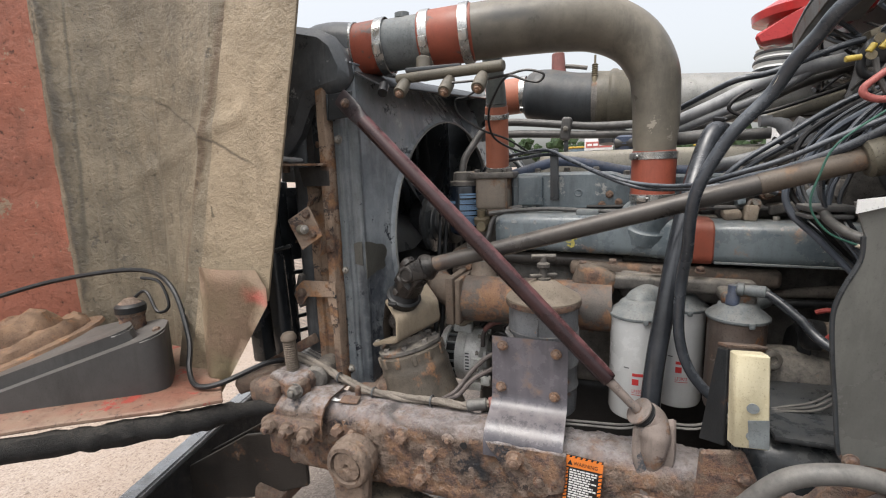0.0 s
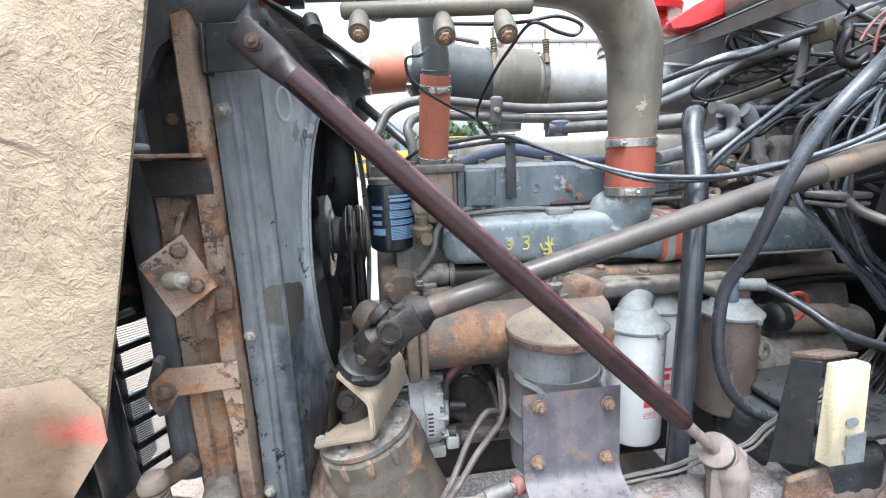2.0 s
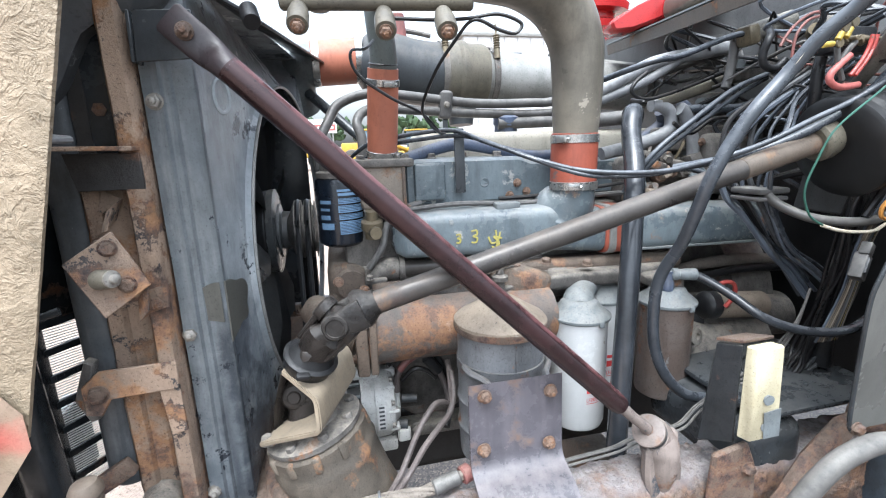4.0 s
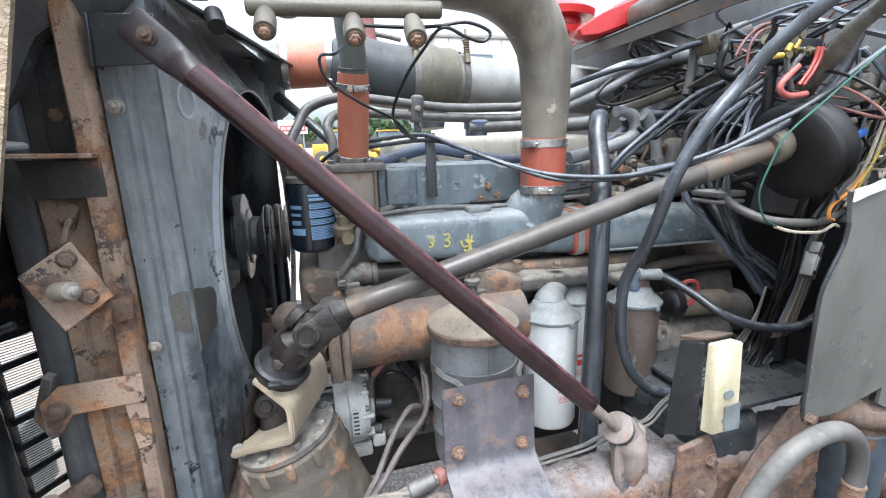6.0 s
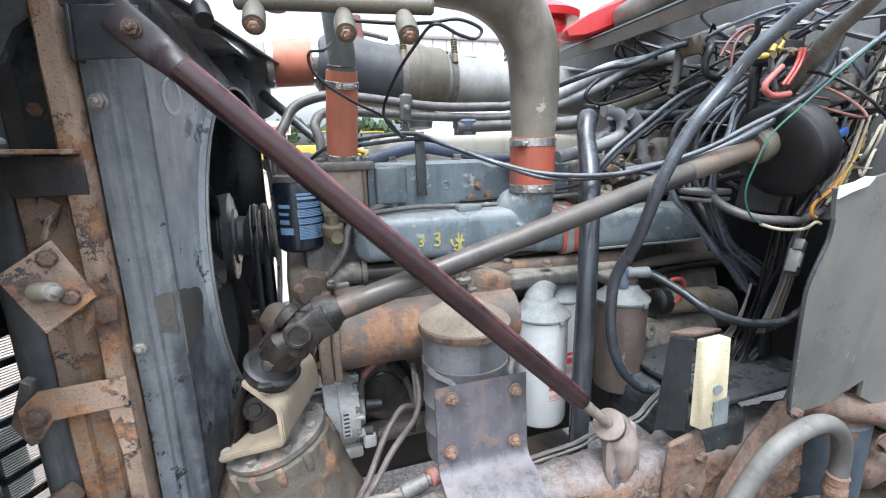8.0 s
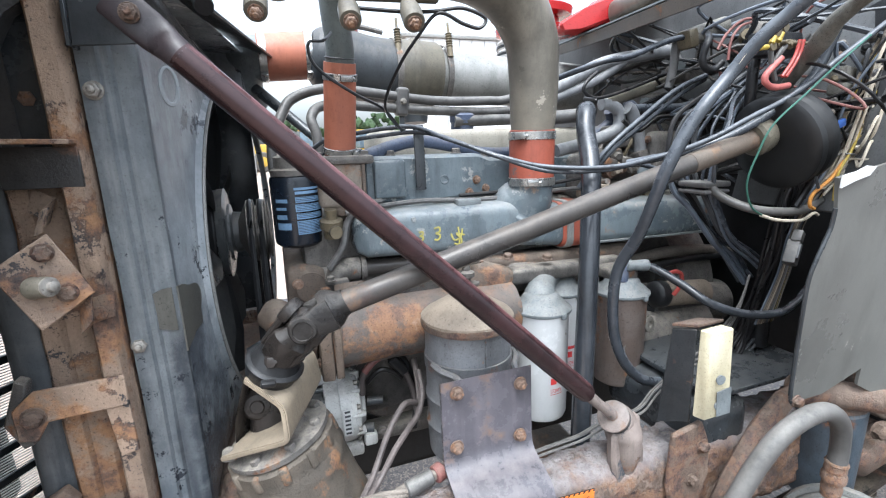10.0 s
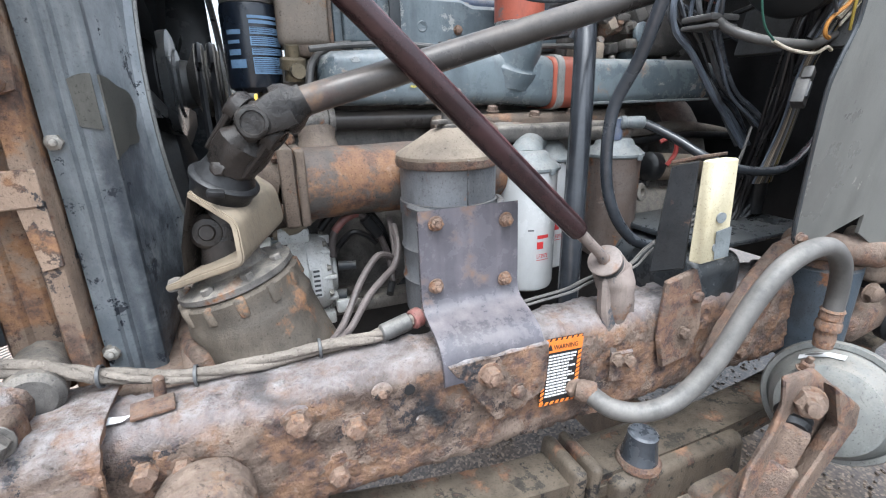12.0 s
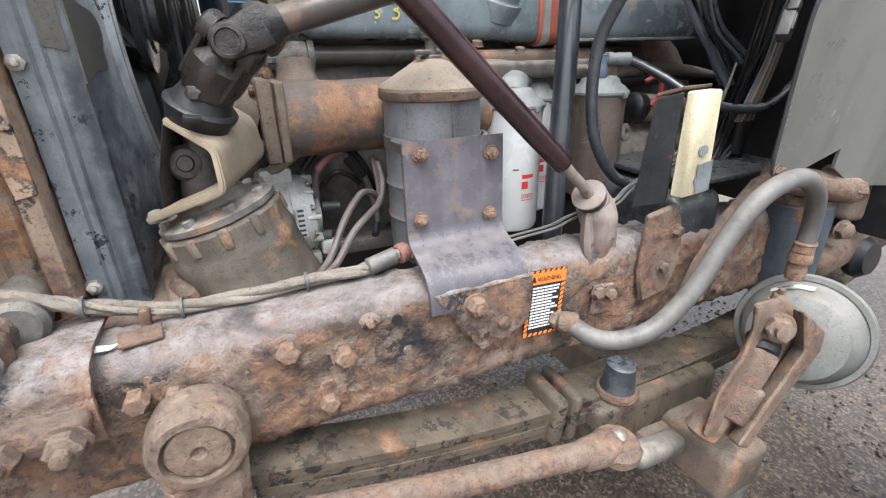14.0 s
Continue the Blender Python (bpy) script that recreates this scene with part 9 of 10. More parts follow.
def fuel_pump():
    f = thing("fuel_pump", "grimy injection pump cluster with fittings behind the shaft", "fuel pump", (0.38, 1.45, 1.36))
    part("body", rough_up(box(B(), (0.36, 1.46, 1.43), (0.30, 0.12, 0.12), 0.02, seg=3), 0.006, 18), CASTING, f)
    part("governor", rough_up(box(B(), (0.50, 1.42, 1.46), (0.16, 0.14, 0.16), 0.03, seg=3), 0.006, 18), CASTING, f)
    part("top_block", rough_up(box(B(), (0.42, 1.44, 1.53), (0.20, 0.10, 0.06), 0.015, seg=2), 0.005, 25), CASTING, f)
    rng = random.Random(11)
    for k in range(16):
        x, z = 0.24 + 0.022 * k + rng.uniform(-0.01, 0.01), 1.40 + rng.uniform(-0.02, 0.11)
        d = Vector((rng.uniform(-0.4, 0.4), -1, rng.uniform(-0.3, 0.6)))
        part("fitting", lathe(B(), (x, 1.395, z), d, [(0, 0.013), (0.012, 0.013), (0.013, 0.017), (0.024, 0.017), (0.025, 0.010), (0.04, 0.009)], rng.choice((6, 6, 12))), rng.choice((CASTING, BOLT, BRASS, BOLTGREY, CASTING)), f)
    for k in range(12):
        x, z = 0.235 + 0.019 * k, 1.375 + rng.uniform(0.0, 0.10)
        w, hh = rng.uniform(0.018, 0.04), rng.uniform(0.018, 0.045)
        part("cast_lug", rough_up(box(B(), (x, 1.385 + rng.uniform(-0.015, 0.01), z), (w, 0.05, hh), 0.006, (rng.uniform(-20, 20), rng.uniform(-25, 25), 0), 2), 0.002, 45), rng.choice((CASTING, CASTING, LIDTAN, BLUEGREY)), f)
    part("hand_wheel", lathe(B(), (0.405, 1.375, 1.425), (0.1, -1, 0.2), [(0, 0.012), (0.01, 0.012), (0.012, 0.026), (0.016, 0.030), (0.024, 0.030), (0.028, 0.024), (0.028, 0.012)], 12), BLUEGREY, f, "blue-grey knurled knob")
    part("blue_can", cyl(B(), (0.43, 1.43, 1.45), (0.43, 1.43, 1.53), 0.034, 0.034, 22, 0.006), CAPGREY, f, "grey-blue cylinder")
    for k in range(6):
        x = 0.25 + 0.05 * k
        part("injector_line", tube(B(), [(x, 1.40, 1.45), (x + 0.02, 1.38, 1.49 + 0.01 * (k % 3)), (x + 0.06, 1.42, 1.53), (x + 0.1, 1.46, 1.50)], 0.0042, 6), (CASTING, WIREBLACK, BRASS)[k % 3], f)


fuel_pump()


def intake_duct():
    d = thing("air_intake_duct", "air intake duct of grey tube, tan sleeve and dark plastic", "air duct", (-0.1, 1.95, 1.65))
    p = [Vector(q) for q in ((-0.66, 1.93, 1.79), (-0.535, 1.95, 1.797), (-0.39, 1.95, 1.807), (-0.30, 1.95, 1.79), (-0.131, 1.95, 1.762), (0.021, 1.95, 1.757), (0.42, 1.95, 1.735), (0.62, 1.95, 1.715))]
    part("inlet", tube(B(), [(-0.60, 2.03, 1.66), (-0.61, 1.99, 1.73), (-0.585, 1.955, 1.785), p[1]], 0.066, 28), CAPGREY, d)
    part("red_coupler", cyl(B(), p[1] - Vector((0.012, 0, 0)), p[2], 0.07, 0.07, 32, 0.003), ORANGEHOSE, d, "faded red coupler")
    clamp(d, p[1], (1, 0, 0), 0.0705, 0.022, (0, -0.6, -0.8))
    clamp(d, p[2] - Vector((0.012, 0, 0)), (1, 0, 0), 0.0705, 0.022, (0, -0.6, -0.8))
    part("dark_section", tube(B(), [p[2] - Vector((0.005, 0, 0)), p[2] + Vector((0.012, 0, -0.003)), p[2] + Vector((0.035, 0, -0.008)), p[3], Vector((-0.22, 1.95, 1.77)), p[4]], [0.070, 0.088, 0.097, 0.102, 0.103, 0.102], 36), DARKDUCT, d, "dark plastic body")
    part("tan_sleeve", lathe(B(), p[4], p[5] - p[4], [(0, 0.104), (0.01, 0.107), (0.05, 0.104), (0.06, 0.112), (0.075, 0.112), (0.085, 0.105), (0.14, 0.104), (0.153, 0.098)], 36), BRONZE, d, "dusty tan sleeve")
    part("grey_tube", cyl(B(), p[5], p[7], 0.085, 0.082, 36), GALV, d, "mottled grey tube")
    for q, r in ((p[4] + Vector((-0.008, 0, 0)), 0.105), (p[5] + Vector((0.014, 0, 0)), 0.094)):
        part("band", lathe(B(), q, (1, 0, 0), [(0, r), (0.001, r + 0.002), (0.02, r + 0.002), (0.021, r)], 36, cap=False), CASTING, d)
        t = lathe(B(), q + Vector((0.01, -0.085, 0.045)), (0, 0.2, 1), [(0, 0.010), (0.03, 0.010)] + [(0.03 + 0.004 * k, 0.012 if k % 2 else 0.008) for k in range(12)] + [(0.08, 0.004), (0.11, 0.004)], 12)
        part("spring_latch", t, BRASS, d, "spring T-bolt latch")
    part("drain_cup", lathe(B(), (-0.07, 1.92, 1.665), (0, -0.1, -1), [(0, 0.03), (0.02, 0.055), (0.035, 0.055), (0.04, 0.045), (0.07, 0.04)], 24), DARKDUCT, d)
    part("elbow", tube(B(), [p[7] - Vector((0.02, 0, 0)), Vector((0.67, 2.02, 1.735)), Vector((0.64, 2.24, 1.785)), Vector((0.585, 2.37, 1.845))], 0.084, 28), GALV, d)
    ba, bx = Vector((0.578, 2.378, 1.84)), Vector((0.10, 0.06, 1.0)).normalized()
    part("bellows", lathe(B(), ba, bx, [(0, 0.086)] + [(0.004 + 0.010 * k, 0.104 if k % 2 else 0.095) for k in range(13)] + [(0.136, 0.088)], 36), LABELWHITE, d, "pale ribbed bellows")
    for k in range(3):
        part("band", lathe(B(), ba + bx * (0.022 + 0.034 * k), bx, [(0, 0.100), (0.002, 0.107), (0.010, 0.107), (0.012, 0.100)], 32, cap=False), RUBBER, d, "black strap")
    c = thing("air_cleaner", "red-capped air cleaner canister on the far side of the cab", "air cleaner", (0.78, 2.2, 1.95))
    part("canister", cyl(B(), (0.64, 2.4, 1.95), (0.65, 2.4, 2.01), 0.085, 0.09, 32, 0.01), RUBBER, c)
    part("red_cap", lathe(B(), (0.655, 2.4, 1.985), (0, 0, 1), [(0, 0.10), (0.02, 0.16), (0.045, 0.165), (0.06, 0.13), (0.085, 0.13), (0.09, 0.185), (0.12, 0.19), (0.16, 0.12), (0.18, 0.05)], 40), REDPAINT, c, "glossy red rain cap")
    s = thing("support_rod", "dark diagonal rod behind the fan shroud", "rod", (-0.45, 1.9, 1.5))
    part("rod", cyl(B(), (-0.60, 1.98, 1.74), (-0.36, 1.75, 1.50), 0.017, 0.014, 14, 0.003), BLACKSTEEL, s)
    part("pad", box(B(), (-0.60, 1.98, 1.75), (0.05, 0.03, 0.07), 0.01, (0, 30, 0)), BLACKSTEEL, s)
    v = thing("breather_post", "small dark breather fitting standing behind the pipe", "fitting", (-0.26, 1.95, 1.88))
    part("post", cyl(B(), (-0.265, 1.95, 1.84), (-0.27, 1.95, 1.95), 0.03, 0.024, 16, 0.004), WIREPINK, v)
    part("spring_end", tube(B(), [(-0.25, 1.95, 1.90), (-0.21, 1.95, 1.895), (-0.16, 1.95, 1.885)], 0.008, 8), CASTING, v)


intake_duct()


# ---- firewall, wiring and cab side ----
def firewall():
    f = thing("firewall", "grey painted cab firewall behind the engine", "firewall", (0.66, 1.6, 1.40), kind="structure")
    part("panel", rough_up(box(B(), (0.665, 1.62, 1.70), (0.02, 1.5, 0.56), 0.004), 0.001, 6), FIREWALL, f)
    part("step", rough_up(box(B(), (0.60, 1.25, 1.62), (0.12, 0.30, 0.10), 0.02, seg=3), 0.002, 10), FIREWALL, f)
    part("tunnel", rough_up(box(B(), (0.78, 1.6, 1.15), (0.02, 1.6, 0.62), 0.004), 0.003, 6), RUBBER, f, "dark bell housing tunnel")
    part("oval_cover", lathe(B(), (0.652, 1.62, 1.70), (-1, 0, 0), [(0, 0.13), (0.008, 0.13), (0.012, 0.12), (0.013, 0.02)], 36), FIREWALL, f)
    c = thing("cowl_edge", "dusty dark steel cowl lip along the top of the firewall", "cowl", (0.4, 1.4, 1.80), kind="structure")
    bm = bent(B(), [(0.50, 1.95, 1.832), (0.37, 1.50, 1.796), (0.315, 1.24, 1.784), (0.27, 0.98, 1.776)], (0.004, 0, 0), (-0.004, 0, 0.031))
    part("lip", bm, worn("cowl_brown", (0.105, 0.086, 0.07), (0.05, 0.043, 0.037), 0.6, dust=0.3, dustcol=(0.24, 0.21, 0.175), rust=0.2, scale=8, bump=0.2), c, "brown lip face")
    bm = bent(B(), [(0.494, 1.95, 1.866), (0.364, 1.50, 1.830), (0.309, 1.24, 1.818), (0.264, 0.98, 1.810)], (0, 0, 0.004), (0.05, 0, 0.004))
    part("top_flange", bm, CAPGREY, c, "dusty grey top flange")
    r = thing("cab_cowl", "glossy red cab cowl panel with a grey hood rest", "cab body", (0.6, 1.5, 1.84))
    part("red_cowl", rough_up(slab(B(), [(0.50, 1.98, 1.885), (0.47, 1.62, 1.865), (0.85, 1.50, 2.04), (0.95, 2.1, 2.06)], (0.0, 0.0, 0.02), 0.005), 0.0005, 5), REDPAINT, r)
    part("red_brow", slab(B(), [(0.325, 1.64, 1.84), (0.31, 1.64, 1.868), (0.387, 1.63, 1.910), (0.464, 1.60, 1.945), (0.56, 1.56, 1.985), (0.56, 1.56, 1.90), (0.472, 1.60, 1.875), (0.38, 1.63, 1.845)], (0.03, 0.10, 0.0), 0.008), REDPAINT, r, "folded red cowl corner")
    part("hood_rest", box(B(), (0.455, 1.40, 1.895), (0.09, 0.42, 0.065), 0.024, (0, 0, -12), 4), TAUPE, r, "taupe padded hood rest")


firewall()


def column_boot():
    b = thing("column_boot", "black rubber steering column boot on the firewall", "boot", (0.45, 1.03, 1.42))
    ax = Vector((0.93, -0.05, 0.30)).normalized()
    p = Vector((0.362, 1.030, 1.519))
    part("neck", lathe(B(), p - ax * 0.01, ax, [(0, 0.030), (0.005, 0.036), (0.02, 0.037), (0.03, 0.034), (0.045, 0.036)], 28), BRONZE, b, "dusty neck")
    part("bellows", lathe(B(), p + ax * 0.03 + Vector((0, -0.008, -0.026)), ax, [(0, 0.04), (0.002, 0.06), (0.006, 0.088), (0.012, 0.094), (0.024, 0.095), (0.027, 0.091), (0.036, 0.096), (0.039, 0.092), (0.048, 0.095), (0.056, 0.094), (0.062, 0.08)], 64), worn("boot_rubber", (0.024, 0.024, 0.025), (0.014, 0.014, 0.014), 0.55, dust=0.12, dustcol=(0.12, 0.12, 0.115), scale=6, bump=0.06, speck=0.05), b)
    part("backing_plate", box(B(), (0.57, 1.02, 1.56), (0.02, 0.34, 0.40), 0.006, (0, 12, 0)), FIREWALL, b, "grey backing plate")


column_boot()


def cable(name, label, pts, r, m, category="wire", group="", seg=7):
    return solo(name, tube(B(), pts, r, seg), m, label, category, group)


def wiring():
    rng = random.Random(21)
    # bundle coming down beside the boot
    for k in range(12):
        o = Vector((rng.uniform(-0.03, 0.05), rng.uniform(-0.03, 0.05), rng.uniform(-0.01, 0.03)))
        base = [(0.555, 1.12, 1.705), (0.504, 1.12, 1.668), (0.438, 1.12, 1.629), (0.383, 1.12, 1.583), (0.352, 1.12, 1.532), (0.337, 1.12, 1.473), (0.335, 1.12, 1.42), (0.366, 1.12, 1.37), (0.428, 1.12, 1.29), (0.50, 1.12, 1.24), (0.56, 1.10, 1.18)]
        pts = [Vector(q) + o * (1.2 - 0.5 * math.sin(i)) + Vector((rng.uniform(-0.008, 0.008), rng.uniform(-0.008, 0.008), 0)) for i, q in enumerate(base)]
        cable("wire", "black and grey wires bundled down the firewall", pts, rng.choice((0.0035, 0.0045, 0.0055, 0.0065)), rng.choice((WIREBLACK, HOSE, HOSE, HOSE2, WIREGREY)), group="firewall wires")
    # the heap of wires low behind the wear block
    for k in range(16):
        o = Vector((0.006 * (k - 8), rng.uniform(-0.02, 0.02), 0))
        base = [(0.40 + 0.01 * k, 1.10, 0.985), (0.47, 1.10, 0.985), (0.517, 1.10, 1.02), (0.533, 1.10, 1.06), (0.53, 1.08, 1.16), (0.511, 1.05, 1.279), (0.492, 1.02, 1.393), (0.471, 1.0, 1.46), (0.45 + 0.005 * k, 0.97, 1.52)]
        pts = [Vector(q) + o * (1.0 if 1 < i < 7 else 0.5) + Vector((rng.uniform(-0.01, 0.01), rng.uniform(-0.01, 0.01), 0)) for i, q in enumerate(base)]
        cable("wire", "dusty wires hanging beside the fender panel", pts, rng.choice((0.0035, 0.0045, 0.006)), rng.choice((WIREGREY, LINE, GREYHOSE, WIREBLACK)), group="hanging wires")
    cable("wire_sleeve", "black corrugated sleeve over the hanging wires", [(0.54, 1.09, 1.02), (0.535, 1.085, 1.12), (0.515, 1.06, 1.22), (0.50, 1.03, 1.32)], 0.02, RUBBER, "sleeve", seg=12)
    t = thing("harness_clip", "dark harness clip tying the firewall wires", "clip", (0.335, 1.12, 1.42))
    part("strap", box(B(), (0.335, 1.11, 1.425), (0.075, 0.07, 0.012), 0.004), LINE, t)
    part("strap", box(B(), (0.334, 1.11, 1.410), (0.072, 0.07, 0.008), 0.003), LINE, t)
    cable("grey_tube", "grey tube looping under the column boot", [(0.322, 1.09, 1.425), (0.332, 1.06, 1.40), (0.36, 1.02, 1.38), (0.41, 1.0, 1.372), (0.47, 0.99, 1.372), (0.52, 0.99, 1.39)], 0.009, GREYHOSE, "tube", seg=10)
    cable("green_wire", "loose green wire ending in a bare splice", [(0.468, 0.920, 1.689), (0.395, 0.925, 1.636), (0.343, 0.930, 1.594), (0.284, 0.940, 1.542), (0.268, 0.950, 1.493), (0.263, 0.960, 1.441), (0.294, 0.970, 1.396), (0.343, 0.980, 1.372)], 0.0018, WIREGREEN)
    cable("splice_wire", "tan twisted wire end spliced to the green wire", [(0.338, 0.98, 1.373), (0.375, 0.98, 1.362), (0.413, 0.980, 1.356), (0.46, 0.98, 1.354), (0.490, 0.980, 1.365), (0.505, 0.98, 1.360)], 0.0032, WIREWHITE)
    cable("sleeved_harness", "thick taped harness dropping from the cowl", [(0.35, 0.83, 1.79), (0.368, 0.87, 1.742), (0.382, 0.90, 1.728), (0.389, 0.93, 1.710), (0.407, 0.96, 1.687), (0.423, 0.99, 1.661), (0.435, 1.02, 1.635), (0.46, 1.06, 1.60)], [0.012, 0.012, 0.0125, 0.0145, 0.018, 0.0135, 0.0125, 0.011], DUSTLOOM, "wire harness", seg=12)
    cable("blue_grey_cable", "blue-grey battery cable across the boot", [(0.472, 0.977, 1.712), (0.456, 0.988, 1.648), (0.418, 0.999, 1.599), (0.342, 1.020, 1.545), (0.256, 1.064, 1.502), (0.170, 1.161, 1.473)], 0.0085, HOSE, "cable", seg=10)
    k_ = thing("wire_connector", "grey plastic connector hanging in the firewall wires", "connector", (0.45, 0.985, 1.27))
    turn = (0, 28, 20)
    part("housing", rough_up(box(box(B(), (0.452, 0.985, 1.285), (0.030, 0.022, 0.050), 0.003, turn), (0.462, 0.985, 1.318), (0.024, 0.018, 0.024), 0.003, turn), 0.0008, 60), LINE, k_)
    part("latch", box(B(), (0.450, 0.972, 1.29), (0.012, 0.005, 0.03), 0.001, turn), WIREGREY, k_)
    # red battery leads and yellow terminals
    cable("red_lead", "faded red battery lead looped from the junction stud", [(0.367, 1.0, 1.662), (0.345, 1.0, 1.644), (0.331, 1.0, 1.630), (0.334, 1.0, 1.618), (0.356, 1.0, 1.610), (0.395, 1.0, 1.614)], 0.0058, PINKLEAD, "battery lead", "red leads", 10)
    for dx in (0.0, 0.010):
        cable("red_lead", "thin red lead off the junction stud", [(0.410 + dx, 1.0, 1.695), (0.405 + dx, 1.0, 1.672), (0.392 + dx, 0.998, 1.653), (0.372 + dx, 0.998, 1.629)], 0.0034, WIRERED, "battery lead", "red leads")
    for a, b in (((0.300, 1.676), (0.330, 1.679)), ((0.329, 1.684), (0.340, 1.702)), ((0.345, 1.688), (0.358, 1.710))):
        a, b = Vector((a[0], 0.995, a[1])), Vector((b[0], 0.995, b[1]))
        c = thing("ring_terminal", "yellow insulated ring terminal", "terminal", a, "yellow terminals")
        part("barrel", cyl(B(), a, a.lerp(b, 0.7), 0.0052, 0.0048, 10, 0.001), WIREYELLOW, c)
        part("ring", lathe(B(), a.lerp(b, 1.1), (0, -1, 0), [(0, 0.0075), (0.003, 0.0075)], 12), BRASS, c)
    cable("stud_cable", "black sleeved cable down from the junction block", [(0.425, 1.08, 1.74), (0.411, 1.08, 1.694), (0.403, 1.08, 1.651), (0.403, 1.08, 1.585), (0.41, 1.09, 1.52)], [0.007, 0.0095, 0.0105, 0.0105, 0.008], WIREBLACK, "cable", seg=10)
    for a, b in (((0.343, 1.676), (0.362, 1.622)), ((0.381, 1.684), (0.352, 1.650))):
        cable("stud_cable", "grey stud cable off the junction block", [(a[0], 1.005, a[1]), (0.5 * (a[0] + b[0]) - 0.004, 1.003, 0.5 * (a[1] + b[1])), (b[0], 1.003, b[1])], 0.0048, LINE, "cable", seg=8)
    g = thing("plug_block", "two stacked grey plastic plug blocks on the firewall wires", "connector", (0.525, 0.98, 1.605))
    part("plug", rough_up(box(B(), (0.520, 0.985, 1.634), (0.042, 0.03, 0.025), 0.003, (0, 4, 10)), 0.0006, 60), DUSTLOOM, g)
    part("plug", rough_up(box(B(), (0.518, 0.985, 1.606), (0.034, 0.03, 0.022), 0.003, (0, 4, 10)), 0.0006, 60), DUSTLOOM, g)
    cable("plug_cable", "black cable under the plug blocks", [(0.522, 0.99, 1.595), (0.512, 0.985, 1.55), (0.49, 0.98, 1.50), (0.475, 0.98, 1.44), (0.45, 0.99, 1.38)], 0.0065, WIREBLACK, "cable", seg=8)
    cable("loop_wire", "grey wire looped in front of the boot", [(0.47, 0.955, 1.540), (0.451, 0.955, 1.539), (0.425, 0.955, 1.526), (0.417, 0.955, 1.497), (0.437, 0.958, 1.454), (0.46, 0.96, 1.42)], 0.003, WIREGREY)
    cl = thing("blue_clip", "small blue wire splice clip", "clip", (0.478, 0.95, 1.53))
    part("clip", box(B(), (0.478, 0.952, 1.540), (0.024, 0.01, 0.014), 0.002, (0, -20, 0)), worn("blue_plastic", (0.05, 0.13, 0.42), (0.04, 0.1, 0.33), 0.4, scale=30, bump=0.05), cl)
    j = thing("junction_block", "dark junction block with copper studs", "junction block", (0.40, 1.03, 1.68))
    part("block", box(B(), (0.40, 1.04, 1.692), (0.10, 0.04, 0.045), 0.006), RUBBER, j)
    for x in (0.375, 0.41, 0.435):
        part("stud", hexbolt(B(), (x, 1.018, 1.69), (0, -1, 0), 0.009, 0.008, True, 0.012), BRASS, j)
    # the breaker strip with rows of posts
    s = thing("breaker_strip", "black circuit breaker strip with rows of brass posts", "breaker strip", (0.60, 1.0, 1.45))
    part("board", box(B(), (0.645, 1.03, 1.59), (0.02, 0.24, 0.36), 0.004, (0, 0, -40)), RUBBER, s)
    for k in range(12):
        for c in range(3):
            p = Vector((0.532 + 0.040 * c + rng.uniform(-0.006, 0.006), 1.0 - 0.022 * c, 1.455 + 0.021 * k + 0.012 * c))
            part("post", lathe(B(), p, (-0.85 + rng.uniform(-0.15, 0.15), -0.45, 0.1), [(0, 0.009), (0.012, 0.009), (0.013, 0.005), (0.024, 0.005), (0.025, 0.0075), (0.033, 0.0075), (0.036, 0.004)], 10), rng.choice((BRASS, LOOM, CASTING, BOLT, RUBBER)), s)
    cols = (LINE, GREYHOSE, WIREBLACK, WIREWHITE, HOSE2, WIREGREY, WIREYELLOW, WIREBLACK, TAN, LOOM)
    names = ("dusty", "grey", "black", "cream", "blue-grey", "grey", "yellow", "black", "tan", "dusty tan")
    for k in range(30):
        z = 1.47 + 0.0078 * k
        x = 0.52 + 0.05 * rng.random()
        y = 0.975 - 0.03 * rng.random()
        u = rng.uniform(-0.03, 0.03)
        cable("wire", "%s wire off the breaker strip" % names[k % 10],
              [(x + 0.03, y, z), (x, y - 0.012, z + 0.004), (0.535 + u, 0.965, z * 0.55 + 0.667), (0.520 + u * 0.8, 0.975, 1.45 + rng.uniform(-0.01, 0.01)), (0.492 + u * 0.6, 0.99, 1.39 + rng.uniform(-0.01, 0.01)), (0.487 + u * 0.6, 1.01, 1.315), (0.50 + u * 0.6, 1.03, 1.22), (0.49 + u, 1.05, 1.10)],
              rng.choice((0.0022, 0.0028, 0.0036)), cols[k % 10], group="breaker wires", seg=6)
    for k in range(14):
        z = 1.50 + 0.015 * k
        x = 0.53 + 0.05 * rng.random()
        y = 0.965 - 0.03 * rng.random()
        cable("wire", "cream wire off the breaker strip", [(x + 0.03, y, z), (x, y - 0.012, z + 0.004), (x - 0.012 + rng.uniform(-0.01, 0.01), y - 0.01, z - 0.04), (0.53 + rng.uniform(-0.02, 0.03), 0.96, 1.47), (0.51 + rng.uniform(-0.02, 0.03), 0.975, 1.42 + rng.uniform(-0.02, 0.02))],
              rng.choice((0.0022, 0.0028)), (WIREWHITE, WIREWHITE, GREYHOSE)[k % 3], group="breaker wires", seg=6)
    cable("orange_wire", "orange wire looping under the breaker strip", [(0.515, 0.955, 1.47), (0.490, 0.96, 1.435), (0.455, 0.965, 1.408), (0.450, 0.965, 1.386), (0.465, 0.965, 1.378)], 0.0036, WIREORANGE)
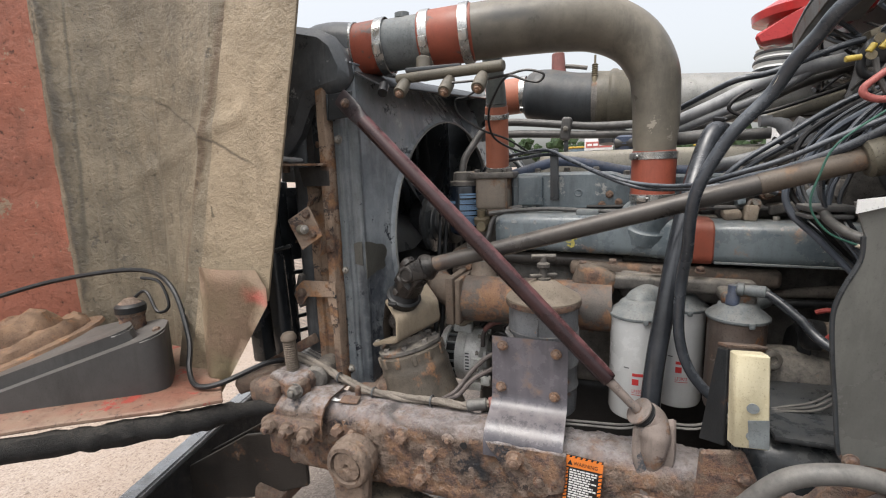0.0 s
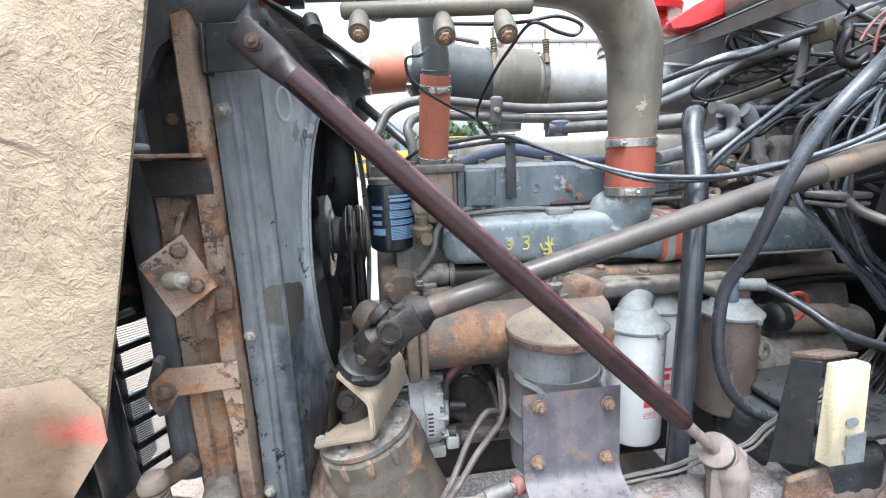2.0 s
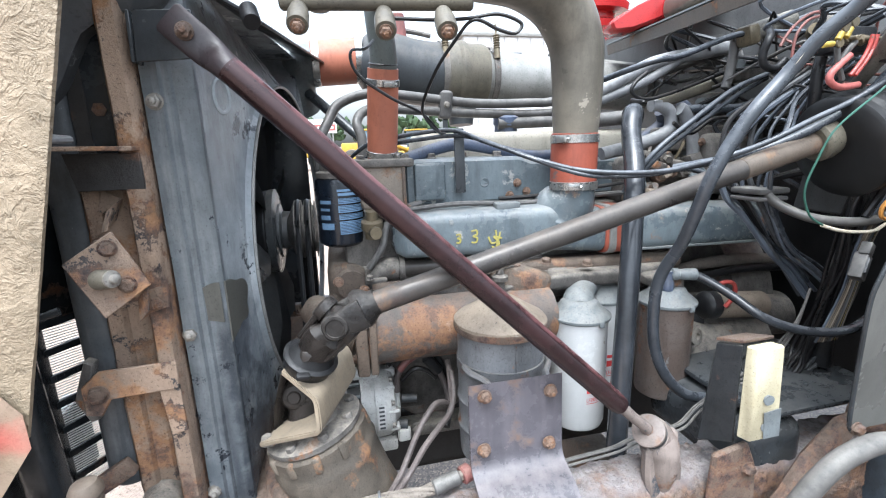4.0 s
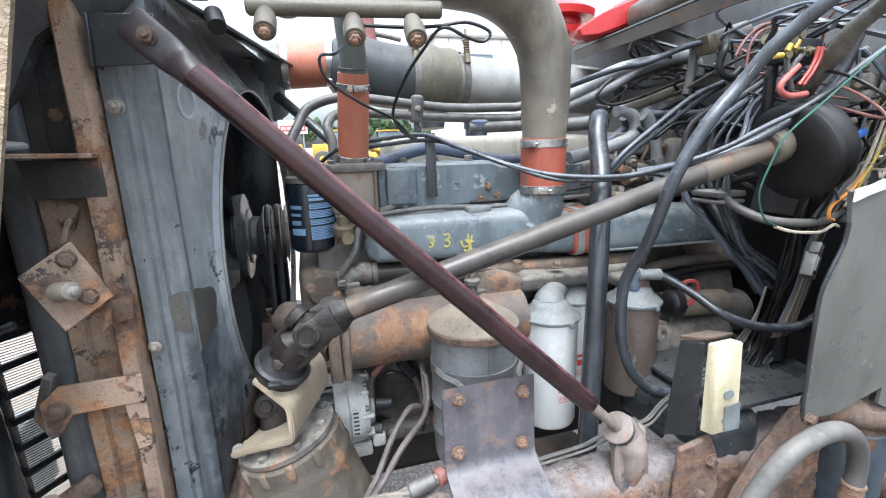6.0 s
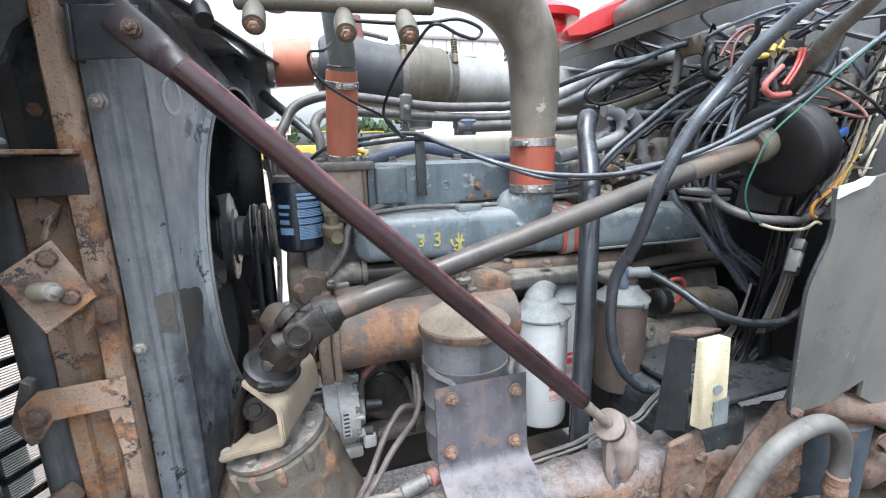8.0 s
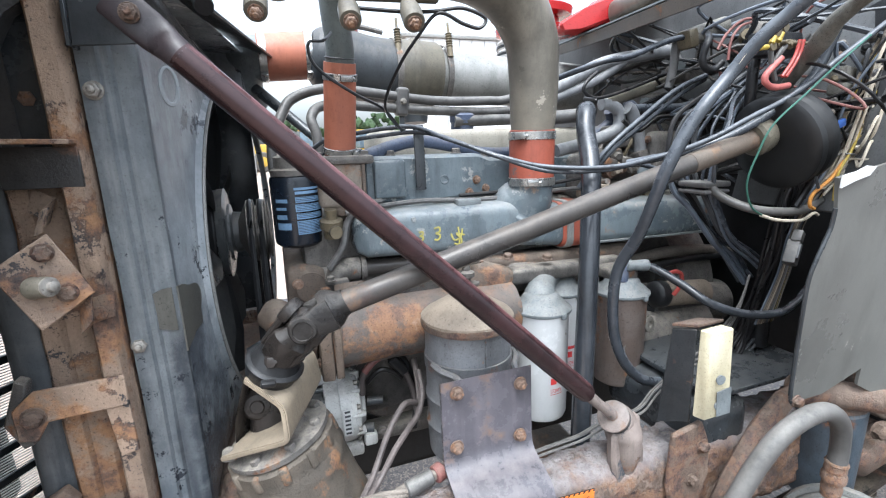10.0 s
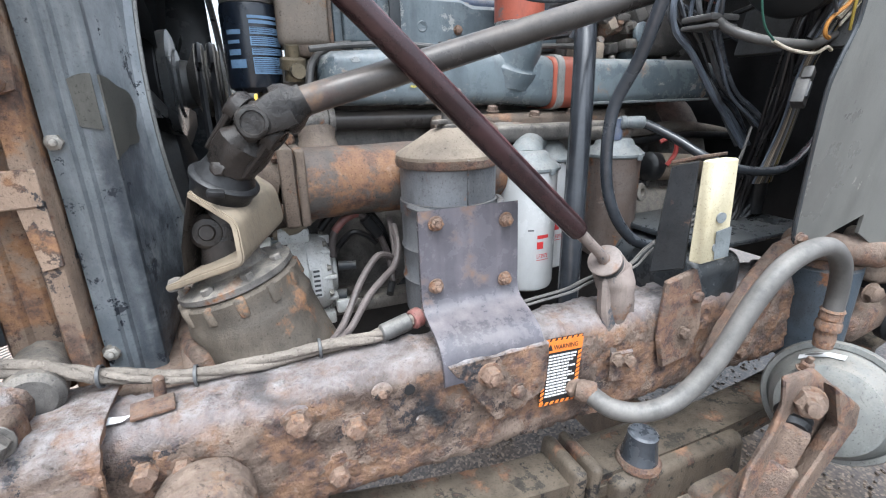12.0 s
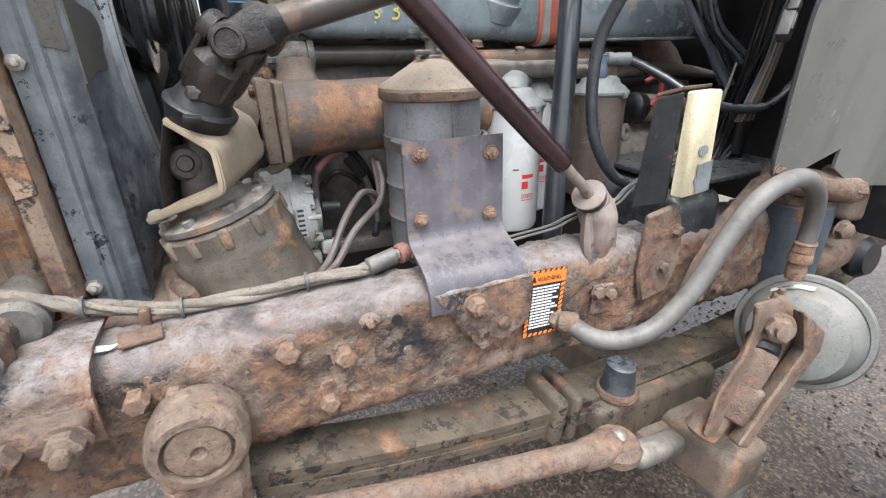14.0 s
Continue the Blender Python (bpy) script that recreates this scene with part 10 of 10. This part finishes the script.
    cable("yellow_wire", "yellow wire hanging from the breaker strip", [(0.544, 0.95, 1.567), (0.528, 0.95, 1.500), (0.503, 0.955, 1.445), (0.510, 0.96, 1.392)], 0.0026, WIREYELLOW)
    # clutter over the firewall
    mats = (WIREBLACK, WIREBLACK, HOSE, LINE, HOSE2, HOSE, WIREBLACK, WIREPINK)
    for k in range(30):
        y0, z0 = rng.uniform(1.05, 1.75), rng.uniform(1.50, 1.80)
        pts = [(0.62, y0, z0)]
        for i in range(4):
            pts.append((rng.uniform(0.42, 0.60), y0 + rng.uniform(-0.22, 0.10) - 0.05 * i, z0 + rng.uniform(-0.08, 0.08)))
        pts.append((0.60, y0 - rng.uniform(0.15, 0.4), z0 + rng.uniform(-0.2, 0.0)))
        m_ = rng.choice(mats)
        cable("wire", "loose dark wire looping over the firewall", pts, 0.0026 if m_ is WIREPINK else rng.choice((0.003, 0.004, 0.006)), m_, group="loose firewall wires")
    for label, r_, m_, pts in (
            ("pale blue-grey bent heater hose on the firewall", 0.0165, PALEHOSE, [(0.285, 1.40, 1.614), (0.316, 1.40, 1.613), (0.344, 1.40, 1.591), (0.342, 1.40, 1.553), (0.301, 1.40, 1.532), (0.236, 1.40, 1.515), (0.152, 1.40, 1.498)]),
            ("pale blue-grey bent heater hose on the firewall", 0.0165, PALEHOSE, [(0.353, 1.38, 1.603), (0.366, 1.38, 1.596), (0.380, 1.38, 1.571), (0.401, 1.38, 1.516), (0.410, 1.38, 1.436)]),
            ("tan heater pipe on the firewall", 0.015, BRONZE, [(0.300, 1.40, 1.617), (0.400, 1.40, 1.645), (0.484, 1.40, 1.670), (0.548, 1.40, 1.683)]),
            ("pale dusty heater tube crossing to the firewall", 0.0175, PALEHOSE, [(0.09, 1.475, 1.622), (0.13, 1.465, 1.638), (0.187, 1.450, 1.662), (0.320, 1.450, 1.721), (0.467, 1.450, 1.749), (0.577, 1.450, 1.768)]),
            ("pale dusty heater tube crossing to the firewall", 0.013, PALEHOSE, [(0.09, 1.475, 1.598), (0.13, 1.465, 1.613), (0.188, 1.450, 1.637), (0.302, 1.450, 1.679), (0.403, 1.450, 1.735)]),
            ("dark hose below the cowl", 0.007, HOSE, [(0.10, 1.43, 1.655), (0.15, 1.37, 1.678), (0.209, 1.300, 1.701), (0.281, 1.300, 1.713), (0.410, 1.300, 1.756), (0.528, 1.300, 1.774), (0.629, 1.300, 1.808)]),
            ("black looped cable on the firewall", 0.0045, WIREBLACK, [(0.26, 1.39, 1.69), (0.223, 1.380, 1.666), (0.215, 1.380, 1.643), (0.254, 1.380, 1.627), (0.332, 1.380, 1.643), (0.473, 1.380, 1.688), (0.580, 1.380, 1.714)]),
            ("blue-grey cable rising to the firewall", 0.0065, HOSE, [(0.16, 1.31, 1.41), (0.211, 1.280, 1.499), (0.313, 1.280, 1.573), (0.404, 1.280, 1.633), (0.480, 1.280, 1.664), (0.60, 1.28, 1.70)]),
            ("blue-grey cable rising to the firewall", 0.0055, HOSE, [(0.18, 1.32, 1.41), (0.229, 1.290, 1.491), (0.333, 1.290, 1.562), (0.434, 1.290, 1.626), (0.512, 1.290, 1.664)]),
            ("black hose loop on the firewall", 0.008, RUBBER, [(0.46, 1.25, 1.76), (0.410, 1.200, 1.735), (0.398, 1.200, 1.700), (0.405, 1.20, 1.678), (0.432, 1.200, 1.671), (0.458, 1.200, 1.689)]),
            ("faded red wire over the firewall", 0.0032, WIREPINK, [(0.440, 1.200, 1.715), (0.459, 1.200, 1.745), (0.493, 1.200, 1.773), (0.530, 1.200, 1.785), (0.571, 1.200, 1.773)]),
            ("faded red wire over the firewall", 0.003, WIREPINK, [(0.451, 1.180, 1.690), (0.456, 1.180, 1.734), (0.480, 1.180, 1.762), (0.516, 1.180, 1.773)]),
            ("faded red wire over the firewall", 0.003, WIREPINK, [(0.450, 1.200, 1.675), (0.477, 1.200, 1.625), (0.500, 1.200, 1.603), (0.526, 1.200, 1.566)]),
            ("grey drain hose on the firewall", 0.011, LINE, [(0.455, 1.330, 1.775), (0.450, 1.330, 1.747), (0.446, 1.330, 1.693), (0.436, 1.330, 1.646)]),
            ("black cable over the fuel pump", 0.005, WIREBLACK, [(0.298, 1.330, 1.568), (0.349, 1.330, 1.542), (0.407, 1.330, 1.574), (0.469, 1.330, 1.577)]),
            ("dark hose over the fuel pump", 0.011, HOSE, [(0.36, 1.385, 1.601), (0.408, 1.375, 1.602), (0.508, 1.350, 1.602), (0.560, 1.350, 1.623)])):
        cable("firewall_hose", label, pts, r_, m_, "hose", "firewall hoses", 10)
    for k, (y, z) in enumerate(((1.62, 1.76), (1.40, 1.70), (1.30, 1.60), (1.52, 1.62), (1.22, 1.74))):
        v = thing("valve_fitting", "dusty dark valve body with hose barbs on the firewall", "valve", (0.58, y, z), "firewall valves")
        part("body", rough_up(box(B(), (0.575, y, z), (0.13, 0.07, 0.05), 0.012, (0, 10 * k - 20, 15 * k), 3), 0.003, 30), CASTING, v)
        part("barb", lathe(B(), (0.53, y - 0.02, z), (-0.8, -0.6, 0.1), [(0, 0.014), (0.02, 0.014), (0.022, 0.018), (0.03, 0.012), (0.05, 0.012)], 12), (BRASS, CAPGREY)[k % 2], v)
        part("bolt", hexbolt(B(), (0.56, y - 0.03, z + 0.02), (-0.3, -1, 0), 0.009, 0.008), BOLTGREY, v)
    w = thing("washer_motor", "grey wiper motor tube under the cowl", "wiper motor", (0.51, 1.30, 1.75))
    part("tube", rough_up(cyl(B(), (0.462, 1.30, 1.763), (0.577, 1.30, 1.797), 0.021, 0.021, 22, 0.006), 0.0015, 40), DUSTLOOM, w)
    part("end_cap", rough_up(box(B(), (0.455, 1.30, 1.758), (0.03, 0.045, 0.045), 0.008, (0, -16, 0)), 0.001, 40), BRASS, w, "tarnished end cap")


wiring()


def rail_cables():
    """Three thin grey cables on the rail's top, behind the strut mount."""
    for k in range(3):
        y, z = 1.028 + 0.008 * k, 0.004 * (k % 2)
        cable("thin_cable", "thin dusty grey cable lying along the rail top", [(-0.18, y, 0.930 + z), (-0.092, y, 0.938 + z), (-0.017, y, 0.944 + z), (0.022, y, 0.955 + z), (0.075, y, 0.964 + z), (0.132, y, 0.970 + z), (0.19, y + 0.02, 0.988 + z), (0.28, y + 0.04, 1.012), (0.36, y + 0.05, 1.028 + 0.006 * k), (0.41, 1.06, 1.12 + 0.01 * k), (0.44, 1.06, 1.22)], 0.0026, GREYHOSE, "cable", "rail cables", 6)


rail_cables()


def fender_panel():
    p = thing("fender_panel", "flat grey painted fender panel with a torn tape edge", "fender panel", (0.7, 0.88, 1.0))
    poly = [(0.268, 0.845, 1.458), (0.286, 0.85, 1.41), (0.287, 0.85, 1.375), (0.272, 0.855, 1.33), (0.266, 0.86, 1.29), (0.274, 0.865, 1.22), (0.286, 0.868, 1.15), (0.300, 0.87, 1.065), (0.312, 0.87, 1.045), (0.40, 0.893, 1.04), (0.515, 0.889, 1.068), (0.518, 0.889, 1.03), (0.60, 0.887, 0.985), (0.75, 0.885, 0.965), (1.25, 0.88, 0.955), (1.25, 0.83, 1.60), (0.60, 0.835, 1.56), (0.40, 0.842, 1.475)]
    bm = B()
    vs = [bm.verts.new((x, 0.860 + 0.05 * min(0.18, max(-0.06, x - 0.33)) - 0.038 * max(0, (z - 1.04) / 0.42), z)) for x, y, z in poly]
    bmesh.ops.triangulate(bm, faces=[bm.faces.new(vs)])
    bmesh.ops.solidify(bm, geom=bm.faces[:], thickness=0.006)
    part("panel", bm, PANEL, p)
    part("edge_bead", tube(B(), [(0.284, 0.826, 1.41), (0.285, 0.829, 1.375), (0.270, 0.832, 1.33), (0.264, 0.836, 1.29), (0.272, 0.842, 1.22), (0.284, 0.849, 1.15), (0.298, 0.856, 1.065), (0.31, 0.858, 1.043)], 0.0035, 8), BLACKSTEEL, p)
    part("torn_tape", slab(B(), [(0.268, 0.8165, 1.443), (0.30, 0.8175, 1.452), (0.335, 0.8185, 1.459), (0.35, 0.819, 1.472), (0.327, 0.818, 1.474), (0.30, 0.817, 1.466), (0.268, 0.816, 1.462)], (0, -0.003, 0), 0), LABELWHITE, p, "torn white tape")
    part("edge_bolt", hexbolt(B(), (0.315, 0.855, 1.05), (0, -1, 0), 0.011, 0.01), RUST, p)
    u = thing("cab_corner_bracket", "rusty cast bracket under the fender panel", "bracket", (0.75, 0.95, 0.75))
    part("casting", rough_up(box(B(), (0.80, 0.95, 0.92), (0.16, 0.10, 0.12), 0.02, (0, 10, 0), 3), 0.006, 20), RUSTCAST, u)
    part("casting", rough_up(box(B(), (0.78, 0.96, 0.78), (0.22, 0.12, 0.08), 0.02, (0, -12, 0), 3), 0.006, 20), RUST, u)
    part("nut", rough_up(hexbolt(B(), (0.70, 0.90, 0.86), (-0.3, -1, 0), 0.022, 0.02), 0.002, 40), RUST, u)
    part("dark_boot", lathe(B(), (0.84, 0.92, 0.76), (0, -1, 0.1), [(0, 0.05), (0.02, 0.055), (0.04, 0.04)], 20), RUBBER, u)


fender_panel()


def cab_shell():
    """The cab behind the firewall and the far fender, which close the bay."""
    c = thing("cab", "red truck cab body behind the engine bay", "cab", (1.6, 1.6, 0.9))
    part("body", box(B(), (1.75, 1.58, 1.55), (1.7, 1.6, 1.2), 0.06, seg=3), REDPAINT, c)
    part("floor", box(B(), (1.7, 1.58, 0.93), (1.6, 1.5, 0.04), 0.01), RUBBER, c)


cab_shell()
